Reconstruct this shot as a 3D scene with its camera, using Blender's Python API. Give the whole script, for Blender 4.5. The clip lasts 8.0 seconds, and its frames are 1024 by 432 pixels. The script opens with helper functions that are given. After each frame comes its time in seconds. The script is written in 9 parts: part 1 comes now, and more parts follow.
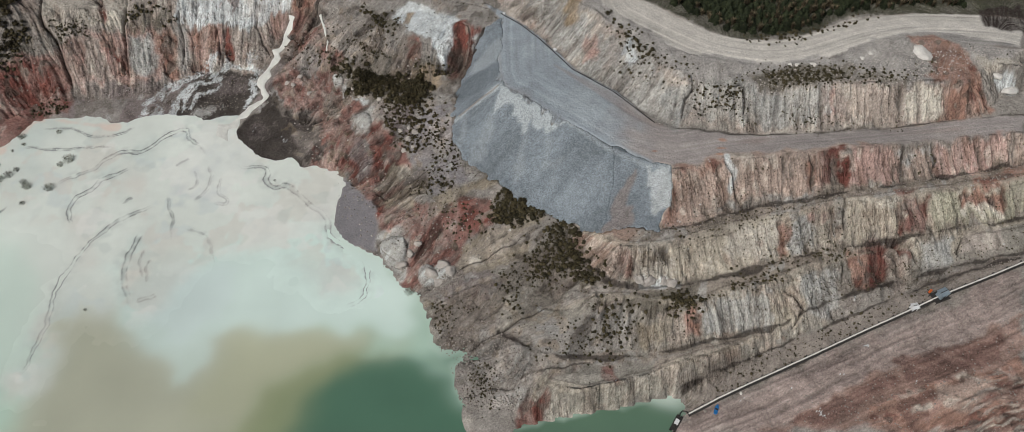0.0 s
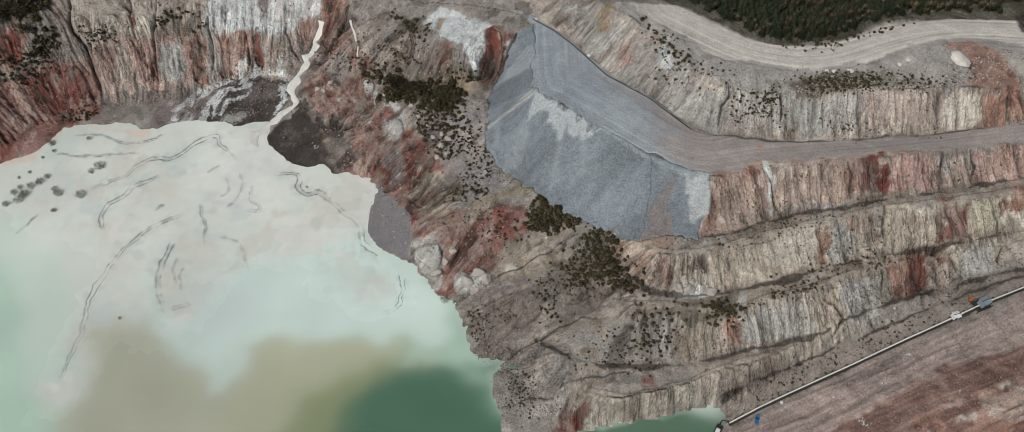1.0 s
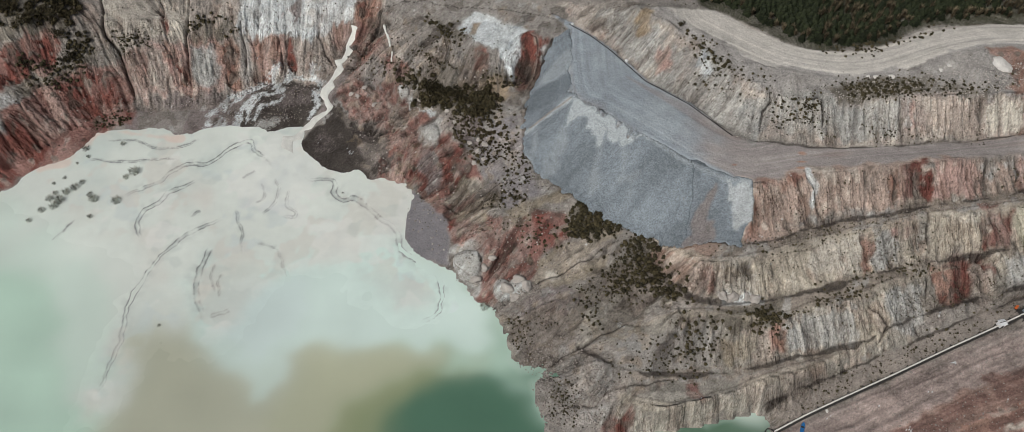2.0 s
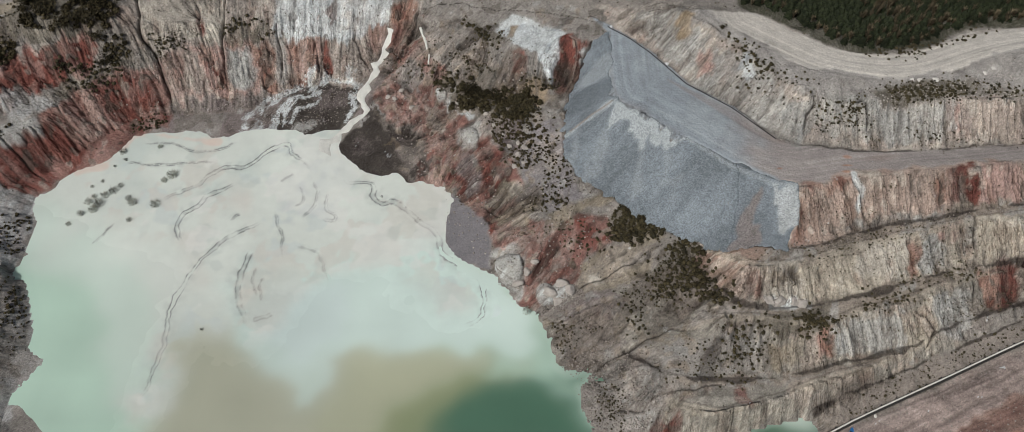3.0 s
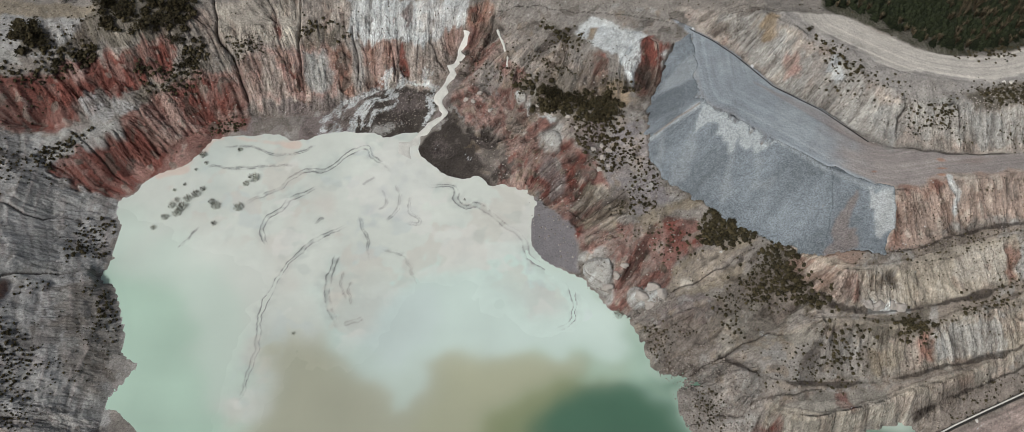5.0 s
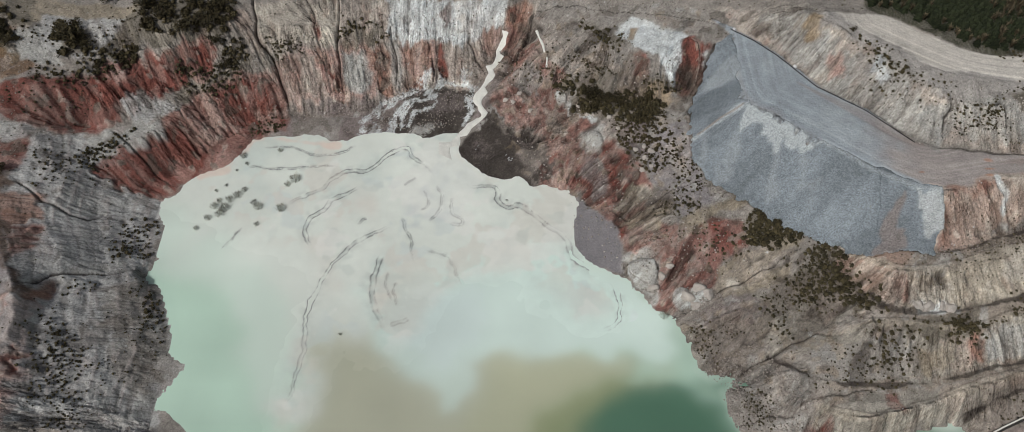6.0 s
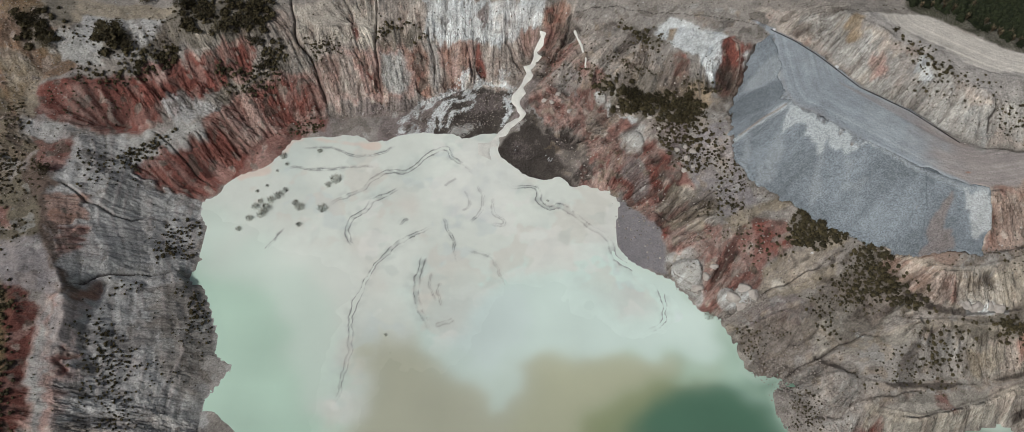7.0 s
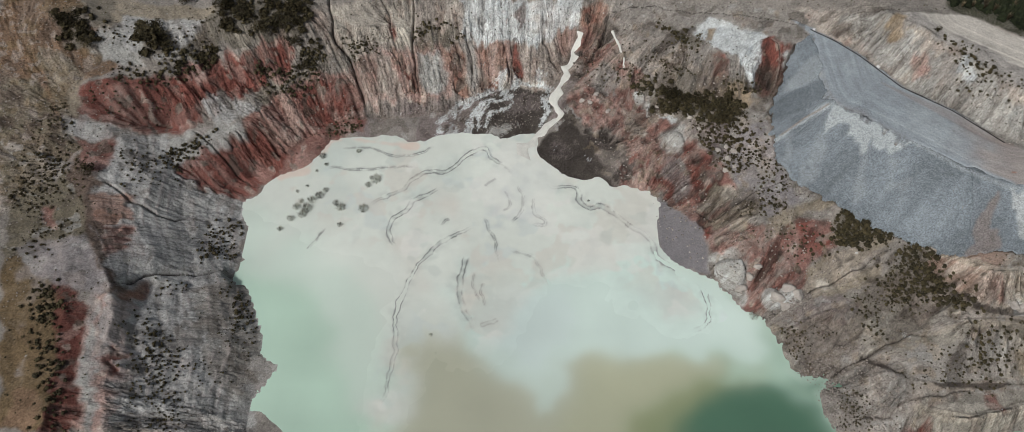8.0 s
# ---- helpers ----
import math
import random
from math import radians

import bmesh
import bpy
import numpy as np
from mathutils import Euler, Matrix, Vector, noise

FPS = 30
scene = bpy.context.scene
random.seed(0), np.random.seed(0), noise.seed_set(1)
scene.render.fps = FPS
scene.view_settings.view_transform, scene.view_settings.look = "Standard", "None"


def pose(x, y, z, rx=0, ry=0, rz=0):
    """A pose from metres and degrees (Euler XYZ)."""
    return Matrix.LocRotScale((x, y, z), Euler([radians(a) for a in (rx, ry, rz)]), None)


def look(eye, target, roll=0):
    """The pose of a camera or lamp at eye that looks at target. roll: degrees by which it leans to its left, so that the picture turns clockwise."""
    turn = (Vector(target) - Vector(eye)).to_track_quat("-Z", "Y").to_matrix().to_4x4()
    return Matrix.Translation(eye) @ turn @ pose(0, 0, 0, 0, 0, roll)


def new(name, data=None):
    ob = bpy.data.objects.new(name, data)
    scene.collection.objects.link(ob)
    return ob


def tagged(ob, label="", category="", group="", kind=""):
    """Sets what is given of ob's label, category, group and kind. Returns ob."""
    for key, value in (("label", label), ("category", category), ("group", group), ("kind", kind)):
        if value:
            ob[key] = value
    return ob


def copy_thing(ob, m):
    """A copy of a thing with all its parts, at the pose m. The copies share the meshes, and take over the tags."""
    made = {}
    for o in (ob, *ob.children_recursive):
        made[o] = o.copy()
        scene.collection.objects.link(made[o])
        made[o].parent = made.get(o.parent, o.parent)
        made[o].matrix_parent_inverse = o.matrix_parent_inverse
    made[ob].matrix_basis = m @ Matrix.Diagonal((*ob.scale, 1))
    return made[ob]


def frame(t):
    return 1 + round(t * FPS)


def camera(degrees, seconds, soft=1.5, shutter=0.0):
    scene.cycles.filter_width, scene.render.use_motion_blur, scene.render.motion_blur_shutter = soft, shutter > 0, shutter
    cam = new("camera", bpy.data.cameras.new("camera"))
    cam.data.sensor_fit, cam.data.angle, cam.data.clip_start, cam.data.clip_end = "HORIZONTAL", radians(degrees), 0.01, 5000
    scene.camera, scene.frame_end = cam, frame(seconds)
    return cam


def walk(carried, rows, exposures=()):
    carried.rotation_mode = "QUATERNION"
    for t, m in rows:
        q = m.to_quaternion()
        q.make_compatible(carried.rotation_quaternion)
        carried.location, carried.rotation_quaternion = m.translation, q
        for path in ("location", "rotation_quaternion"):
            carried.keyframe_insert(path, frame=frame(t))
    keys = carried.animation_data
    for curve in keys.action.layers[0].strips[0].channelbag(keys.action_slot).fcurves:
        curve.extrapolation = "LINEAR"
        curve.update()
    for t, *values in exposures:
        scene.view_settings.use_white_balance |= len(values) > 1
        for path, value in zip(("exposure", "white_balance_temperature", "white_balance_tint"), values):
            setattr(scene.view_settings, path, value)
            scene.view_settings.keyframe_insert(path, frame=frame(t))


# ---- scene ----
cam = camera(62.0, 8.0, soft=0.45)
METRES, EYE, TILT, LEAN, TURN = 88.0, 198.21, -55.014, -0.979, 0.0
ROWS = [
    (0.0, 0.0000, 0.0000, 0.0000, 0.000, 0.031, 0.010),
    (0.5, -0.0506, 0.0070, 0.0108, 0.039, 0.031, 0.020),
    (1.0, -0.1044, 0.0139, 0.0221, 0.093, 0.039, 0.020),
    (1.5, -0.1615, 0.0205, 0.0345, 0.131, 0.008, 0.020),
    (3.0, -0.3443, 0.0356, 0.0554, 0.293, -0.008, 0.010),
    (3.5, -0.4086, 0.0386, 0.0600, 0.340, -0.031, 0.020),
    (4.0, -0.4732, 0.0406, 0.0636, 0.401, -0.039, 0.020),
    (4.5, -0.5386, 0.0421, 0.0666, 0.463, -0.054, 0.040),
    (5.0, -0.6047, 0.0429, 0.0688, 0.517, -0.069, 0.060),
    (6.5, -0.8001, 0.0428, 0.0723, 0.687, -0.085, 0.090),
    (7.0, -0.8649, 0.0421, 0.0730, 0.718, -0.077, 0.090),
    (7.5, -0.9288, 0.0415, 0.0732, 0.756, -0.069, 0.100),
    (8.0, -0.9934, 0.0406, 0.0727, 0.780, -0.062, 0.100),
]
walk(cam, [(t, pose(0, 0, EYE, TILT, LEAN, TURN) @ pose(METRES * x, METRES * y, METRES * z, 90 + pitch, roll, yaw)) for t, x, y, z, yaw, pitch, roll in ROWS])

# ---- daylight: a high, even overcast ----
world = bpy.data.worlds.new("overcast_sky")
world.use_nodes = True
scene.world = world
wn, wl = world.node_tree.nodes, world.node_tree.links
sky = wn.new("ShaderNodeTexSky")
sky.sky_type, sky.sun_disc = "NISHITA", False
sky.sun_elevation, sky.sun_rotation = radians(49), radians(225)
sky.air_density, sky.dust_density, sky.ozone_density = 1.0, 6.0, 1.0
veil = wn.new("ShaderNodeHueSaturation")
veil.inputs["Saturation"].default_value = 0.65
wl.new(sky.outputs[0], veil.inputs["Color"])
wl.new(veil.outputs[0], wn["Background"].inputs["Color"])
wn["Background"].inputs["Strength"].default_value = 0.063
sun_data = bpy.data.lights.new("sun", "SUN")
sun_data.energy, sun_data.angle, sun_data.color = 2.5, radians(5), (1.0, 0.985, 0.965)
sun = new("sun", sun_data)
sun.matrix_world = look((-200, -20, 260), (-40, 140, 0))
scene.view_settings.exposure = -0.36

# ---- materials ----
def linear(r, g, b):
    return tuple((c / 255 / 12.92 if c < 10 else ((c / 255 + 0.055) / 1.055) ** 2.4) for c in (r, g, b))


class Nodes:
    """A small helper round one material's nodes."""

    def __init__(self, name):
        self.mat = bpy.data.materials.new(name)
        self.mat.use_nodes = True
        self.n, self.l = self.mat.node_tree.nodes, self.mat.node_tree.links
        self.bsdf = self.n["Principled BSDF"]
        self.place = self.n.new("ShaderNodeNewGeometry").outputs["Position"]

    def noise(self, scale, detail=4.0, rough=0.55, stretch=None):
        t = self.n.new("ShaderNodeTexNoise")
        t.inputs["Scale"].default_value, t.inputs["Detail"].default_value, t.inputs["Roughness"].default_value = scale, detail, rough
        src = self.place
        if stretch:
            m = self.n.new("ShaderNodeMapping")
            m.inputs["Scale"].default_value = stretch
            self.l.new(src, m.inputs["Vector"])
            src = m.outputs[0]
        self.l.new(src, t.inputs["Vector"])
        return t.outputs["Fac"]

    def spread(self, fac, lo, hi, a=0.0, b=1.0):
        m = self.n.new("ShaderNodeMapRange")
        for k, v in zip(("From Min", "From Max", "To Min", "To Max"), (lo, hi, a, b)):
            m.inputs[k].default_value = v
        self.l.new(fac, m.inputs["Value"])
        return m.outputs[0]

    def mix(self, fac, a, b, kind="MIX"):
        m = self.n.new("ShaderNodeMix")
        m.data_type, m.blend_type = "RGBA", kind
        for socket, v in ((m.inputs[0], fac), (m.inputs[6], a), (m.inputs[7], b)):
            if isinstance(v, (int, float)):
                socket.default_value = v
            elif isinstance(v, tuple):
                socket.default_value = (*v, 1)
            else:
                self.l.new(v, socket)
        return m.outputs[2]

    def shade(self, fac, colour, lo, hi):
        """colour times a grey between lo and hi that follows fac."""
        g = self.n.new("ShaderNodeCombineColor")
        v = self.spread(fac, 0.3, 0.7, lo, hi)
        for k in range(3):
            self.l.new(v, g.inputs[k])
        return self.mix(1.0, colour, g.outputs[0], "MULTIPLY")

    def attribute(self, name):
        a = self.n.new("ShaderNodeAttribute")
        a.attribute_name = name
        return a

    def random(self):
        return self.n.new("ShaderNodeObjectInfo").outputs["Random"]

    def island(self):
        return self.n.new("ShaderNodeNewGeometry").outputs["Random Per Island"]

    def bump(self, fac, strength, distance):
        b = self.n.new("ShaderNodeBump")
        b.inputs["Strength"].default_value, b.inputs["Distance"].default_value = strength, distance
        self.l.new(fac, b.inputs["Height"])
        self.l.new(b.outputs[0], self.bsdf.inputs["Normal"])

    def finish(self, colour, rough=0.9, metal=0.0, specular=0.3):
        if isinstance(colour, tuple):
            self.bsdf.inputs["Base Color"].default_value = (*colour, 1)
        else:
            self.l.new(colour, self.bsdf.inputs["Base Color"])
        self.bsdf.inputs["Roughness"].default_value, self.bsdf.inputs["Metallic"].default_value = rough, metal
        self.bsdf.inputs["Specular IOR Level"].default_value = specular
        return self.mat


def earth_material():
    """Bare clay and rock: its own colour, paler ridges and darker rills where water runs, stones and grain."""
    m = Nodes("bare_earth")
    c = m.attribute("mineral").outputs["Color"]
    flow = m.n.new("ShaderNodeSeparateColor")
    m.l.new(m.attribute("flow").outputs["Color"], flow.inputs[0])
    grain, fine = m.noise(1.6, 6, 0.75), m.noise(4.5, 4, 0.75)

    def sharpened(value, jitter, amount):
        j = m.spread(jitter, 0, 1, -amount, amount)
        add = m.n.new("ShaderNodeMath")
        m.l.new(value, add.inputs[0])
        m.l.new(j, add.inputs[1])
        return add.outputs[0]

    def on_slopes(value):
        mul = m.n.new("ShaderNodeMath")
        mul.operation = "MULTIPLY"
        m.l.new(value, mul.inputs[0])
        m.l.new(flow.outputs[2], mul.inputs[1])
        return mul.outputs[0]

    darkened = m.mix(1.0, c, (0.54, 0.50, 0.48), "MULTIPLY")
    crust = m.mix(1.0, c, (1.44, 1.43, 1.41), "MULTIPLY")
    wash = sharpened(flow.outputs[1], grain, 0.20)
    c = m.mix(on_slopes(m.spread(wash, 0.66, 0.74, 0, 0.4)), c, crust)
    c = m.mix(on_slopes(m.spread(wash, 0.34, 0.26, 0, 0.4)), c, darkened)
    # flutes that the rain has cut down the faces, from broad ribs to hair-fine runnels
    sway = m.n.new("ShaderNodeVectorMath")
    sway.operation = "MULTIPLY_ADD"
    jitter = m.n.new("ShaderNodeTexNoise")
    jitter.inputs["Scale"].default_value = 0.7
    m.l.new(m.place, jitter.inputs["Vector"])
    m.l.new(jitter.outputs["Color"], sway.inputs[0])
    sway.inputs[1].default_value = (0.4, 0.4, 0.0)
    m.l.new(m.attribute("fall").outputs["Vector"], sway.inputs[2])
    ground_place, m.place = m.place, sway.outputs[0]
    rib, runnel, hair = m.noise(0.55, 3, 0.6), m.noise(1.5, 3, 0.65), m.noise(3.6, 2, 0.6)
    cut_line = m.n.new("ShaderNodeMath")
    cut_line.operation = "ABSOLUTE"
    m.l.new(m.spread(m.noise(0.8, 2, 0.6), 0, 1, -0.5, 0.5), cut_line.inputs[0])
    m.place = ground_place
    gouged = m.spread(m.noise(0.14, 3, 0.6), 0.40, 0.60, 0.25, 1.0)

    def patches(value):
        mul = m.n.new("ShaderNodeMath")
        mul.operation = "MULTIPLY"
        m.l.new(on_slopes(value), mul.inputs[0])
        m.l.new(gouged, mul.inputs[1])
        return mul.outputs[0]

    c = m.mix(on_slopes(m.spread(rib, 0.53, 0.66, 0, 0.6)), c, crust)
    c = m.mix(on_slopes(m.spread(rib, 0.40, 0.30, 0, 0.35)), c, darkened)
    c = m.mix(patches(m.spread(runnel, 0.54, 0.62, 0, 0.95)), c, crust)
    c = m.mix(patches(m.spread(runnel, 0.44, 0.37, 0, 0.8)), c, darkened)
    c = m.mix(patches(m.spread(hair, 0.44, 0.36, 0, 0.45)), c, darkened)
    c = m.mix(patches(m.spread(cut_line.outputs[0], 0.022, 0.006, 0, 0.95)), c, darkened)
    c = m.shade(m.noise(0.3, 5), c, 0.9, 1.1)
    c = m.shade(grain, c, 0.86, 1.14)
    c = m.shade(fine, c, 0.72, 1.28)
    stones = m.n.new("ShaderNodeTexVoronoi")
    stones.inputs["Scale"].default_value = 1.9
    m.l.new(m.place, stones.inputs["Vector"])
    tone = m.n.new("ShaderNodeSeparateColor")
    m.l.new(stones.outputs["Color"], tone.inputs[0])
    near = m.spread(stones.outputs["Distance"], 0.20, 0.14, 0, 1)

    def speck(lo, hi):
        mul = m.n.new("ShaderNodeMath")
        mul.operation = "MULTIPLY"
        m.l.new(near, mul.inputs[0])
        m.l.new(m.spread(tone.outputs[0], lo, hi, 0, 0.75), mul.inputs[1])
        return mul.outputs[0]

    c = m.mix(speck(0.80, 0.84), c, darkened)
    c = m.mix(speck(0.16, 0.12), c, crust)
    clods = m.n.new("ShaderNodeTexVoronoi")
    clods.inputs["Scale"].default_value = 0.75
    m.l.new(m.place, clods.inputs["Vector"])
    clod_tone = m.n.new("ShaderNodeSeparateColor")
    m.l.new(clods.outputs["Color"], clod_tone.inputs[0])
    near = on_slopes(m.spread(sharpened(clods.outputs["Distance"], fine, 0.12), 0.34, 0.24, 0, 1))
    tone = clod_tone
    c = m.mix(speck(0.86, 0.90), c, darkened)
    c = m.mix(speck(0.14, 0.10), c, crust)

    def crack(scale, wide):
        """Thin winding lines where the crust has split."""
        away = m.n.new("ShaderNodeMath")
        away.operation = "ABSOLUTE"
        m.l.new(m.spread(m.noise(scale, 5, 0.6), 0, 1, -0.5, 0.5), away.inputs[0])
        return m.spread(away.outputs[0], wide, wide * 0.35, 0, 0.8)

    split = m.mix(1.0, c, (0.55, 0.52, 0.50), "MULTIPLY")
    c = m.mix(on_slopes(crack(0.42, 0.012)), c, split)
    c = m.mix(on_slopes(crack(0.16, 0.006)), c, split)
    def total(a, b, share):
        add = m.n.new("ShaderNodeMath")
        add.operation = "MULTIPLY_ADD"
        m.l.new(b, add.inputs[0])
        add.inputs[1].default_value = share
        m.l.new(a, add.inputs[2])
        return add.outputs[0]

    relief = total(total(on_slopes(rib), patches(runnel), 0.6), patches(hair), 0.25)
    m.bump(total(relief, m.noise(1.4, 3, 0.6), 0.3), 0.8, 0.9)
    return m.finish(c, 0.95, 0, 0.12)


def gravel_material():
    m = Nodes("crushed_gravel")
    c = m.attribute("mineral").outputs["Color"]
    v = m.n.new("ShaderNodeTexVoronoi")
    v.inputs["Scale"].default_value = 4.6
    m.l.new(m.place, v.inputs["Vector"])
    grey = m.n.new("ShaderNodeSeparateColor")
    m.l.new(v.outputs["Color"], grey.inputs[0])
    c = m.shade(m.spread(grey.outputs[0], 0, 1, 0.3, 0.7), c, 0.62, 1.34)
    c = m.shade(m.noise(0.4, 4), c, 0.93, 1.07)
    m.bump(v.outputs["Distance"], 0.6, 0.2)
    return m.finish(c, 0.9, 0, 0.2)


def water_material():
    m = Nodes("milky_water")
    c = m.attribute("silt").outputs["Color"]
    c = m.shade(m.noise(0.05, 4), c, 0.97, 1.03)
    m.bump(m.noise(1.2, 3), 0.04, 0.1)
    return m.finish(c, 0.25, 0, 0.35)


def silt_material():
    m = Nodes("wet_white_silt")
    c = m.attribute("silt").outputs["Color"]
    c = m.shade(m.noise(0.25, 5), c, 0.97, 1.03)
    m.bump(m.noise(0.9, 5), 0.12, 0.12)
    return m.finish(c, 0.35, 0, 0.35)


def plain(name, colour, rough=0.6, metal=0.0, scale=3.0, lo=0.85, hi=1.1, relief=0.0):
    """Paint, metal, wood or stone: one colour with wear at two scales."""
    m = Nodes(name)
    c = m.shade(m.noise(scale, 5), linear(*colour), lo, hi)
    c = m.shade(m.noise(scale * 6, 3), c, 0.93, 1.07)
    if relief:
        m.bump(m.noise(scale * 2, 6), 0.6, relief)
    return m.finish(c, rough, metal, 0.35)


def leaf_material(name, dark, light):
    m = Nodes(name)
    c = m.mix(m.island(), linear(*dark), linear(*light))
    c = m.shade(m.random(), c, 0.75, 1.25)
    c = m.shade(m.noise(1.5, 3), c, 0.8, 1.2)
    return m.finish(c, 0.8, 0, 0.2)


EARTH, GRAVEL, WATER, SILT = earth_material(), gravel_material(), water_material(), silt_material()
LEAF_DARK = leaf_material("dark_scrub_leaves", (43, 41, 31), (78, 71, 51))
LEAF_OLIVE = leaf_material("olive_scrub_leaves", (58, 52, 38), (88, 80, 60))
PINE = leaf_material("pine_needles", (26, 32, 22), (50, 56, 37))
TWIG = leaf_material("bare_twigs", (84, 74, 60), (120, 110, 88))
REED = leaf_material("grey_reeds", (104, 106, 96), (158, 160, 148))
BARK = plain("bark", (86, 72, 58), 0.9, 0, 4.0, relief=0.05)
BELT = plain("pale_belt_cover", (214, 212, 206), 0.5, 0, 1.5)
STEEL = plain("dark_steel", (52, 50, 48), 0.7, 0.0, 3.0)
CABIN_WHITE = plain("white_sheet_metal", (222, 224, 224), 0.45, 0, 1.2)
ROOF_GREY = plain("blue_grey_roof_sheet", (138, 152, 160), 0.5, 0.2, 1.0)
ORANGE = plain("orange_paint", (206, 104, 52), 0.5)
BLUE = plain("blue_plastic", (38, 104, 160), 0.4, 0, 1.0)
RUBBER = plain("black_rubber", (40, 38, 38), 0.7)
PALE_STONE = plain("pale_clay_stone", (176, 170, 163), 0.9, 0, 0.9, 0.8, 1.1, 0.2)
STONE = plain("grey_stone", (140, 133, 126), 0.9, 0, 1.2, 0.75, 1.15, 0.15)
CHALK = plain("white_kaolin", (212, 209, 203), 0.9, 0, 0.8, 0.88, 1.05, 0.2)
SLURRY = plain("white_slurry", (216, 217, 210), 0.4, 0, 0.7, 0.9, 1.05)

# ---- the pit: crest and toe lines of its benches, x, y, height ----
LINES = {}


def breakline(name, *points):
    LINES[name] = points


breakline("haul_road_outer", (40.5, 191.5, 34), (50, 184.5, 34), (59.5, 178, 33.5), (69, 176, 33.5), (78.5, 176, 33.5), (88, 179.5, 33.5), (98.5, 184, 33.5), (108.5, 186.5, 33.5), (118, 187.5, 34), (136, 186, 35), (148, 184.5, 35))
breakline("haul_road_inner", (23.5, 192, 34.5), (33.5, 183.5, 34), (42, 176, 34), (50.5, 170, 34), (59, 167, 34), (69.5, 166, 33.5), (80.5, 167.5, 33.5), (91.5, 170.5, 34), (103, 174.5, 35), (112, 175, 36), (122, 173.5, 36.5), (141.5, 169.5, 37))
breakline("upper_crest", (17, 194.5, 33.5), (29, 184.5, 34), (37.5, 175, 33.5), (43, 168.5, 33.5), (49, 164, 33.5), (52, 161, 32), (60, 160.5, 32), (67.5, 160, 32), (81.5, 159.5, 33), (93.5, 160, 33.5), (109, 160, 34), (119, 160, 35), (124.5, 158.5, 35), (128, 156.5, 32))
breakline("hollow_rim", (128, 156.5, 32), (128.5, 162.5, 35.5), (129.5, 168, 36.5), (134, 165.5, 36), (140.5, 164, 36))
breakline("hollow_floor", (127.5, 152, 29), (135, 159, 29.5), (143, 162, 30))
breakline("terrace_road_inner", (-5.5, 200, 24.5), (0, 196, 24.5), (6, 190.5, 25), (11.5, 184, 25.5), (20.5, 172.5, 25), (31.5, 163, 26), (41.5, 151.5, 26.5), (51.5, 148, 26.5), (63.5, 147.5, 26), (84.5, 147.5, 26.5), (102, 149.5, 27), (119.5, 151.5, 28.5), (140, 153, 29.5))
breakline("terrace_road_outer", (-0.5, 193.5, 24), (-0.5, 179, 25), (0, 166, 25), (6, 161.5, 26), (18.5, 151.5, 26), (27.5, 142.5, 27), (37, 136.5, 27), (44.5, 135, 27.5), (56.5, 138, 27.5), (73.5, 140, 28), (90.5, 141.5, 29), (108, 143.5, 29.5), (126, 146, 29), (138, 147.5, 29))
breakline("pile_toe", (-5.5, 191, 23), (-10, 181.5, 17), (-13.5, 171.5, 13.5), (-13.5, 160.5, 13), (-8, 149.5, 12), (1, 141.5, 13), (15.5, 129.5, 13.5), (21, 126, 16.5), (28, 123.5, 19.5), (39, 121, 21))
breakline("first_toe", (39, 121, 21), (47, 122, 21), (61.5, 126, 21), (72.5, 128, 22.5), (90, 130.5, 23.5), (107.5, 134, 24), (124.5, 138, 23.5), (138, 140, 24))
breakline("second_crest", (21.5, 125.5, 15.5), (25.5, 121, 18), (30.5, 116.5, 20), (40, 116.5, 20), (55.5, 121, 20), (72.5, 125, 21.5), (89.5, 128, 23), (107, 130.5, 23.5), (123, 134, 23.5), (137, 136, 23.5))
breakline("second_toe", (18, 124, 12.5), (22.5, 113.5, 14), (28.5, 107.5, 14.5), (38.5, 107, 14.5), (54.5, 109, 16), (68.5, 113.5, 16.5), (89.5, 118.5, 17), (106, 120.5, 18.5), (123.5, 124, 19), (136, 126, 19))
breakline("third_crest", (24, 105.5, 13.5), (38, 104, 14.5), (48.5, 103, 15), (59.5, 107, 15.5), (71.5, 110, 15.5), (89.5, 116.5, 16), (104, 119, 17.5), (123.5, 123, 18.5), (136, 125.5, 18.5))
breakline("third_toe", (0.5, 99.5, 4.5), (11, 91.5, 8), (22, 91, 7.5), (38, 91.5, 8.5), (47.5, 93.5, 9), (59.5, 97, 9.5), (71, 100, 10.5), (80, 105, 11.5), (94, 109, 12.5), (112, 112.5, 15), (133.5, 117, 17))
breakline("fourth_crest", (9.5, 86.5, 5.5), (19.5, 82.5, 7.5), (29.5, 85, 8), (37.5, 87, 7.5), (45.5, 90, 8.5), (54, 92.5, 9), (64, 96.5, 9.5))
breakline("fourth_toe", (46, 85, 2.5), (54.5, 89, 4.5), (71, 96, 8), (85, 101, 9.5), (105, 108.5, 12.5), (119.5, 112, 16), (133, 115.5, 17))
breakline("conveyor_ground", (47, 80, 0.5), (54, 83, 2.5), (76.5, 91.5, 7.5), (91.5, 98, 10), (103, 102.5, 12.5), (109.5, 105, 14), (132.5, 113.5, 17))
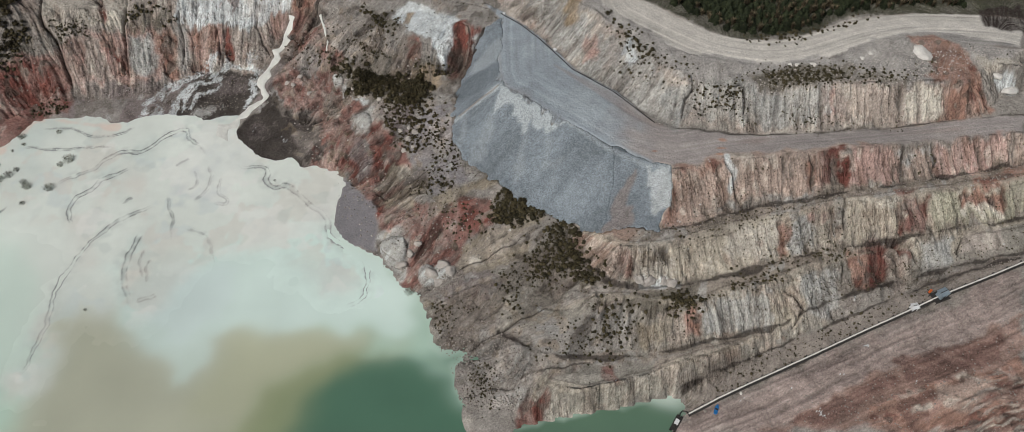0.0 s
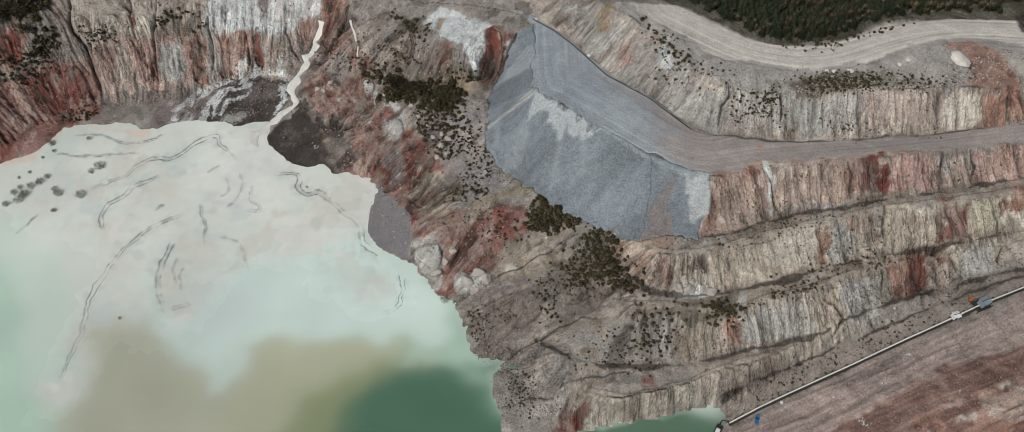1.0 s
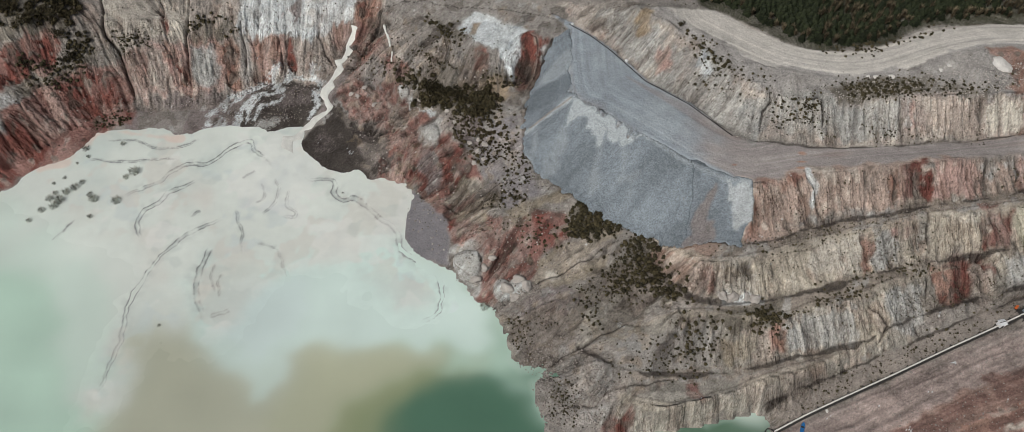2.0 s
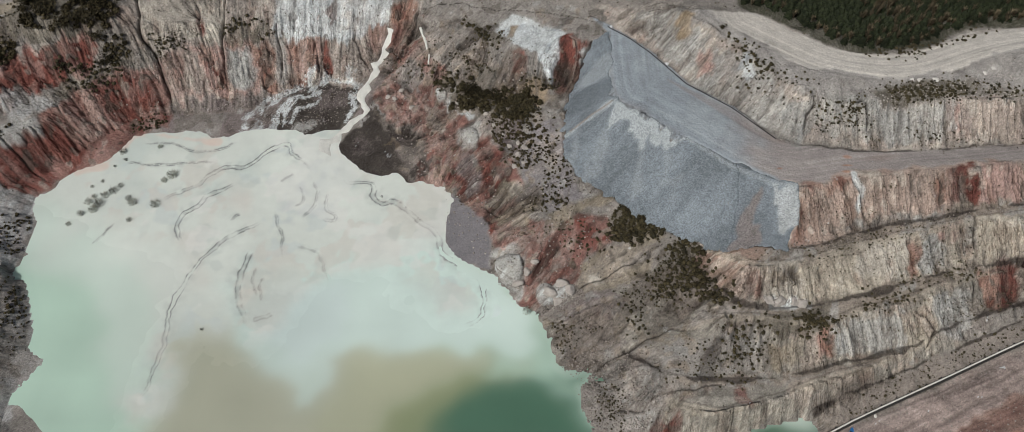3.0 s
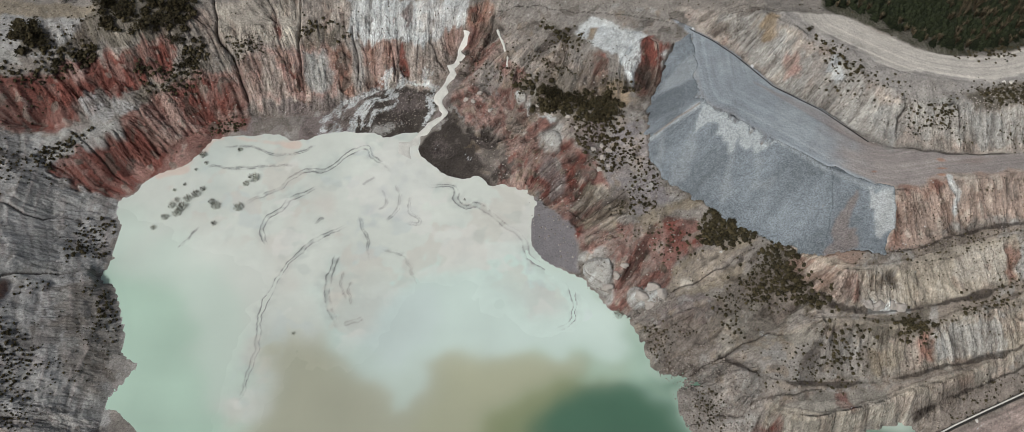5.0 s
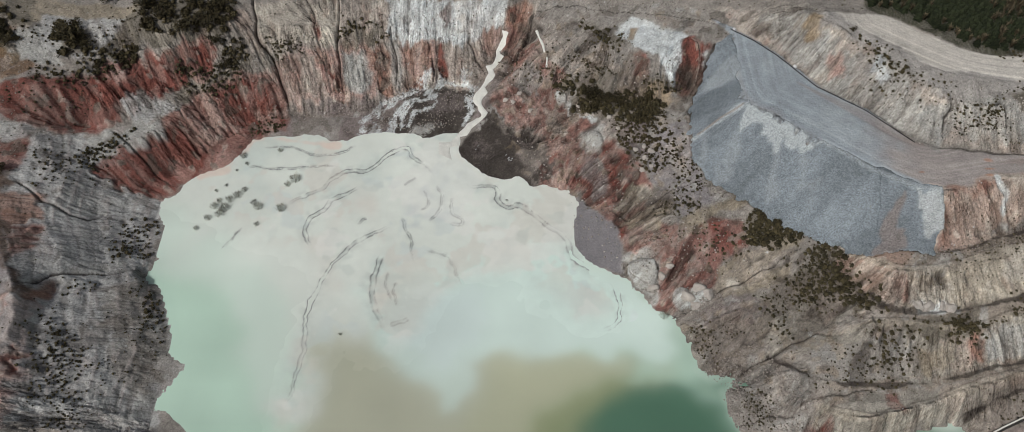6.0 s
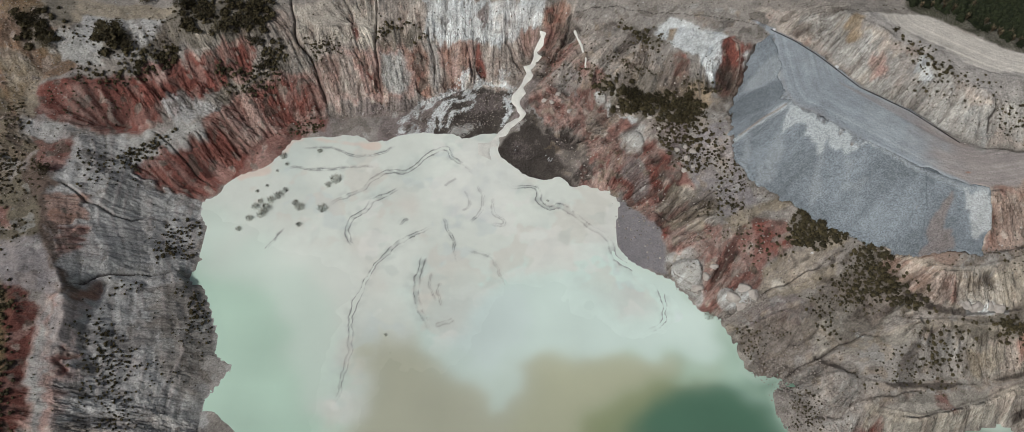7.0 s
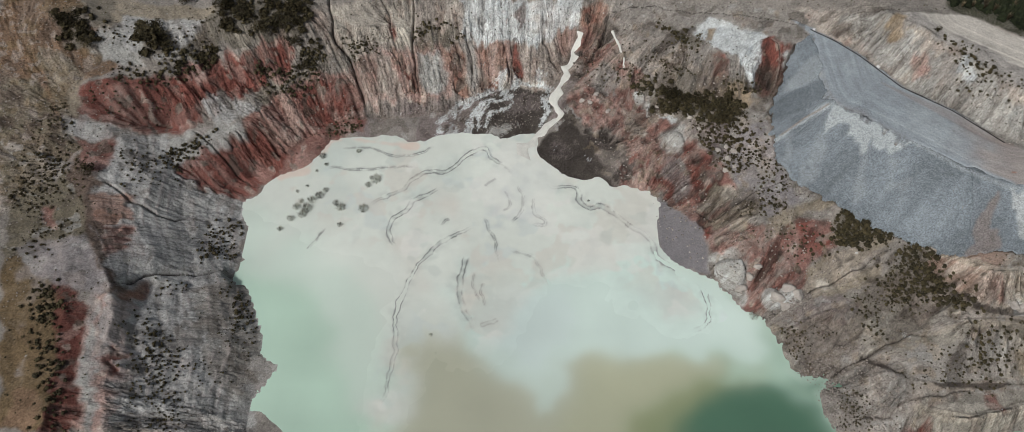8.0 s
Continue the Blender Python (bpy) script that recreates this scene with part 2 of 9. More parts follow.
breakline("yard", (49, 75, 2), (68, 78, 6), (96, 82.5, 12), (110, 76.5, 15), (123, 73, 17))
breakline("yard_upper", (75.5, 88, 8), (111.5, 94, 13.5), (128.5, 100, 16))
breakline("pond_shore", (2.4, 75.2, 0), (5.9, 76.4, 0), (11.5, 78.1, 0), (15.5, 78.9, 0), (21.9, 80.3, 0), (30, 81.6, 0), (38.3, 83.8, 0), (43.3, 84.7, 0), (46, 82.9, 0), (46.3, 80.5, 0), (44.2, 78.3, 0), (41.5, 75.5, 0))
breakline("rib_a", (-57.5, 210, 16.5), (-53, 194, 13), (-50, 182, 8.5), (-50.5, 171, 5.5), (-58.5, 170, 1.5), (-68.5, 174.5, 2))
breakline("rib_b", (-37.5, 195, 20), (-42, 187.5, 14), (-45, 182, 11.5), (-46.5, 166.5, 6), (-49.5, 157.5, 2))
breakline("rib_c", (-24, 188.5, 19), (-31.5, 182, 14.5), (-27.5, 173, 12.5), (-33.5, 157, 9), (-31.5, 147.5, 6.5), (-31, 138, 4), (-31.5, 128.5, 2))
breakline("rib_d", (-12.5, 192, 23.5), (-16, 181.5, 15.5), (-24, 175.5, 13), (-19, 156, 10.5), (-20.5, 142.5, 10), (-19.5, 136.5, 9.5), (-26.5, 127, 4.5), (-25, 119.5, 1))
breakline("rib_e", (-8, 149.5, 12), (-10.5, 145, 10), (-9.5, 134.5, 9.5), (-15, 122.5, 5.5), (-19, 115, 1.5))
breakline("rib_f", (1.5, 141.5, 13), (7, 129, 11.5), (-4.5, 125.5, 7.5), (-3, 120, 6.5), (-5, 111.5, 7), (-10.5, 108.5, 3.5), (-14, 103.5, 1.5))
breakline("rib_g", (15, 129, 13.5), (9.5, 120, 10.5), (12, 113, 10), (8, 108.5, 8), (2.5, 110, 7.5))
breakline("rib_h", (24.5, 114, 14.5), (14.5, 105.5, 9), (7, 94, 7.5), (0, 99.5, 4.5), (-9.5, 97, 1))
breakline("rib_i", (10.5, 91.5, 8), (9.5, 86.5, 5.5), (3.5, 83, 2.5), (-5.5, 89.5, 2))
breakline("head_crest", (-126.5, 207.5, 14.5), (-102.5, 212, 15), (-86.5, 212, 15), (-69.5, 211.5, 16), (-57.5, 210, 16.5))
breakline("head_mid", (-98, 201.5, 9), (-86, 200.5, 9), (-75.5, 201.5, 9.5), (-67.5, 203, 8))
breakline("stream", (-67.5, 203, 8), (-69.5, 197.5, 6.5), (-74, 186.5, 3.5), (-76, 180, 1.5), (-80.5, 174.5, 0.5))
breakline("head_toe", (-128.5, 181, 0.5), (-117, 181.5, 0.5), (-105, 182.5, 1), (-97.5, 187, 2.5), (-85.5, 191.5, 4), (-77, 187, 3))
breakline("west_rim", (-222, 195, 29), (-207, 193, 28), (-196.5, 194, 25), (-175.5, 198, 24), (-153.5, 201.5, 21), (-144.5, 203, 17.5), (-130.5, 204.5, 16.5), (-119.5, 207.5, 14))
breakline("west_crest", (-210, 168.5, 22), (-206.5, 172.5, 23), (-201.5, 173.5, 22.5), (-190, 175.5, 20), (-180.5, 178, 17.5), (-174, 183.5, 17.5), (-167.5, 191.5, 20), (-161.5, 188, 16), (-149.5, 190, 14), (-142, 189.5, 11.5))
breakline("west_red_toe", (-198.5, 159, 19.5), (-189.5, 166.5, 13.5), (-175.5, 166, 11.5), (-171.5, 172.5, 12.5), (-166.5, 177.5, 13), (-156.5, 183.5, 12))
breakline("west_low_crest", (-182.5, 154.5, 11), (-177, 157, 10), (-173.5, 163, 11), (-165.5, 166.5, 10), (-159.5, 177, 10.5), (-149, 183.5, 9.5), (-138, 187.5, 10))
breakline("west_low_toe", (-172.5, 147.5, 5), (-165, 156, 2), (-152, 169, 2), (-142, 178.5, 2), (-128.5, 181, 0.5))
breakline("west_bench", (-211, 153.5, 23), (-206.5, 146.5, 20.5), (-197.5, 140.5, 20.5), (-195.5, 128.5, 20), (-188, 116, 21), (-183, 109, 21), (-181.5, 103, 19.5), (-180, 90, 18.5), (-176.5, 74.5, 17.5))
breakline("west_slope", (-194.5, 157, 19), (-183.5, 143.5, 14), (-187, 133, 16), (-177.5, 121, 14), (-178, 112.5, 12), (-178, 101.5, 15), (-172.5, 91.5, 12), (-172, 76, 14))
breakline("west_low", (-178.5, 151.5, 9), (-176.5, 139.5, 7), (-169.5, 123.5, 6.5), (-170, 104, 10), (-165, 94.5, 8.5), (-162, 78, 8))
breakline("west_foot", (-171, 146, 3.5), (-169, 133, 4), (-162.5, 121, 4), (-161, 106.5, 5.5), (-157, 100, 4.5), (-157.5, 90, 4), (-155.5, 80, 3.5))
breakline("west_outer", (-221.5, 155, 24), (-210, 139, 22), (-204.5, 130, 20.5), (-196, 116, 21.5), (-191, 101, 22.5), (-190.5, 91.5, 21.5), (-187.5, 73, 22))
breakline("west_shore", (-151.4, 81.3, 0), (-151.1, 84.9, 0), (-150.9, 90, 0), (-148.3, 93.4, 0), (-145.9, 98.4, 0), (-150.5, 101.4, 0), (-150.7, 105.9, 0), (-152.3, 109.7, 0), (-155, 115.4, 0), (-157.9, 121.3, 0), (-162.8, 123.3, 0), (-160.4, 129.5, 0), (-161.1, 134.8, 0), (-161, 140.2, 0), (-164.5, 144.6, 0), (-164, 148.7, 0), (-159.7, 151.5, 0), (-159, 155, 0), (-154.8, 158.6, 0), (-147.6, 161.6, 0), (-144.1, 166.6, 0), (-142.2, 171.6, 0), (-137.5, 173.2, 0))
breakline("north_shore", (-137.3, 173.3, 0), (-126.1, 171.1, 0), (-116.2, 170.2, 0), (-108, 174.2, 0), (-95.3, 175.1, 0), (-90, 172.4, 0), (-84.4, 175, 0), (-80.5, 175.3, 0), (-83.1, 165.9, 0), (-77.4, 163, 0), (-74.8, 159.1, 0), (-65.5, 157.1, 0), (-62.2, 159.3, 0), (-57.7, 152.2, 0), (-54.8, 155.8, 0), (-48.3, 153.7, 0), (-45.2, 150, 0), (-46.6, 143.9, 0), (-47.4, 141, 0), (-47.2, 135.7, 0), (-43.8, 130.6, 0), (-38.5, 127.3, 0), (-33.2, 124.7, 0))
breakline("east_shore", (-33.2, 124.7, 0), (-28.4, 118.3, 0), (-26.4, 115.4, 0), (-22, 114.1, 0), (-19.7, 109.1, 0), (-17.8, 103.6, 0), (-17.3, 99.4, 0), (-14.5, 96.6, 0), (-8, 96.3, 0), (-9.5, 93.8, 0), (-11.3, 92, 0), (-10.7, 86.9, 0), (-8.1, 81.7, 0))
breakline("lake_bed", (-128, 84, -3), (-136, 104, -3), (-146, 126, -3), (-146, 146, -2.5), (-132, 162, -2), (-110, 164, -2), (-92, 164, -1.5), (-74, 150, -2), (-58, 146, -2), (-56, 134, -3), (-44, 120, -3), (-30, 106, -3), (-26, 92, -3), (-20, 74, -3))
breakline("lake_deep", (-110, 90, -4), (-60, 110, -4), (-100, 130, -4), (-50, 88, -4), (-110, 40, -4), (-20, 40, -4))
breakline("pond_bed", (14, 73, -1.5), (24, 75, -2), (36, 78, -2), (40, 80, -1.2))
breakline("spit", (-6, 79, 1.2), (-2, 75, 1), (0, 70, 0.4), (-1, 66, -0.5))
breakline("south_shore", (44, 68, -0.5), (52, 62, 3), (70, 50, 7), (110, 40, 12))
breakline("far_north", (-330, 290, 34), (-200, 262, 33), (-120, 250, 30), (-60, 250, 29), (0, 245, 32), (40, 235, 34), (200, 225, 34))
breakline("forest_floor", (52, 194, 34), (75, 184, 33.5), (95, 196, 33.5), (150, 200, 34.5))
breakline("far_west", (-330, 40, 30), (-300, 140, 32), (-310, 230, 33))
breakline("far_south", (-300, 20, 24), (-200, 22, 20), (-160, 20, 4))
breakline("far_east", (200, 40, 22), (200, 120, 26), (200, 200, 34))


def grid_blur(a, n):
    for _ in range(n):
        a = 0.5 * a + 0.25 * (np.roll(a, 1, 0) + np.roll(a, -1, 0))
        a = 0.5 * a + 0.25 * (np.roll(a, 1, 1) + np.roll(a, -1, 1))
    return a


def dense(points, step):
    """The points of a polyline at even small steps."""
    out = []
    for a, b in zip(points[:-1], points[1:]):
        n = max(1, int(math.dist(a[:2], b[:2]) / step))
        out += [tuple(a[i] + (b[i] - a[i]) * k / n for i in range(len(a))) for k in range(n)]
    return np.array(out + [tuple(points[-1])])


X0, X1, Y0, Y1 = -330, 206, 8, 296


def membrane():
    """Heights every metre: even slopes spanned between the crest and toe lines."""
    z = None
    for h, turns in ((16, 400), (8, 250), (4, 200), (2, 160), (1, 120)):
        nx, ny = (X1 - X0) // h + 1, (Y1 - Y0) // h + 1
        total, count = np.zeros((nx, ny)), np.zeros((nx, ny))
        for pts in LINES.values():
            p = dense(pts, h * 0.4)
            i = np.clip(np.rint((p[:, 0] - X0) / h).astype(int), 0, nx - 1)
            j = np.clip(np.rint((p[:, 1] - Y0) / h).astype(int), 0, ny - 1)
            np.add.at(total, (i, j), p[:, 2])
            np.add.at(count, (i, j), 1)
        fixed = count > 0
        held = total / np.maximum(count, 1)
        if z is None:
            z = np.full((nx, ny), held[fixed].mean())
        else:
            gi, gj = np.arange(nx) * (z.shape[0] - 1) / (nx - 1), np.arange(ny) * (z.shape[1] - 1) / (ny - 1)
            z = sample(z, gi[:, None] + 0 * gj, gj[None, :] + 0 * gi[:, None])
        z[fixed] = held[fixed]
        for _ in range(turns):
            q = np.pad(z, 1, mode="edge")
            z = z + 0.98 * (0.25 * (q[2:, 1:-1] + q[:-2, 1:-1] + q[1:-1, 2:] + q[1:-1, :-2]) - z)
            z[fixed] = held[fixed]
    return z


def sample(a, u, v):
    """The grid a at fractional places u, v."""
    u, v = np.clip(u, 0, a.shape[0] - 1.001), np.clip(v, 0, a.shape[1] - 1.001)
    i, j = u.astype(int), v.astype(int)
    f, g = u - i, v - j
    return (a[i, j] * (1 - f) + a[i + 1, j] * f) * (1 - g) + (a[i, j + 1] * (1 - f) + a[i + 1, j + 1] * f) * g


COARSE = membrane()


def height(x, y):
    """The height of the bare land at places in the plan."""
    return sample(COARSE, np.asarray(x, float) - X0, np.asarray(y, float) - Y0)

# ---- colours of the exposed ground ----
def mineral(r, g, b):
    """Clay and rock colours, greyed a little by dust."""
    c = np.array(linear(r, g, b))
    return 0.82 * (c + 0.18 * (c.mean() - c)) * np.array((0.92, 1.0, 1.06))


TINT = {k: mineral(*v) for k, v in {
    "earth": (160, 147, 134), "verge": (178, 166, 155), "cream": (200, 184, 164), "brown_dark": (66, 54, 48),
    "scrub": (128, 116, 100), "rust": (170, 124, 102), "white": (216, 212, 204), "face_pale": (188, 169, 153),
    "ochre": (172, 146, 114), "grey_white": (188, 180, 169), "pink": (194, 154, 138), "face_tan": (192, 162, 142),
    "red_dark": (118, 66, 54), "terrace": (166, 147, 128), "face_cream": (192, 174, 150), "tan_pink": (166, 134, 114),
    "red": (138, 76, 62), "cream_green": (188, 176, 148), "face_grey": (158, 146, 130), "white_warm": (222, 206, 184),
    "yard": (172, 147, 134), "yard_grey": (158, 141, 126), "yard_red": (160, 124, 107), "yard_dark": (124, 90, 78), "orange": (206, 132, 84),
    "grey_slope": (160, 148, 136), "red_mix": (152, 104, 90), "pink_grey": (156, 144, 140), "ochre_pale": (162, 144, 120),
    "rubble": (158, 152, 146), "head_white": (204, 198, 190), "talus": (142, 124, 117), "dark_spoil": (82, 72, 64),
    "ochre_plain": (146, 112, 83), "west_mottle": (128, 114, 92), "west_grey": (190, 182, 174), "west_pale": (186, 168, 158),
    "olive": (126, 101, 68), "track_brown": (116, 94, 80), "road": (222, 207, 190), "road_low": (180, 164, 154),
    # the dark browns in this row also serve as painted shade in crevices
    "gravel": (136, 141, 144), "forest_floor": (84, 80, 62), "scree": (182, 184, 183), "dirt_and_shade": (104, 90, 78), "soil_and_shade": (62, 52, 46), "lip": (198, 199, 196), "dark_gravel": (112, 117, 121), "chalk": (222, 219, 212), "dust": (168, 172, 174), "rib_grey": (184, 175, 163), "scree_dark": (138, 129, 129),
}.items()}
PATCHES = []


def patch(tint, *corners):
    PATCHES.append((tint, corners))


patch("forest_floor", *LINES["haul_road_outer"], (152, 188, 0), (152, 230, 0), (36, 230, 0), (36, 194, 0))
patch("road", *LINES["haul_road_outer"], *LINES["haul_road_inner"][::-1])
patch("road_low", *LINES["terrace_road_outer"], *LINES["terrace_road_inner"][::-1])
patch("verge", (19, 191.5), (29, 185), (37.5, 175.5), (43.5, 168.5), (49, 164.5), (52, 161.5), (60, 161), (81.5, 159.5), (93.5, 160), (109, 160.5), (119, 160.5), (125, 159), (129, 167), (142, 168), (144, 173.5), (122.5, 175), (112.5, 176.5), (91.5, 171), (69.5, 167), (50.5, 170.5), (33.5, 184), (26.5, 191))
patch("cream", (129.5, 168), (142, 167), (141.5, 164.5), (130.5, 164))
patch("brown_dark", (137, 189.5), (150.5, 190.5), (146, 179), (140, 179.5), (135, 182))
patch("scrub", (67.5, 163.5), (76.5, 166.5), (87.5, 167), (94.5, 168), (96, 165), (91.5, 159.5), (69, 161))
patch("scrub", (95.5, 163.5), (107.5, 162), (106.5, 160.5), (93, 160.5))
patch("rust", (112, 175), (120, 173), (127.5, 168), (129.5, 160), (128, 152), (122.5, 152), (117, 156.5), (119, 160), (112.5, 163), (116, 167), (112, 172))
patch("white", (135, 162), (140.5, 163), (140.5, 159), (137, 159.5))
patch("face_pale", (17, 193.5), (29, 184), (37.5, 175), (43, 168), (49, 164), (52, 161), (58, 148.5), (51, 148.5), (41.5, 152), (31.5, 163.5), (20.5, 173.5), (11.5, 184.5), (0, 196), (-4.5, 200), (-2, 203))
patch("ochre", (17, 192.5), (23.5, 189), (24.5, 185), (20, 182.5), (15, 186))
patch("cream", (24.5, 185), (29, 184.5), (23.5, 179.5), (21, 181))
patch("grey_white", (33.5, 170), (37, 174), (39.5, 172.5), (35.5, 168.5))
patch("pink", (27, 177), (30.5, 177.5), (34, 173), (28.5, 169.5), (25, 172))
patch("face_pale", (52, 161), (67.5, 160.5), (93.5, 160), (109, 160.5), (119, 160.5), (125, 159), (127.5, 156.5), (128, 152), (102, 149.5), (84.5, 147.5), (63.5, 147.5), (53.5, 148.5))
patch("grey_white", (66, 160), (85, 159), (84, 150.5), (66, 151.5))
patch("cream", (91.5, 159.5), (108, 159.5), (107.5, 152), (92.5, 150.5))
patch("pink", (85.5, 159.5), (90.5, 159.5), (91, 150.5), (86, 150.5))
patch("rust", (109.5, 159.5), (117, 160), (122, 157.5), (125, 152), (110.5, 151))
patch("cream", (107, 159.5), (113.5, 159.5), (113, 152), (107.5, 152))
patch("face_tan", (37, 136), (44.5, 135), (56.5, 137.5), (73.5, 140), (90.5, 141), (108, 143), (126, 145.5), (138, 147), (138, 140), (124.5, 138), (107.5, 134), (90, 130.5), (72.5, 128), (61, 126), (47, 122), (38.5, 121.5))
patch("rust", (44, 134.5), (49, 135.5), (48, 123.5), (39, 122.5))
patch("cream", (58, 137), (63, 138), (64.5, 127), (59, 126.5))
patch("red_dark", (82, 139), (90.5, 140.5), (90, 131.5), (81, 129.5))
patch("pink", (91, 140.5), (101.5, 141.5), (101, 134), (90.5, 131.5))
patch("grey_white", (102.5, 142), (106, 142.5), (107.5, 140), (105, 139), (103, 139.5))
patch("grey_white", (107.5, 142.5), (115, 144), (113.5, 139), (111, 140))
patch("terrace", (39, 122), (47, 122.5), (61.5, 126.5), (90, 131), (107.5, 134.5), (138, 140.5), (137, 135), (106.5, 129.5), (89.5, 127), (72.5, 124.5), (55.5, 120), (40, 115.5), (30.5, 116), (21.5, 125))
patch("face_cream", (21.5, 125), (30.5, 116.5), (40, 116.5), (55.5, 121), (72.5, 125), (89.5, 128), (106.5, 130), (123, 134), (137, 136), (136, 126), (123.5, 124), (106, 120.5), (89.5, 118.5), (68.5, 113.5), (54.5, 109), (38.5, 107), (28.5, 107.5), (22.5, 113.5))
patch("tan_pink", (21, 125.5), (27.5, 120), (31.5, 116), (32, 108), (25.5, 109.5), (21.5, 116.5))
patch("red", (30, 115), (34, 115), (36, 108.5), (31, 108.5))
patch("white", (34, 109.5), (38.5, 110.5), (45, 109), (44, 107), (35, 107))
patch("grey_white", (74, 124), (77.5, 125), (79.5, 117), (74.5, 115))
patch("red_dark", (100, 126.5), (109.5, 128.5), (108, 121.5), (100.5, 121))
patch("cream_green", (111, 130.5), (137, 135), (136, 126.5), (111.5, 122))
patch("rust", (124, 138), (138, 140), (137, 136), (124.5, 134))
patch("rust", (70.5, 122.5), (74, 123.5), (74, 115.5), (71, 114.5))
patch("terrace", (12.5, 105), (22.5, 105.5), (38.5, 107), (54.5, 109), (68.5, 113.5), (89.5, 118.5), (106, 120.5), (123.5, 124), (136, 126), (135.5, 125), (123, 122.5), (104, 118.5), (89.5, 116), (71.5, 109.5), (59.5, 106.5), (48.5, 102.5), (38, 103.5), (24, 105), (14, 103))
patch("face_grey", (14.5, 104.5), (24, 105), (38, 103.5), (48.5, 102.5), (59.5, 107), (71.5, 110), (89.5, 116.5), (104, 118.5), (123.5, 122.5), (135.5, 125), (133.5, 117), (112, 112.5), (93.5, 109), (80, 105), (71, 100), (59.5, 97), (47.5, 93.5), (38, 91.5), (22, 91), (11, 91.5), (4.5, 97))
patch("rust", (47, 102), (50, 103), (51.5, 98.5), (48.5, 97))
patch("cream", (38.5, 96), (44.5, 98), (43.5, 94), (38, 93))
patch("ochre", (31.5, 98), (35.5, 99), (34.5, 94.5), (31.5, 94))
patch("face_cream", (51.5, 103), (71, 109), (76, 104), (69, 99), (56, 96.5))
patch("red_dark", (89, 116), (98, 118), (97, 110.5), (90.5, 108))
patch("red", (98, 118), (104, 118.5), (103, 112), (97, 110.5))
patch("face_cream", (105, 118.5), (121.5, 122.5), (120.5, 116.5), (105.5, 113.5))
patch("terrace", (11, 91.5), (22, 91), (38, 91.5), (47.5, 93.5), (59.5, 97), (71, 100), (71.5, 98.5), (59, 95), (47.5, 91.5), (37.5, 90), (21.5, 89), (11.5, 89.5))
patch("white_warm", (52.5, 95.5), (56, 96.5), (56.5, 95), (53, 94.5))
patch("face_grey", (11.5, 89), (21.5, 89), (38, 89.5), (47.5, 91.5), (59, 95), (71, 98.5), (79.5, 103.5), (85, 101.5), (71, 96.5), (54.5, 89), (46, 85), (43, 85), (30, 81.5), (15.5, 79), (6, 76.5), (8, 84))
patch("cream", (21, 81.5), (29.5, 84.5), (38.5, 87.5), (45.5, 89.5), (53.5, 90), (51, 87), (44.5, 84.5), (30, 82), (22, 80.5))
patch("red_dark", (24.5, 89.5), (28, 89), (28.5, 85.5), (25, 86))
patch("red_dark", (6.5, 82.5), (12, 83), (11.5, 78.5), (7, 77))
patch("face_cream", (39, 88.5), (52.5, 90.5), (52.5, 88.5), (39.5, 85.5))
patch("yard_grey", (46, 84.5), (54.5, 89), (71, 96), (85, 101.5), (105, 108.5), (133.5, 116.5), (132, 112), (109.5, 103.5), (91.5, 96.5), (76, 90.5), (54, 82), (47.5, 79))
patch("yard", (46, 79), (54, 82), (76, 90.5), (91.5, 96.5), (109.5, 103.5), (132, 112), (118, 70), (42.5, 75.5))
patch("yard_red", (65, 77), (84, 84), (113.5, 94), (128, 98.5), (123.5, 86), (103, 80.5), (81.5, 72.5), (60, 74))
patch("yard_dark", (88, 82), (102.5, 87.5), (112, 89.5), (109.5, 86), (95, 81), (82, 76))
patch("rust", (89, 75.5), (105, 82), (125, 89.5), (118, 70), (85.5, 72))
patch("pink", (95.5, 78), (110, 83.5), (112, 81.5), (99, 74.5))
patch("yard_red", (107, 74), (122.5, 83), (118, 70), (105, 71))
patch("grey_slope", (-67.5, 201.5), (-59.5, 212.5), (-45.5, 212), (-17.5, 208), (-1.5, 201), (0.5, 191), (-7, 187), (-12.5, 176.5), (-26, 171), (-41, 185.5), (-53, 190), (-58.5, 181.5), (-67, 187))
patch("grey_slope", (-57.5, 214), (-49.5, 212), (-57.5, 205.5), (-59, 198), (-63.5, 201.5))
patch("rust", (-65.5, 212.5), (-59.5, 214.5), (-57.5, 212), (-59.5, 202), (-61, 192), (-66.5, 198.5))
patch("face_pale", (-57.5, 209), (-37, 193.5), (-31.5, 185.5), (-37, 185.5), (-47, 190.5), (-54, 198.5))
patch("grey_white", (-32.5, 203.5), (-13, 196.5), (-14.5, 191), (-16.5, 182), (-20, 185.5), (-23.5, 190.5), (-30, 194))
patch("ochre", (-30.5, 196), (-28, 200), (-27, 195.5), (-29, 193))
patch("white", (-8.5, 189.5), (-2, 189), (-4.5, 181), (-7, 182.5))
patch("red", (-17, 189), (-12.5, 194.5), (-6, 190), (-7, 186), (-10.5, 180.5), (-16, 178.5))
patch("ochre", (-33.5, 182), (-18, 181), (-20, 174), (-33.5, 176))
patch("scrub", (-51, 188), (-39, 185), (-29.5, 181.5), (-22, 177.5), (-24, 172.5), (-37, 174.5), (-45, 177))
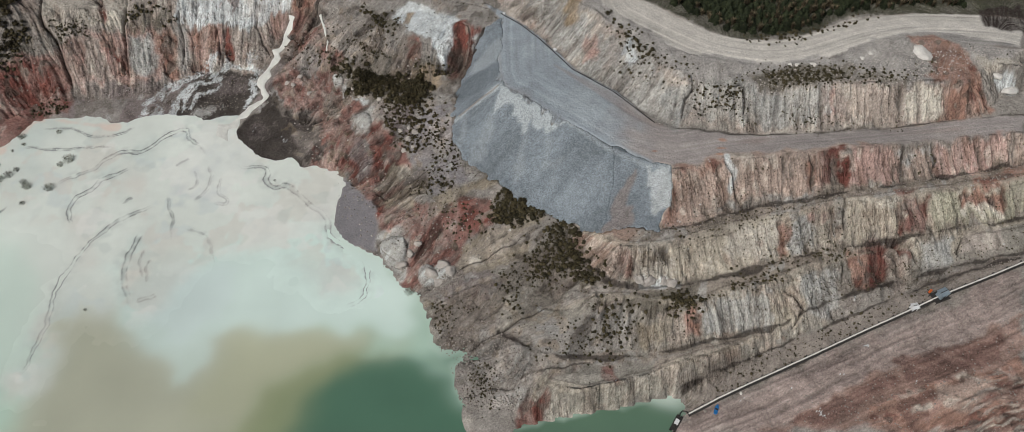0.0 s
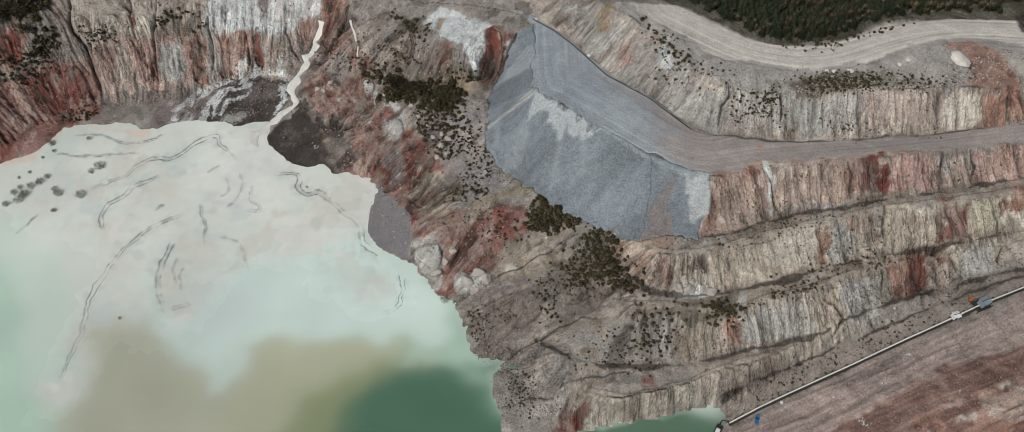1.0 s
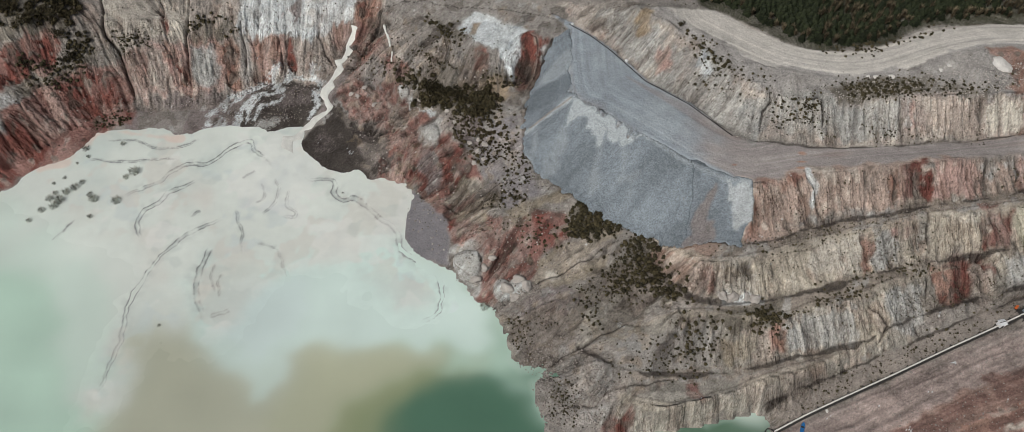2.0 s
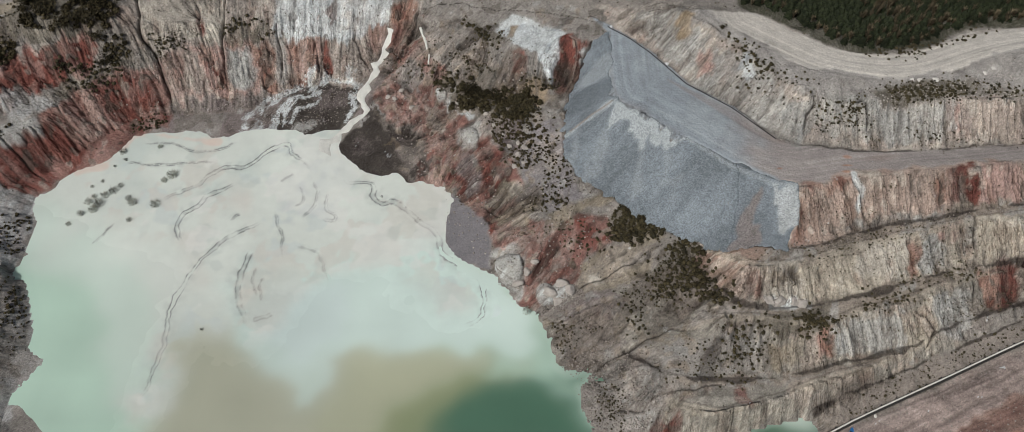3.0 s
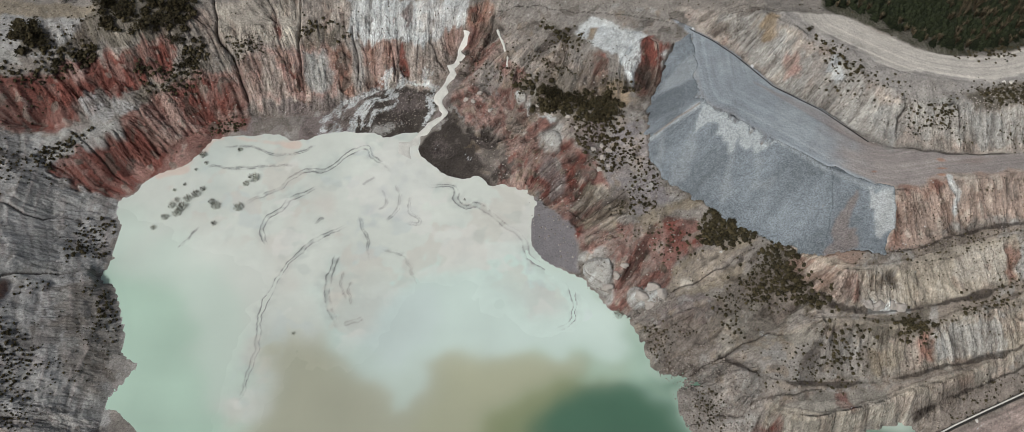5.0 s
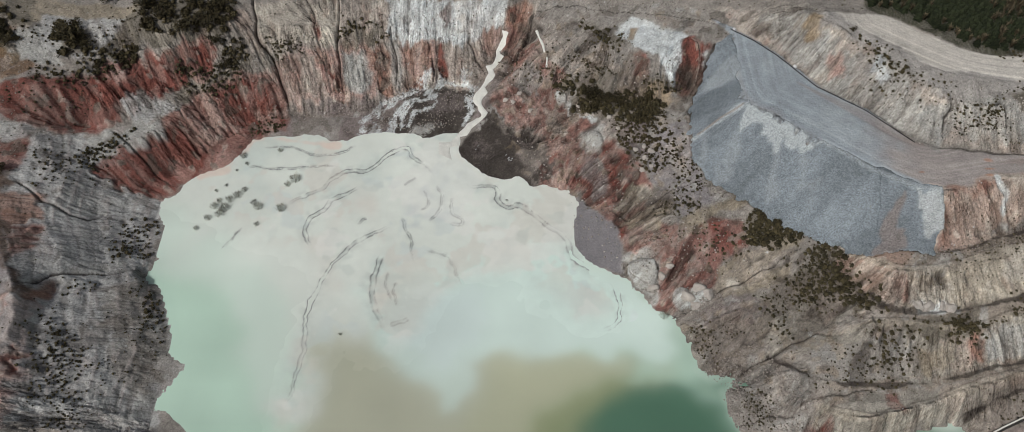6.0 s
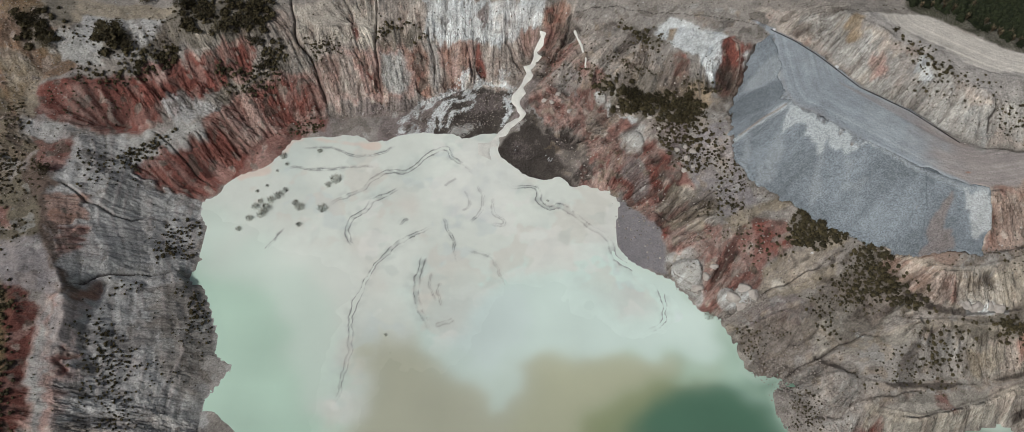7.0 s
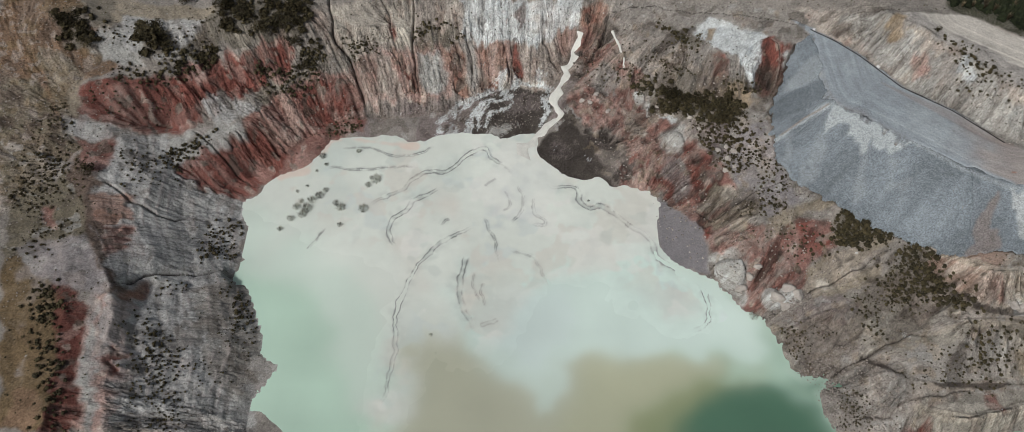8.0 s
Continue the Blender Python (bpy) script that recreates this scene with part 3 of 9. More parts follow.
patch("red_mix", (-67, 187), (-57, 194), (-50, 190.5), (-45, 176), (-39, 171), (-31.5, 159), (-28, 148.5), (-31.5, 142), (-37, 144.5), (-44.5, 153), (-52, 155.5), (-53.5, 165), (-58.5, 172.5), (-65.5, 174.5))
patch("red", (-50.5, 169), (-43, 165), (-43, 157.5), (-49.5, 159.5))
patch("red", (-36.5, 164.5), (-31, 160.5), (-28, 152.5), (-33, 149), (-37.5, 156))
patch("grey_white", (-43, 170.5), (-37, 168.5), (-36, 163), (-42, 163.5))
patch("cream", (-34.5, 148), (-28, 152.5), (-26.5, 149.5), (-31, 145.5))
patch("white", (-50, 185.5), (-45, 182), (-37, 173.5), (-39, 172), (-47, 178.5))
patch("red", (-57, 194), (-49, 189.5), (-50, 182), (-56.5, 183))
patch("grey_slope", (-30.5, 172.5), (-12.5, 176.5), (-8.5, 150), (-0.5, 141), (-9.5, 134.5), (-19.5, 135), (-26.5, 144.5), (-29, 154.5), (-33.5, 163.5))
patch("pink_grey", (-24, 169), (-11, 171), (-11, 154.5), (-19, 158))
patch("red_mix", (-40.5, 143.5), (-31.5, 143.5), (-19.5, 136.5), (-9, 136.5), (-2.5, 137.5), (-1, 130), (-9.5, 125.5), (-15, 121), (-23.5, 115.5), (-28.5, 118.5), (-25, 124), (-32, 131.5), (-37, 135))
patch("red", (-35, 142), (-28, 138), (-29.5, 133.5), (-34, 136))
patch("red", (-23, 130.5), (-16, 133), (-19, 124), (-24.5, 118), (-27, 119.5))
patch("red_dark", (-28.5, 118.5), (-23.5, 120.5), (-23.5, 114.5), (-27, 116))
patch("red", (-12, 128.5), (-5, 135), (-3.5, 131), (-9.5, 126))
patch("red", (-19, 130.5), (-9, 138.5), (-6.5, 135.5), (-15.5, 127))
patch("pink_grey", (-47, 141), (-45, 147.5), (-37, 136), (-34.5, 129), (-39, 127.5), (-44, 131))
patch("grey_white", (-34.5, 130), (-28.5, 131.5), (-24, 124), (-25.5, 121), (-28.5, 119.5), (-33.5, 124.5))
patch("grey_white", (-21.5, 120), (-14, 121), (-12.5, 116.5), (-19, 113.5))
patch("ochre_pale", (-11.5, 122.5), (-2.5, 128.5), (7.5, 133.5), (11.5, 131.5), (-3, 121), (-11, 117))
patch("face_grey", (-23.5, 114), (-10, 118.5), (12.5, 116), (22.5, 111), (11, 102.5), (-4.5, 98), (-17.5, 97), (-19.5, 108))
patch("cream", (-4.5, 99.5), (2.5, 101.5), (3, 99), (-3, 97.5))
patch("rubble", (-21.5, 114), (-10, 117.5), (-9.5, 114.5), (-17, 109.5))
patch("grey_slope", (-11, 97), (7.5, 96.5), (9.5, 89.5), (6.5, 81), (-9, 81.5), (-11.5, 90.5))
patch("scrub", (-2.5, 137.5), (6, 141.5), (9, 134.5), (1, 132))
patch("scrub", (13.5, 128.5), (19.5, 127.5), (22, 118), (26.5, 108.5), (22.5, 108.5), (17.5, 119))
patch("scrub", (6.5, 120.5), (15, 123.5), (18, 115), (9, 113))
patch("scrub", (26.5, 105), (42, 106.5), (52, 110.5), (46, 101.5), (41.5, 101))
patch("ochre", (-2, 146.5), (3, 148), (2.5, 145), (-4.5, 142.5))
patch("head_white", (-105, 217.5), (-66, 217), (-66.5, 207.5), (-69.5, 205), (-78, 208), (-86, 205), (-94, 206), (-102, 204))
patch("face_pale", (-138, 211.5), (-103, 215.5), (-102, 204), (-94, 206), (-78, 207.5), (-69.5, 204.5), (-67.5, 201.5), (-69.5, 192.5), (-77, 187), (-85.5, 192.5), (-97.5, 188), (-109, 182.5), (-130.5, 180.5), (-136, 192))
patch("head_white", (-105, 218), (-92.5, 218), (-93, 207), (-100, 205))
patch("head_white", (-83.5, 218), (-68, 217.5), (-68.5, 208.5), (-80, 206))
patch("rust", (-107, 202), (-103, 202), (-101, 188.5), (-105.5, 188))
patch("rust", (-98, 198), (-90, 199.5), (-90.5, 191), (-96.5, 190))
patch("red", (-86.5, 204), (-82.5, 204), (-83, 195), (-85, 194.5))
patch("rust", (-117, 199.5), (-112, 199), (-111, 186.5), (-117, 186))
patch("pink", (-112, 203), (-107, 202.5), (-106.5, 188.5), (-111, 186.5))
patch("red_dark", (-130.5, 204.5), (-128, 207), (-127.5, 201), (-129.5, 200))
patch("talus", (-130.5, 180.5), (-109, 183), (-97.5, 188), (-102, 174.5), (-108, 173.5), (-116, 170), (-135, 171.5), (-134, 177.5))
patch("dark_spoil", (-97, 184.5), (-86.5, 191.5), (-77, 187), (-74.5, 181), (-81.5, 175), (-90, 172.5), (-95.5, 175), (-108, 174))
patch("talus", (-73, 184), (-69.5, 195), (-66.5, 197.5), (-65.5, 174.5), (-68, 171), (-76.5, 177.5))
patch("dark_spoil", (-82.5, 166.5), (-76.5, 174), (-68.5, 181), (-65.5, 174.5), (-54, 169.5), (-52, 162), (-53, 154.5), (-57.5, 151.5), (-63.5, 158.5), (-75.5, 160.5))
patch("ochre_plain", (-238.5, 205.5), (-218, 206.5), (-207, 191.5), (-199.5, 180), (-210, 172.5), (-209.5, 156.5), (-200, 145), (-219.5, 142))
patch("ochre_pale", (-209.5, 202), (-175, 206), (-175, 195.5), (-207, 191.5))
patch("grey_white", (-209, 188), (-193, 193.5), (-193, 182.5), (-205, 181.5))
patch("scrub", (-221, 194), (-209.5, 196), (-207.5, 184), (-216, 184.5))
patch("scrub", (-198.5, 192.5), (-189.5, 194.5), (-187, 187), (-194.5, 184.5))
patch("scrub", (-175, 206), (-150.5, 210.5), (-149.5, 201), (-158.5, 195.5), (-171.5, 195))
patch("red", (-207, 173.5), (-187.5, 180.5), (-179.5, 185.5), (-170, 190.5), (-164.5, 188), (-167, 183), (-172.5, 179), (-177.5, 173), (-182.5, 164.5), (-193, 160.5), (-203, 162.5))
patch("red", (-162.5, 196.5), (-155, 196), (-153, 190), (-161, 188))
patch("pink", (-179.5, 186), (-169, 190.5), (-164.5, 187), (-173.5, 177.5), (-180.5, 178))
patch("face_pale", (-152.5, 202.5), (-145, 210.5), (-117.5, 215.5), (-116.5, 196.5), (-132.5, 196), (-142, 196.5), (-145.5, 191.5), (-151, 196.5))
patch("red_mix", (-181, 153.5), (-172, 165.5), (-161, 177.5), (-147, 186), (-133, 191.5), (-132, 182), (-141.5, 173), (-148, 163.5), (-160, 155.5), (-164.5, 151), (-174, 149))
patch("red", (-176, 153), (-169.5, 164), (-155.5, 164.5), (-158.5, 158), (-164.5, 152.5))
patch("red", (-149, 181.5), (-134, 190), (-134, 182.5), (-145.5, 178))
patch("red", (-164, 172), (-154, 180), (-149, 177), (-154, 168.5))
patch("pink", (-132.5, 195.5), (-124.5, 197), (-122.5, 186.5), (-130.5, 184))
patch("rust", (-117, 201.5), (-113, 203.5), (-110.5, 190.5), (-114.5, 190.5))
patch("scrub", (-163.5, 186.5), (-145.5, 189), (-147, 183.5), (-161.5, 178.5))
patch("scrub", (-150.5, 197), (-144, 195), (-145.5, 189), (-151, 189))
patch("grey_white", (-171, 169.5), (-165, 171.5), (-165.5, 166.5), (-169.5, 164.5))
patch("grey_white", (-183.5, 155.5), (-174, 166), (-171.5, 160), (-180.5, 152))
patch("west_mottle", (-221, 146), (-206.5, 157), (-200, 145), (-188, 116), (-193.5, 110), (-208.5, 109.5))
patch("red_dark", (-206.5, 156), (-198, 159), (-195.5, 146), (-202, 144.5))
patch("west_grey", (-198, 159), (-183.5, 160), (-175.5, 148.5), (-159.5, 151.5), (-161, 141.5), (-162, 125.5), (-165.5, 124.5), (-184.5, 110.5), (-196, 136.5))
patch("rust", (-191, 129.5), (-182.5, 131.5), (-180, 120), (-186, 118.5))
patch("west_grey", (-183.5, 111), (-163, 124), (-153, 115.5), (-146, 98.5), (-150.5, 88.5), (-151, 81.5), (-177.5, 74.5), (-185, 105.5))
patch("pink_grey", (-208, 121), (-189.5, 120.5), (-183.5, 109), (-193.5, 110), (-204.5, 115.5))
patch("olive", (-210.5, 115), (-204.5, 115.5), (-196.5, 110), (-192, 98), (-186.5, 73.5), (-196.5, 73))
patch("ochre_plain", (-202, 99.5), (-195.5, 99.5), (-192.5, 88), (-198.5, 88))
patch("red_dark", (-198.5, 114.5), (-193, 111), (-185.5, 98.5), (-180, 74.5), (-187, 73), (-191.5, 98))
patch("pink", (-187, 108), (-184, 107), (-182.5, 96), (-177.5, 74.5), (-180, 74), (-184.5, 92.5))
patch("pink", (-182.5, 105), (-180, 108), (-177.5, 94.5), (-174.5, 75), (-176.5, 74.5), (-180.5, 93))
patch("red", (-181.5, 93.5), (-178, 94), (-177, 88.5), (-180, 88))
patch("rust", (-183.5, 110.5), (-178, 116), (-179.5, 107), (-182, 106.5))
patch("track_brown", (-213.5, 176), (-211, 175.5), (-197, 145.5), (-185.5, 115), (-182.5, 107.5), (-185, 106.5), (-191.5, 120), (-203, 147))
patch("grey_slope", (-161.5, 120), (-153.5, 118.5), (-151, 106), (-146, 98.5), (-150.5, 91.5), (-150, 81), (-155.5, 80), (-159.5, 96))
patch("white", (-33, 196), (-30.5, 203), (-27.5, 204), (-23.5, 202.5), (-18, 197.5), (-12.5, 194.5), (-15, 190.5), (-17, 188), (-16.5, 182), (-19, 182.5), (-21, 187.5), (-24.5, 192), (-28.5, 192.5), (-30, 194.5))
patch("chalk", (-28.5, 202.5), (-23.5, 201.5), (-18, 196.5), (-17, 190), (-19, 184.5), (-21, 188), (-24, 192.5), (-28, 193.5))
patch("ochre", (-30.5, 195.5), (-28.5, 200), (-27, 199.5), (-29, 194.5))
patch("grey_white", (-9.5, 190.5), (-4, 190), (-2.5, 187), (-4.5, 184.5), (-8.5, 187))
patch("red", (-17, 188), (-14.5, 193), (-11, 194.5), (-8, 190.5), (-5.5, 188), (-6.5, 183.5), (-9.5, 181), (-15, 177.5), (-17, 179))
patch("red", (-30, 190), (-25.5, 190), (-25.5, 182), (-29, 183.5))
patch("scree", (31.5, 173.5), (38.5, 174), (37.5, 170), (32.5, 169))
patch("ochre", (17.5, 191), (26, 186), (21.5, 181), (17, 183.5))
patch("grey_white", (21.5, 180.5), (25.5, 185.5), (28, 184), (23, 180.5))
patch("white", (-43, 169.5), (-39, 170), (-37, 165.5), (-42, 162.5), (-44, 162))
patch("red", (-187, 181.5), (-178, 185.5), (-169.5, 189), (-163, 195.5), (-156, 196), (-153, 191.5), (-162, 182.5), (-170, 176), (-175.5, 168), (-184.5, 163.5))
patch("red_mix", (-173.5, 157.5), (-170, 167), (-163, 175.5), (-153.5, 184), (-145, 190), (-136, 192), (-132.5, 184.5), (-133.5, 176), (-146, 170.5), (-152.5, 165), (-159.5, 156), (-169, 154))
patch("red", (-167.5, 156.5), (-162, 169.5), (-153.5, 179.5), (-145, 184), (-146.5, 172.5), (-154, 164), (-160, 157))
patch("pink", (-144.5, 189.5), (-140.5, 191), (-138, 183.5), (-139, 177), (-143, 175.5))
patch("grey_white", (-174, 168.5), (-169, 170.5), (-167, 166), (-172, 164.5))
patch("red_mix", (-56.5, 171.5), (-44.5, 167), (-37, 163.5), (-26, 152.5), (-28, 143), (-37, 143), (-48, 152), (-56, 155.5))
patch("red_dark", (-56, 170), (-47.5, 166.5), (-46.5, 159.5), (-52, 159), (-55, 162))
patch("talus", (-46.5, 168), (-38, 163), (-37, 156), (-44.5, 157.5))
patch("red_dark", (-37, 165), (-31.5, 161), (-26, 151), (-28, 148), (-33, 150.5), (-36, 157))

# the headwall
patch("cream", (-145.2, 210), (-119.4, 214.1), (-117.6, 205), (-119.3, 201.5), (-125.9, 201.4), (-131.4, 200), (-136.7, 194.8), (-139.7, 198.7), (-142.3, 201.4))
patch("pink", (-139.2, 191.9), (-131.3, 197.2), (-120.2, 200.6), (-106.7, 203.2), (-106.2, 195.5), (-106.8, 188.9), (-115.6, 187.5), (-125.3, 186.8), (-132.4, 184.2), (-135.3, 188.2))
patch("face_pale", (-131.6, 195.3), (-125.6, 197), (-124.6, 193.8), (-120.7, 191.5), (-121.5, 187.5), (-128.2, 187.3), (-129.6, 191.3))
patch("red", (-129, 209.7), (-127.6, 209.4), (-124.7, 205.1), (-124.8, 202.7), (-126.4, 203.2), (-128.1, 206))
patch("red", (-134.4, 194.8), (-130.1, 194.7), (-129.6, 191), (-132.4, 188.2), (-134.9, 189.9))
patch("rust", (-125.8, 198.2), (-121.5, 197.7), (-121.1, 195.3), (-124, 194.5), (-125.3, 196.1))
patch("red", (-124.5, 194.7), (-119.9, 195.4), (-119, 193.7), (-121.7, 193.1))
patch("rust", (-118.3, 194.9), (-116.3, 192.9), (-115.3, 189.7), (-117.3, 188.8), (-118.9, 191.2))
patch("grey_white", (-116, 200.7), (-109.5, 201.7), (-107.7, 195.3), (-108.2, 189.4), (-113.3, 188.7), (-114.4, 194.8))
patch("rust", (-110.1, 203.3), (-105, 203.1), (-103, 195.7), (-102.2, 188.9), (-105.4, 188.4), (-106.7, 196.3), (-108.4, 199.8))
patch("grey_white", (-104.3, 204), (-99.6, 204.1), (-98.4, 192.1), (-101.1, 189.7), (-102.7, 195.8))
patch("pink", (-99.1, 204.8), (-86.5, 204.9), (-87.1, 198.2), (-89.4, 194.9), (-94.1, 193.9), (-97.9, 196))
patch("rust", (-97.9, 204.5), (-95.1, 204.5), (-94, 198.1), (-96.2, 195.4), (-97.3, 200))
patch("rust", (-93, 203.8), (-89.8, 204.2), (-88.7, 197.8), (-91.4, 196.2))
patch("red", (-86.1, 204.5), (-84, 202.7), (-82.6, 199.3), (-83.7, 195.6), (-85.3, 194.2), (-86.6, 197.8))
patch("face_pale", (-82.8, 204.6), (-74.3, 204.9), (-73.7, 198.6), (-76.3, 194.1), (-80.4, 194.1), (-82.2, 198.2))
patch("pink", (-73.9, 205.9), (-67.3, 205.2), (-68.3, 203.2), (-71.7, 198.8), (-73.4, 201.3))
patch("head_white", (-102.6, 215.1), (-98.1, 215.3), (-98.2, 211.2), (-96.4, 207.8), (-92.9, 209.8), (-89.1, 208.3), (-87.4, 215.2), (-68.3, 214.6), (-74, 209.7), (-73.1, 205.9), (-78.3, 205.3), (-86.5, 205.6), (-92.7, 205.3), (-100.7, 204.6), (-102.8, 206.1))
patch("pink", (-97.6, 215.1), (-87.8, 215.3), (-89.2, 210.1), (-92.9, 210.5), (-95.7, 209), (-97, 211.5))
patch("talus", (-87, 215.3), (-83.7, 215.2), (-82.6, 210.8), (-85.1, 210.1))
patch("scrub", (-116.9, 208.2), (-110.9, 208.1), (-105.3, 208.1), (-103.9, 204.4), (-109, 203.6), (-113.3, 201.7), (-116.4, 202.1))
patch("red", (-143.4, 189.1), (-139.3, 188.6), (-135.9, 187.8), (-133.5, 185.3), (-132.5, 183), (-134.6, 179), (-139.4, 175.9), (-143.4, 175.8))
patch("talus", (-134.7, 180.5), (-131.7, 183.5), (-125.3, 185.4), (-115.6, 187.2), (-105.4, 188.1), (-101.8, 188.5), (-105.6, 185), (-108.5, 181.7), (-110.2, 177.4), (-110.9, 171.9), (-121.6, 172.7), (-131.1, 173.1), (-137.3, 174.9))
patch("grey_slope", (-132.4, 179.7), (-125.2, 180.8), (-116.2, 181.9), (-115.8, 173.3), (-124.4, 172.7), (-131.1, 173.1))
# the slumped flank between the delta and the stockpile
patch("red_mix", (-66.1, 207.1), (-55.4, 199.9), (-52.6, 189.3), (-46.6, 178.1), (-36.3, 169.9), (-33.6, 164.2), (-29.8, 160.4), (-25, 151.2), (-27.2, 145.9), (-36.2, 141.7), (-43.9, 150.5), (-47.5, 156.5), (-53.5, 162.4), (-56.4, 172.7), (-66.6, 178), (-69.3, 187.3), (-66.5, 195.8))
patch("talus", (-63.1, 194.6), (-57.2, 192.8), (-54.9, 186.6), (-57.6, 182.7), (-62.6, 185.8))
patch("pink", (-67, 184.6), (-59.8, 183.2), (-56.5, 175.7), (-60.4, 173.5), (-65.4, 176.9))
patch("red", (-64.8, 182), (-61.8, 181.1), (-61, 176.9), (-63.8, 176.9))
patch("grey_white", (-52, 185.3), (-48.4, 182.9), (-45.8, 178.2), (-48.6, 178.1), (-51.1, 181.6))
patch("face_pale", (-56.6, 179), (-49.3, 175.8), (-46.3, 169.9), (-49, 168.3), (-54.4, 172.3))
patch("red", (-54.7, 171.3), (-47.9, 168.3), (-44.5, 160.9), (-47.5, 158.1), (-52.9, 162.2))
patch("grey_white", (-43.6, 170.1), (-37.1, 171.6), (-35.2, 167.6), (-38.8, 161.1), (-44.2, 163.9))
patch("red", (-37.6, 164.4), (-34.7, 164.5), (-30.5, 157.1), (-29, 152.1), (-31.9, 148.7), (-34.9, 149.4), (-37.6, 155.9))
patch("talus", (-44.2, 161.6), (-38.8, 160.2), (-36.4, 150.7), (-40.1, 149), (-43.6, 154.7))
patch("red_dark", (-46, 157.9), (-41.6, 151.5), (-36.2, 143.6), (-37.6, 141.5), (-42.7, 148.6), (-46.7, 155.6))
patch("cream_green", (-35.6, 147.3), (-27.5, 152), (-26.1, 148.1), (-30.8, 144.5), (-34.4, 144))
patch("white_warm", (-30.1, 149.2), (-26.5, 151.4), (-25.7, 146.8), (-29, 145.9))
patch("scrub", (-52.1, 188.7), (-44.4, 185.7), (-36.5, 180.1), (-23.4, 177.1), (-22.3, 170.5), (-27.2, 168.6), (-36.8, 172.8), (-44.6, 177), (-48.8, 183))
patch("scrub", (-45, 191.7), (-33.1, 186.6), (-25, 183), (-14.7, 181.6), (-15.8, 179.4), (-27.3, 181.1), (-40.9, 185.7))
patch("ochre", (-34, 181.7), (-25.4, 180.9), (-17.3, 180.9), (-19.3, 175.5), (-25.4, 175.9), (-32.1, 178.3))
patch("grey_slope", (-57.3, 207.4), (-45.5, 207.8), (-33.2, 196.2), (-28.9, 188.9), (-31.2, 186.9), (-45, 191.3), (-53.3, 199.7))
patch("scrub", (-44.2, 205.3), (-37.2, 199.9), (-30.9, 194.5), (-32.4, 193.1), (-39.2, 197.2))
patch("scree", (-32.3, 197.8), (-27.4, 201), (-19.6, 197.6), (-13.5, 195), (-15.5, 186.3), (-17.3, 181.6), (-19.6, 184.4), (-21.6, 188), (-26.2, 191.5), (-30.3, 195.4))
patch("ochre", (-30.5, 195), (-28.6, 200.3), (-26.8, 199.5), (-28.1, 195.2))
patch("red", (-16.2, 186.1), (-12.4, 193.5), (-5.9, 192), (-9.8, 189.3), (-7.2, 182.3), (-12.8, 177.7), (-15.8, 180.2))
patch("red", (-29.7, 190.3), (-27, 190.8), (-25, 186.3), (-29.2, 185))
patch("white", (-9.4, 189.9), (-2.3, 188.9), (-4, 184.3), (-7.1, 186.1))
patch("pink_grey", (-25.4, 165.1), (-14, 172.5), (-12.3, 156.1), (-7.3, 143.2), (-16.6, 137.8), (-21.8, 144.3), (-25, 151.2), (-26.1, 160.1))
patch("talus", (-35.2, 171.3), (-25.4, 168.5), (-25.4, 158.3), (-30.9, 160.4))
patch("grey_slope", (-45.8, 150.7), (-35.1, 140), (-34.2, 132.2), (-33.8, 126.8), (-40.9, 128.7), (-45.1, 133.4), (-46.2, 142))
patch("ochre_pale", (-34.3, 140.6), (-25.4, 145.2), (-19.7, 143.8), (-24.3, 135.4), (-30.3, 138))
patch("red", (-34.3, 137.9), (-29.3, 137.3), (-28.9, 134.5), (-31.3, 131.1), (-33.9, 133.7))
patch("grey_white", (-32.8, 130.5), (-27.8, 131.6), (-25, 126.6), (-25, 121.6), (-28.4, 118.7), (-33.1, 125.7))
patch("red", (-25.4, 129.6), (-17, 133.8), (-16, 131.6), (-21.5, 126.9), (-24.7, 126.9))
patch("red_mix", (-28.4, 116.3), (-24.3, 126.4), (-16.7, 130), (-10.7, 134.1), (-8.5, 125.1), (-11, 120.1), (-15.4, 118.5), (-21.5, 117.1))
patch("red", (-24.3, 120.2), (-19.1, 124), (-12.5, 130.3), (-11.6, 126.7), (-14.7, 122), (-19.1, 120.7), (-22.6, 118.2))
patch("grey_white", (-20.5, 120.9), (-16.8, 121.6), (-13.7, 119), (-13.2, 114.7), (-16.5, 113.9), (-20.9, 114.1))
patch("red", (-7.3, 133.8), (-2.9, 132), (-3.4, 127.2), (-7.1, 128.5))
patch("ochre_pale", (-18.4, 138.1), (-6.8, 142.6), (3, 147.2), (1.7, 144.3), (-5.6, 140.2), (-11.4, 136), (-16.6, 134))
patch("ochre_pale", (-11.7, 118.4), (1.8, 123.6), (8.5, 124.8), (8.3, 121.3), (-3.4, 117.5), (-10.1, 116))
patch("white_warm", (-7.6, 121.1), (-4.6, 121.7), (-4.3, 119.5), (-7, 118.9))
patch("talus", (-17.5, 114.2), (-13.5, 116.5), (-3.4, 117.5), (1.1, 111.4), (-3.9, 108.4), (-13.6, 109.9))
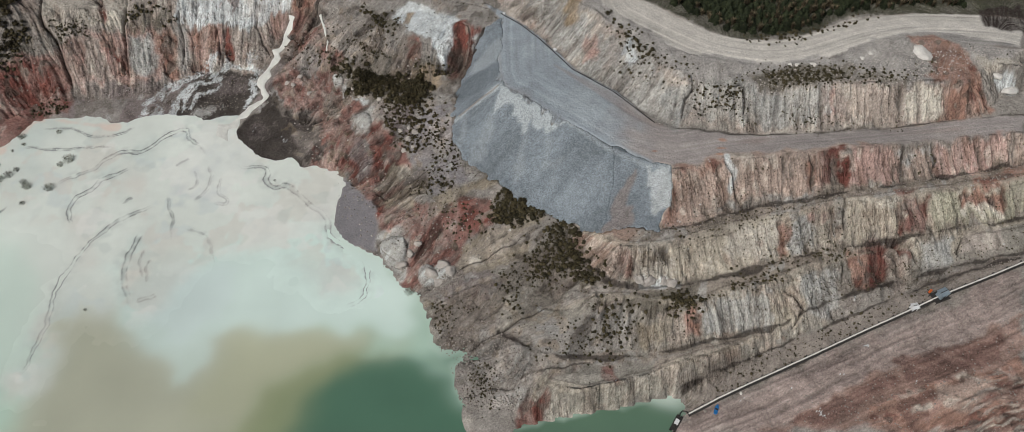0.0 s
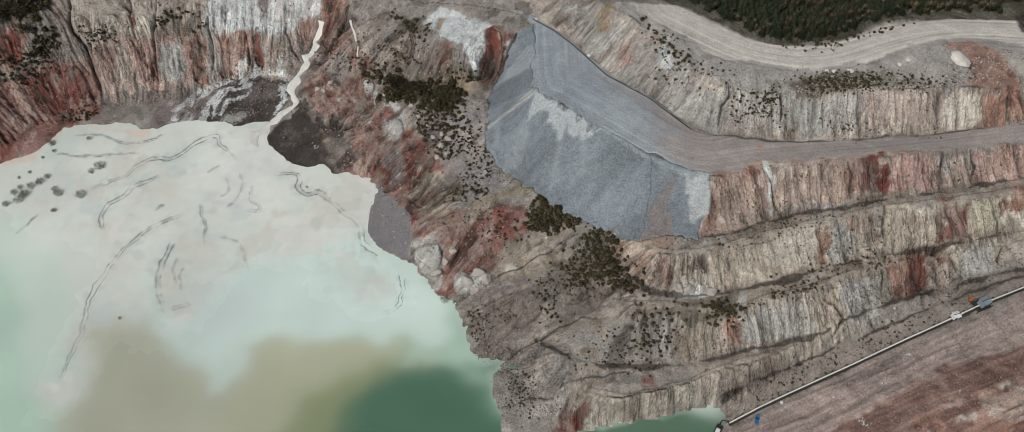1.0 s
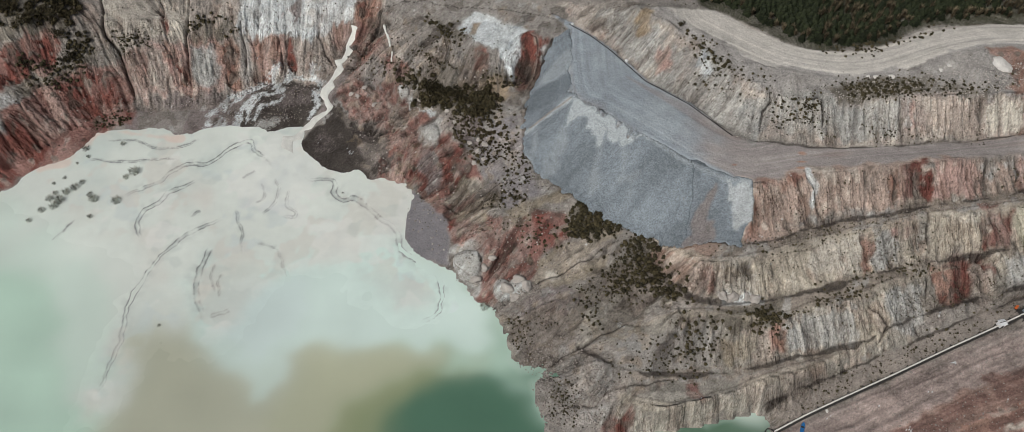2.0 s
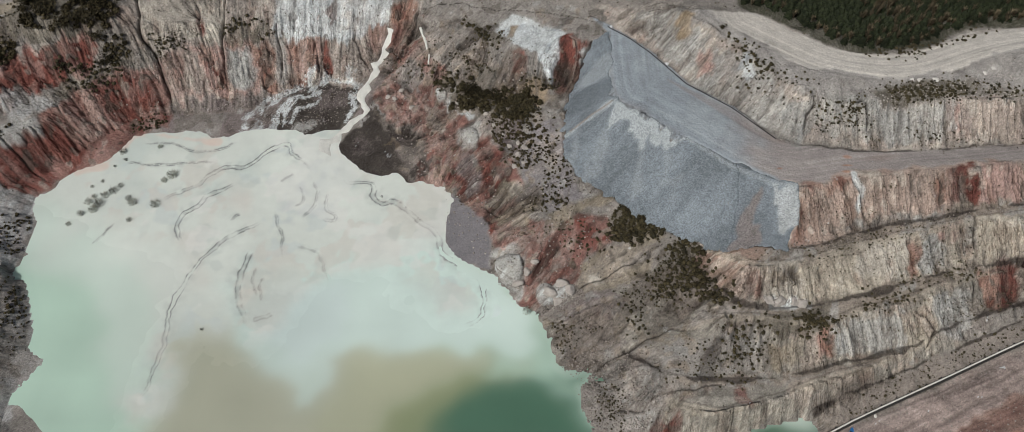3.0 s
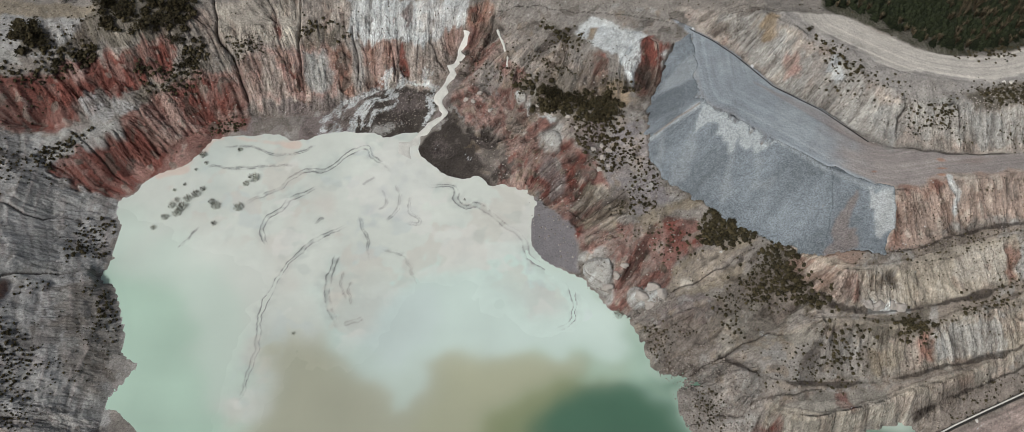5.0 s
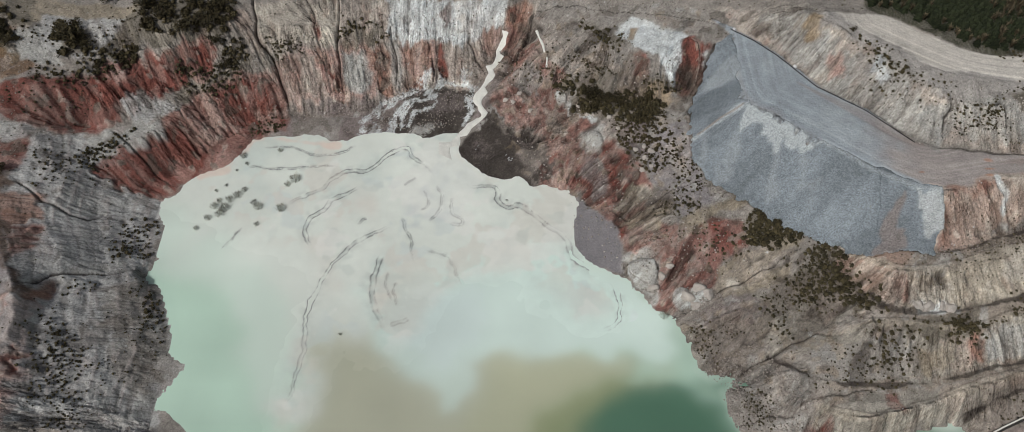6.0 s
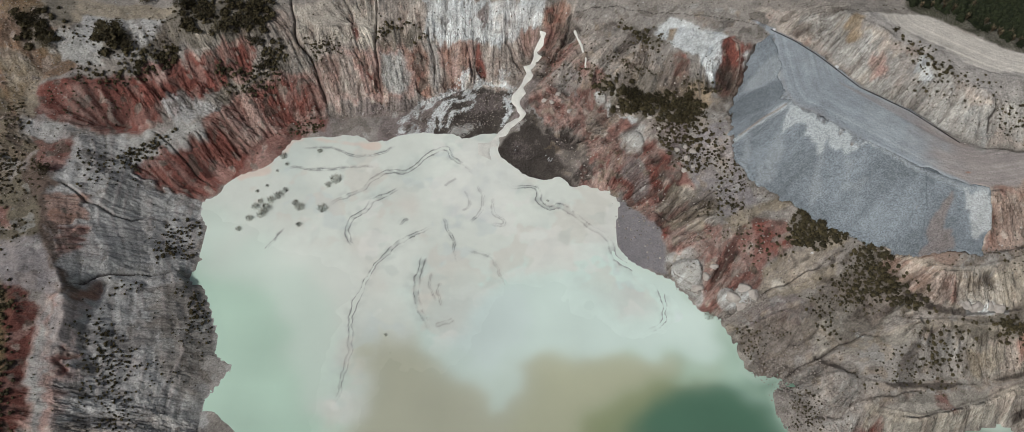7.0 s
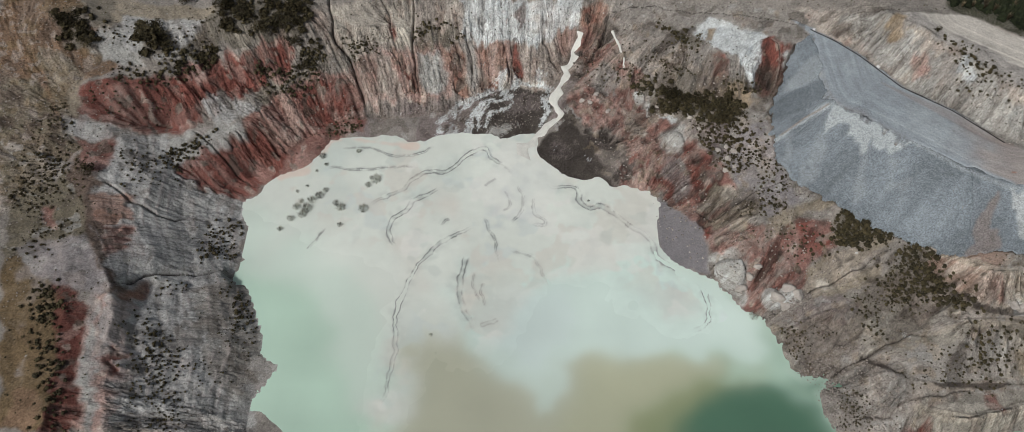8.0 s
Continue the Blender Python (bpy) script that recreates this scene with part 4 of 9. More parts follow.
# the benches
patch("face_tan", (43.5, 134.2), (57.2, 135.8), (57.7, 126), (50.7, 122.9), (43.2, 123))
patch("rust", (44.3, 134.8), (57.8, 136.6), (58, 134.6), (44.6, 132.7))
patch("face_tan", (58.4, 136.5), (82, 138.6), (81.4, 130.7), (67.8, 126.6), (59.5, 126.1))
patch("grey_slope", (51.7, 125.5), (59.5, 128.7), (72.9, 129.7), (83.2, 131.1), (72.8, 127.8), (59.4, 125.4))
patch("white", (57.1, 137.1), (59.1, 137.2), (59.2, 130.5), (58.2, 130.4))
patch("red_dark", (83.3, 138.6), (90.8, 139.2), (89.7, 131.6), (81.8, 130.8), (82.4, 134.5))
patch("rust", (78.8, 137.5), (82.6, 138.1), (81.5, 131.1), (78.7, 130.7))
patch("pink", (91.1, 139.2), (103.3, 140.7), (103.3, 133.7), (90, 131.6))
patch("pink", (111.8, 143), (133.2, 147.6), (132.9, 139.6), (113.4, 135.2))
patch("terrace", (42.3, 122.6), (59.3, 125), (74.5, 127.8), (84.8, 130.2), (102.2, 133), (116.6, 135.4), (132.9, 139.3), (132.5, 137.7), (114.1, 132.5), (84.7, 129.3), (67.6, 125), (54, 122.2), (42.2, 120.6))
patch("grey_white", (74.5, 124.6), (78, 125.6), (80.8, 121.5), (81.1, 117.5), (75.4, 116.2), (73.9, 118.9))
patch("rust", (71.8, 122.7), (73.5, 123.1), (73.5, 117.7), (71.8, 117))
patch("pink", (78, 125.9), (84.4, 126.5), (84.6, 124.4), (79.2, 123.4))
patch("grey_white", (84.7, 126.5), (87.4, 127.2), (88.7, 121.5), (85.2, 119.6))
patch("white_warm", (91.8, 127.7), (101.1, 129), (101, 127.2), (92.1, 126))
patch("face_cream", (88.1, 126.1), (101, 127.2), (100.5, 121.7), (88.6, 119.5))
patch("red_dark", (101.8, 128.4), (109.9, 130), (109.3, 123.3), (101.4, 121.6))
patch("cream_green", (110.6, 130.9), (119.4, 132.5), (118.5, 124.3), (110.7, 123.4))
patch("rust", (119.6, 132.1), (131.6, 134.3), (130.9, 128.9), (119.5, 127.1))
patch("white_warm", (118.8, 127.7), (131.1, 129.9), (130.8, 127.7), (119, 125.9))
patch("red_dark", (100.1, 131), (105.8, 132.2), (105.2, 129.9), (100.7, 128.9))
patch("red_dark", (93.3, 118.2), (103.1, 119.4), (100.8, 116.9), (98.7, 115.7), (98, 110.3), (94, 109.1), (92.6, 113))
patch("rust", (88.1, 116.2), (92.9, 117.8), (93.2, 113), (93.7, 108.9), (89.3, 108.8))
patch("grey_white", (107.3, 118.5), (117.7, 120.6), (116.8, 114.7), (105.5, 110.5))
patch("cream", (98.8, 116.3), (103.2, 117.3), (103.6, 110.5), (98.6, 109.7))
patch("face_pale", (119.9, 121.3), (130.3, 123.9), (128.8, 117.3), (119, 115.7))
patch("tan_pink", (20.2, 125.4), (27.8, 123.8), (34.2, 122.4), (32, 116.6), (33.3, 111.2), (32, 108.6), (27.3, 110.2), (22.8, 116.3))
patch("red", (30.1, 114.1), (32.4, 113.9), (32, 108.9), (29.4, 108.4))
patch("cream", (33, 114.9), (41.9, 115.4), (42.8, 109.5), (33.6, 108.8))
patch("white", (34.3, 109.1), (36.9, 109.7), (37.5, 107.7), (34.9, 107.1))
patch("white", (38.5, 109.1), (44.1, 109.8), (44.4, 108.1), (38.8, 107.1))
patch("face_cream", (43.5, 116.2), (59.1, 122.3), (58.7, 112.7), (44.4, 109.5))
patch("cream", (59.1, 122.3), (71.2, 123.5), (70.4, 115.9), (58.7, 113.4))
patch("grey_slope", (-5.3, 107.8), (3, 101), (6.2, 101.4), (-1.9, 95.7), (-8.6, 97.5), (-13.9, 97.3), (-16.5, 104.6), (-15.6, 109.6))
patch("cream", (1.3, 100.1), (7.8, 101.1), (5.5, 99.7), (-0.3, 98.6))
patch("grey_slope", (11, 100.7), (33.4, 102.8), (35, 93.3), (13.9, 91.1), (4.5, 94.5))
patch("ochre_pale", (34.2, 99.1), (42.9, 100.4), (43.4, 94), (34.7, 92.8))
patch("rust", (47.6, 103), (51.2, 103.7), (52.3, 96.5), (48.6, 96.4))
patch("grey_white", (51.2, 103.1), (67.9, 107.7), (68.3, 100), (52.6, 96.6))
patch("face_cream", (68.2, 107.6), (76.6, 110.3), (76.8, 101.9), (69.2, 98.6))
patch("grey_white", (75.9, 109.7), (85.7, 111.8), (84.8, 104.6), (76.8, 102.5))
patch("red_dark", (25.1, 90.4), (27.9, 90.1), (27.2, 85.6), (25, 85.4))
patch("red_dark", (5.4, 81), (9.2, 82.7), (10.5, 79.6), (9.2, 76.4), (4.1, 76.4))
patch("cream", (23, 83.4), (39.1, 87.2), (52.3, 91.2), (52.9, 89.5), (40.8, 85.4), (33.4, 82.9), (22, 78.5), (10.8, 78.3), (12.4, 80.1))
patch("white_warm", (52.9, 95.2), (56.3, 96.2), (55.7, 94.5), (53.1, 93.9))
# the yard
patch("yard", (47.2, 78.4), (64.6, 83.5), (88.8, 92.5), (104.1, 99.3), (126.2, 108.5), (123.1, 98.1), (101.2, 88.9), (83.7, 83.4), (70.2, 74.4), (45.5, 76.5))
patch("yard_red", (70.2, 74.4), (83.6, 83.1), (101.1, 88.5), (123.1, 98.1), (119.5, 87.7), (101.3, 84.5), (92.7, 79.3), (82.8, 73.4))
patch("yard_dark", (95.2, 88.4), (103.3, 90.9), (122.1, 95.3), (120, 89.1), (105.9, 85.4), (96.7, 83.7))
patch("yard_dark", (68.7, 74.5), (81.7, 81.5), (94.3, 85.2), (96.6, 83.3), (86.8, 78.2), (78.6, 73.8))
patch("rust", (82.8, 73.4), (92.7, 79.3), (104, 83.9), (119, 86.6), (113.8, 71.3))
patch("yard_dark", (92, 76.3), (100, 80.3), (110.9, 83), (108.7, 80.8), (98.8, 75.7), (94, 72.8))
patch("white_warm", (95.2, 75.7), (97.8, 77.1), (100.8, 77.1), (100.2, 75.9), (97.5, 75.8))
patch("white_warm", (107.2, 85), (110.8, 85.4), (110.4, 84.1), (107.5, 84.2))
patch("face_tan", (101.9, 81.9), (114.3, 84.5), (117, 81), (115.1, 76.1), (105.6, 75.2), (101.9, 77))
# the west flank
patch("ochre_plain", (-237, 200.2), (-224.1, 200.7), (-218.7, 190.8), (-214, 182.5), (-209.4, 176.7), (-207.2, 166.3), (-209.7, 163.5), (-214.6, 169.5), (-219.4, 175.4), (-223.8, 186.1), (-230, 195.4), (-232.6, 185.5))
patch("ochre_pale", (-221.4, 183.9), (-213.8, 181.6), (-208.7, 176.8), (-206.2, 163.8), (-209.3, 161.9), (-213.5, 167.5), (-217.7, 175.6))
patch("west_mottle", (-228.7, 171.9), (-218.8, 173.1), (-212.8, 165.3), (-206.3, 150.7), (-200.9, 138.1), (-208.2, 135.4), (-217.8, 136.3))
patch("grey_white", (-209.3, 189), (-199.9, 191.5), (-197, 185), (-198.2, 181.4), (-206.9, 182.1))
patch("west_grey", (-201.4, 195.5), (-188.8, 199.7), (-177.5, 199.8), (-174.5, 188.9), (-181.4, 185.8), (-197, 185))
patch("scrub", (-220.5, 195.3), (-213, 201.4), (-204.2, 202.7), (-203.5, 192.3), (-215.6, 190.1))
patch("scrub", (-196.3, 194.3), (-188.1, 195.9), (-186.6, 187.7), (-191.8, 185.1), (-195, 187.5))
patch("scrub", (-174.8, 206.3), (-148.7, 210.8), (-155.1, 198.1), (-162.4, 197.1), (-168.2, 191.8), (-173.1, 193), (-179.7, 186.3), (-186.6, 185.6), (-180.4, 193.8))
patch("red", (-207.9, 172.7), (-199.1, 176.9), (-187.4, 178.5), (-185.7, 181), (-178.5, 174.8), (-176.1, 167.9), (-182.4, 162.8), (-193, 160.4), (-201.1, 161), (-206.2, 165.1))
patch("red_dark", (-206.7, 168.6), (-196.6, 172.5), (-186.7, 171.4), (-187.1, 165.5), (-193.2, 160.9), (-201.2, 161.5))
patch("red", (-185.7, 181), (-179.5, 184.7), (-174.1, 183.4), (-171.1, 191), (-165.3, 185.1), (-165.4, 181.6), (-171.8, 177.8), (-177, 177.1))
patch("pink", (-179.5, 184.7), (-174.2, 184.7), (-175.6, 181.1), (-177, 177.8), (-179.8, 181.1))
patch("red", (-165.1, 193.9), (-162.4, 196.4), (-158, 196.9), (-154, 190.7), (-154.6, 186.4), (-161.7, 185.6), (-164.4, 188.9))
patch("west_grey", (-178.5, 174.8), (-171.8, 177.8), (-164.1, 178), (-161.7, 175.1), (-169.5, 171.8), (-172.6, 168.4), (-176.3, 168.8))
patch("red_mix", (-163.6, 172.9), (-157.8, 179.2), (-149, 184.3), (-143.5, 189.5), (-136, 189.2), (-133, 185.2), (-132.7, 176.1), (-143.4, 174.3), (-148.4, 167.8), (-153.7, 165), (-160.6, 169.4))
patch("red", (-150.4, 183.1), (-143.5, 189.1), (-139.7, 188.2), (-136, 184.4), (-133.6, 178.4), (-139.6, 174.8), (-145.3, 174.8), (-148.9, 178.6))
patch("red", (-170.3, 164.6), (-162.3, 170.5), (-158.9, 168.4), (-153.5, 163.8), (-156.7, 158.5), (-163.2, 154.2), (-171, 150.5), (-178.5, 149.3), (-181.6, 151.6), (-178.2, 157.6))
patch("red_mix", (-153.7, 165), (-148.3, 167.4), (-143.2, 172.3), (-139.5, 174.4), (-145.8, 162.2), (-156.6, 157.7))
patch("grey_white", (-184.6, 157.6), (-179.4, 165.7), (-176.4, 164.7), (-180.1, 159.8), (-183.1, 154.4))
patch("grey_white", (-177.2, 162.9), (-172.3, 166.4), (-167.7, 172), (-164.3, 167.6), (-168.6, 163.3), (-173.7, 160))
patch("red_mix", (-205.8, 153.8), (-198.3, 156.9), (-194.9, 146.2), (-199.8, 144.6), (-203.3, 149.1))
patch("west_grey", (-208.3, 161.6), (-201.3, 161.9), (-198.5, 157.7), (-204.2, 155), (-207.3, 157.1))
patch("west_grey", (-197.5, 157.6), (-185.4, 161.1), (-181.6, 151.6), (-176.8, 148.4), (-161.3, 152.3), (-162.2, 147), (-165.7, 139), (-159.7, 129.5), (-163.2, 124.2), (-168.5, 117.2), (-179.3, 116.7), (-185.7, 117.4), (-193.2, 137.6))
patch("rust", (-194.5, 137.2), (-186.5, 140.1), (-185, 131.7), (-190.3, 127.4))
patch("red_mix", (-190.2, 127), (-184.6, 130.4), (-181.9, 122.7), (-186.3, 119.1))
patch("track_brown", (-206.2, 150.3), (-201.1, 144.8), (-195.8, 136.6), (-189.6, 125.2), (-185.5, 117.6), (-182.4, 108.5), (-183.8, 107), (-188.9, 118.3), (-196.1, 132.3), (-202.9, 142.4))
patch("pink_grey", (-209, 119.1), (-203.9, 122.3), (-194.2, 125.9), (-187.7, 116.4), (-184.4, 107.2), (-190.1, 108.5), (-200.3, 111.9), (-207.8, 115.4))
patch("west_mottle", (-217.8, 136.3), (-208.2, 135.4), (-197.2, 136.4), (-193, 126.6), (-204.1, 122.7), (-210.7, 115.2))
patch("red_mix", (-206.2, 131.7), (-203.1, 132.2), (-201.5, 125.8), (-203.7, 125.2))
patch("rust", (-182.4, 109.6), (-179.8, 115.4), (-177.5, 115.2), (-177.8, 111.9), (-179.6, 108), (-181.5, 107))
patch("olive", (-209.3, 111.5), (-201.6, 111.1), (-192.4, 106.5), (-190.4, 94.7), (-188.1, 82.2), (-186.9, 73.2), (-196.7, 73.2))
patch("ochre_plain", (-196.6, 82.1), (-190.8, 82.1), (-187.9, 72.9), (-194.7, 73.2))
patch("red_dark", (-197, 110.1), (-193, 108.3), (-187.2, 103.5), (-185.4, 97.1), (-185, 89.1), (-183.7, 82.9), (-179.5, 74.4), (-186.9, 73.2), (-189.5, 88.5), (-193.1, 99.5))
patch("grey_white", (-186.1, 105.3), (-184.6, 104), (-182.5, 92.7), (-179.7, 83.6), (-176.9, 74.5), (-178.1, 74.5), (-182, 83.2), (-183.4, 89.3), (-184.4, 95.7))
patch("pink", (-180.8, 92.9), (-179.7, 95.1), (-176.9, 84.3), (-175.5, 74.9), (-176.8, 74.6), (-179.4, 83.6))
patch("west_pale", (-184.2, 105.7), (-180.4, 106.8), (-178.8, 101.2), (-177.2, 91), (-175.5, 81.5), (-174.8, 75.2), (-175.8, 74.8), (-176.9, 84.3), (-179.3, 93.5), (-181, 94.6))
patch("red", (-180.5, 92.3), (-178.5, 92.8), (-177.2, 87.5), (-178.9, 86.2))
patch("west_grey", (-179.7, 108.3), (-168.5, 117.2), (-157.6, 121.4), (-152, 109.8), (-148.4, 98.6), (-151.4, 88.3), (-148.4, 81.2), (-174.1, 75.3), (-176.8, 91.2))
patch("grey_slope", (-168.5, 117.2), (-157, 122.2), (-153, 109.6), (-147.9, 99.5), (-151.6, 89.8), (-157.1, 90), (-163.5, 102.3))

# the ribbed face under the haul road
patch("rib_grey", (30.4, 178.4), (38.9, 174.4), (46.8, 162), (53.7, 161.7), (52.7, 154.6), (46.1, 148.7), (36.3, 154.5), (28.3, 164.4), (19.8, 174.8), (10.9, 187), (7.6, 198.4), (20, 191.8))
patch("ochre", (20.9, 191.5), (25.4, 188.9), (24.4, 184.8), (20.8, 183.4), (19, 187.4))
patch("grey_white", (25.3, 186.3), (28.1, 183.7), (24.5, 180), (22.4, 181.1))
patch("scree", (34.3, 170.7), (37.1, 174.9), (39.2, 173.2), (36.3, 169.1))
patch("pink", (26.9, 179.5), (30.7, 177.9), (28.6, 173.3), (24.7, 173.2))
patch("grey_white", (43.8, 162), (47.8, 161.2), (49.5, 151.5), (46.3, 149.8), (43.2, 155.6))
patch("rib_grey", (53.7, 161.7), (88.2, 159.5), (87.9, 150.9), (53.2, 150.3))
patch("grey_white", (65.7, 159.4), (77.8, 159.1), (77.6, 152.6), (65.4, 152.5))
patch("face_pale", (89, 160.6), (114.4, 159.9), (114.6, 151.2), (88.6, 150.6))
patch("white_warm", (106.2, 159.9), (117.4, 159.8), (117.6, 152.9), (107.2, 152.3))
patch("rust", (119.1, 160), (128.4, 162.3), (134.1, 153.7), (122.9, 152.6))

STEP = 0.3
GX, GY = np.arange(-236, 152.2, STEP), np.arange(68, 219, STEP)
NX, NY = len(GX), len(GY)
PX, PY = np.meshgrid(GX, GY, indexing="ij")
rng = np.random.default_rng(7)


def speckle(cell, blur=None):
    """Smooth random values over the grid, about 0 with spread 1; cell in metres."""
    n = max(1, int(round(cell / STEP)))
    blur = (0 if n == 1 else 1) if blur is None else blur
    a = grid_blur(rng.standard_normal((NX // n + 4, NY // n + 4)), blur)
    i, j = np.arange(NX) / n + 1, np.arange(NY) / n + 1
    a = sample(a, i[:, None] + 0 * j, j[None, :] + 0 * i[:, None])
    return (a - a.mean()) / a.std()


def inside(x, y, corners):
    hit = np.zeros(x.shape, bool)
    for a, b in zip(corners, corners[1:] + corners[:1]):
        if a[1] != b[1]:
            hit ^= ((a[1] > y) != (b[1] > y)) & (x < (b[0] - a[0]) * (y - a[1]) / (b[1] - a[1]) + a[0])
    return hit


def to_line(x, y, points):
    """The distance of places from a polyline, and the share of the way along it."""
    best, along = np.full(x.shape, 1e9), np.zeros(x.shape)
    total = sum(math.dist(a[:2], b[:2]) for a, b in zip(points[:-1], points[1:]))
    run = 0.0
    for a, b in zip(points[:-1], points[1:]):
        dx, dy = b[0] - a[0], b[1] - a[1]
        n = math.hypot(dx, dy)
        f = np.clip(((x - a[0]) * dx + (y - a[1]) * dy) / (n * n), 0, 1)
        d = np.hypot(x - a[0] - f * dx, y - a[1] - f * dy)
        near = d < best
        best, along = np.where(near, d, best), np.where(near, (run + f * n) / total, along)
        run += n
    return best, along


def beside(points, shift=0.0, reach=5.0):
    """The distance of the grid's places from a line, where it is less than reach."""
    best = np.full((NX, NY), reach)
    for a, b in zip(points[:-1], points[1:]):
        i = np.searchsorted(GX, (min(a[0], b[0]) - reach - 2, max(a[0], b[0]) + reach + 2))
        j = np.searchsorted(GY, (min(a[1], b[1]) - reach - 2, max(a[1], b[1]) + reach + 2))
        cut = (slice(*i), slice(*j))
        if i[0] < i[1] and j[0] < j[1]:
            best[cut] = np.minimum(best[cut], to_line(PX[cut] + shift * WX[cut], PY[cut] + shift * WY[cut], (a, b))[0])
    return best


BASE = height(PX, PY)
smooth = grid_blur(BASE, 10)
sx, sy = np.gradient(smooth, STEP)
STEEP = np.hypot(sx, sy)
DX, DY = sx / (STEEP + 1e-6), sy / (STEEP + 1e-6)


def streaks(cell, length, blur=None):
    """Random values drawn out down the slope, as rain draws them."""
    src = speckle(cell, blur)
    total = src.copy()
    for sign in (1, -1):
        u, v = np.arange(NX)[:, None] + np.zeros((1, NY)), np.arange(NY)[None, :] + np.zeros((NX, 1))
        for _ in range(int(length / STEP)):
            i, j = np.clip(np.rint(u).astype(int), 0, NX - 1), np.clip(np.rint(v).astype(int), 0, NY - 1)
            u, v = u + sign * DX[i, j], v + sign * DY[i, j]
            total += src[np.clip(np.rint(u).astype(int), 0, NX - 1), np.clip(np.rint(v).astype(int), 0, NY - 1)]
    return (total - total.mean()) / total.std()


def ramp(a, lo, hi):
    t = np.clip((a - lo) / (hi - lo), 0, 1)
    return t * t * (3 - 2 * t)


WX, WY = 0.9 * speckle(6) + 0.5 * speckle(1.6), 0.9 * speckle(6) + 0.5 * speckle(1.6)
FINE, RILL, MIDDLE, BROAD = streaks(0.3, 2.4), streaks(0.6, 5), streaks(1.2, 6), streaks(2.8, 9)


RX, RY = WX + 1.0 * RILL * DX * ramp(STEEP, 0.15, 0.5), WY + 1.0 * RILL * DY * ramp(STEEP, 0.15, 0.5)
RX, RY = RX + 0.25 * speckle(0.6), RY + 0.25 * speckle(0.6)


def fall_lines():
    """For each place the spot on the crest above from which rain reaches it, and the way run from there."""
    u, v = np.arange(NX)[:, None] + np.zeros((1, NY)), np.arange(NY)[None, :] + np.zeros((NX, 1))
    way = np.zeros((NX, NY))
    pace = ramp(STEEP, 0.22, 0.5)
    for _ in range(60):
        i, j = np.clip(np.rint(u).astype(int), 0, NX - 1), np.clip(np.rint(v).astype(int), 0, NY - 1)
        p = pace[i, j]
        u, v, way = u + p * DX[i, j], v + p * DY[i, j], way + p * STEP
    return np.stack([GX[0] + u * STEP, GY[0] + v * STEP, 0.17 * way], -1)


FALL = fall_lines()


def area(corners, wobble=1.0, blur=1):
    """How far each place lies in an outline with a frayed edge, 0 to 1."""
    c = np.array([q[:2] for q in corners])
    lo, hi = c.min(0) - 4, c.max(0) + 4
    i, j = np.searchsorted(GX, (lo[0], hi[0])), np.searchsorted(GY, (lo[1], hi[1]))
    cut = (slice(*i), slice(*j))
    m = np.zeros((NX, NY))
    m[cut] = grid_blur(inside(PX[cut] + wobble * RX[cut], PY[cut] + wobble * RY[cut], [tuple(q) for q in c]).astype(float), blur)
    return m


def tint(mask, name, strength=1.0):
    global TINTED
    TINTED += (strength * mask)[..., None] * (TINT[name] - TINTED)


def banded(u, v, cu, cv, seed):
    """Smooth random values on stretched cells of cu by cv metres."""
    r = np.random.default_rng(seed)
    u, v = u / cu, v / cv
    u, v = u - u.min() + 1, v - v.min() + 1
    a = r.standard_normal((int(u.max()) + 4, int(v.max()) + 4))
    a = sample(a, u, v)
    return (a - a.mean()) / a.std()


TINTED = np.zeros((NX, NY, 3)) + TINT["earth"]
road_1 = area((*LINES["haul_road_outer"], *LINES["haul_road_inner"][::-1]), 0.2)
road_2 = area((*LINES["terrace_road_outer"], *LINES["terrace_road_inner"][::-1]), 0.2)
yard = area(((47, 78), *LINES["conveyor_ground"], (150, 116), (150, 60), (40, 60)), 0.2)
SMOOTH = np.clip(road_1 + road_2, 0, 1)
SLOPE = ramp(STEEP, 0.20, 0.55) * (1 - SMOOTH) * (1 - 0.7 * yard)
far_plain = area([(-236, 205), (-218, 206.5), (-207, 191.5), (-205, 181), (-210, 172), (-208.6, 157), (-200.6, 145), (-215, 128), (-236, 128)])
SLOPE = np.maximum(SLOPE, 0.55 * far_plain)


def drainage(z):
    """How much rain passes each place: every cell sheds to its steepest neighbour."""
    best, to = np.full(z.shape, 1e-4), np.arange(z.size).reshape(z.shape)
    idx = np.arange(z.size).reshape(z.shape)
    for di in (-1, 0, 1):
        for dj in (-1, 0, 1):
            if di or dj:
                drop = (z - np.roll(z, (-di, -dj), (0, 1))) / math.hypot(di, dj)
                drop[0], drop[-1], drop[:, 0], drop[:, -1] = 0, 0, 0, 0
                better = drop > best
                best, to = np.where(better, drop, best), np.where(better, np.roll(idx, (-di, -dj), (0, 1)), to)
    order = np.argsort(-z, axis=None).tolist()
    sink, rain = to.ravel().tolist(), [1.0] * z.size
    for k in order:
        if sink[k] != k:
            rain[sink[k]] += rain[k]
    return np.array(rain).reshape(z.shape)


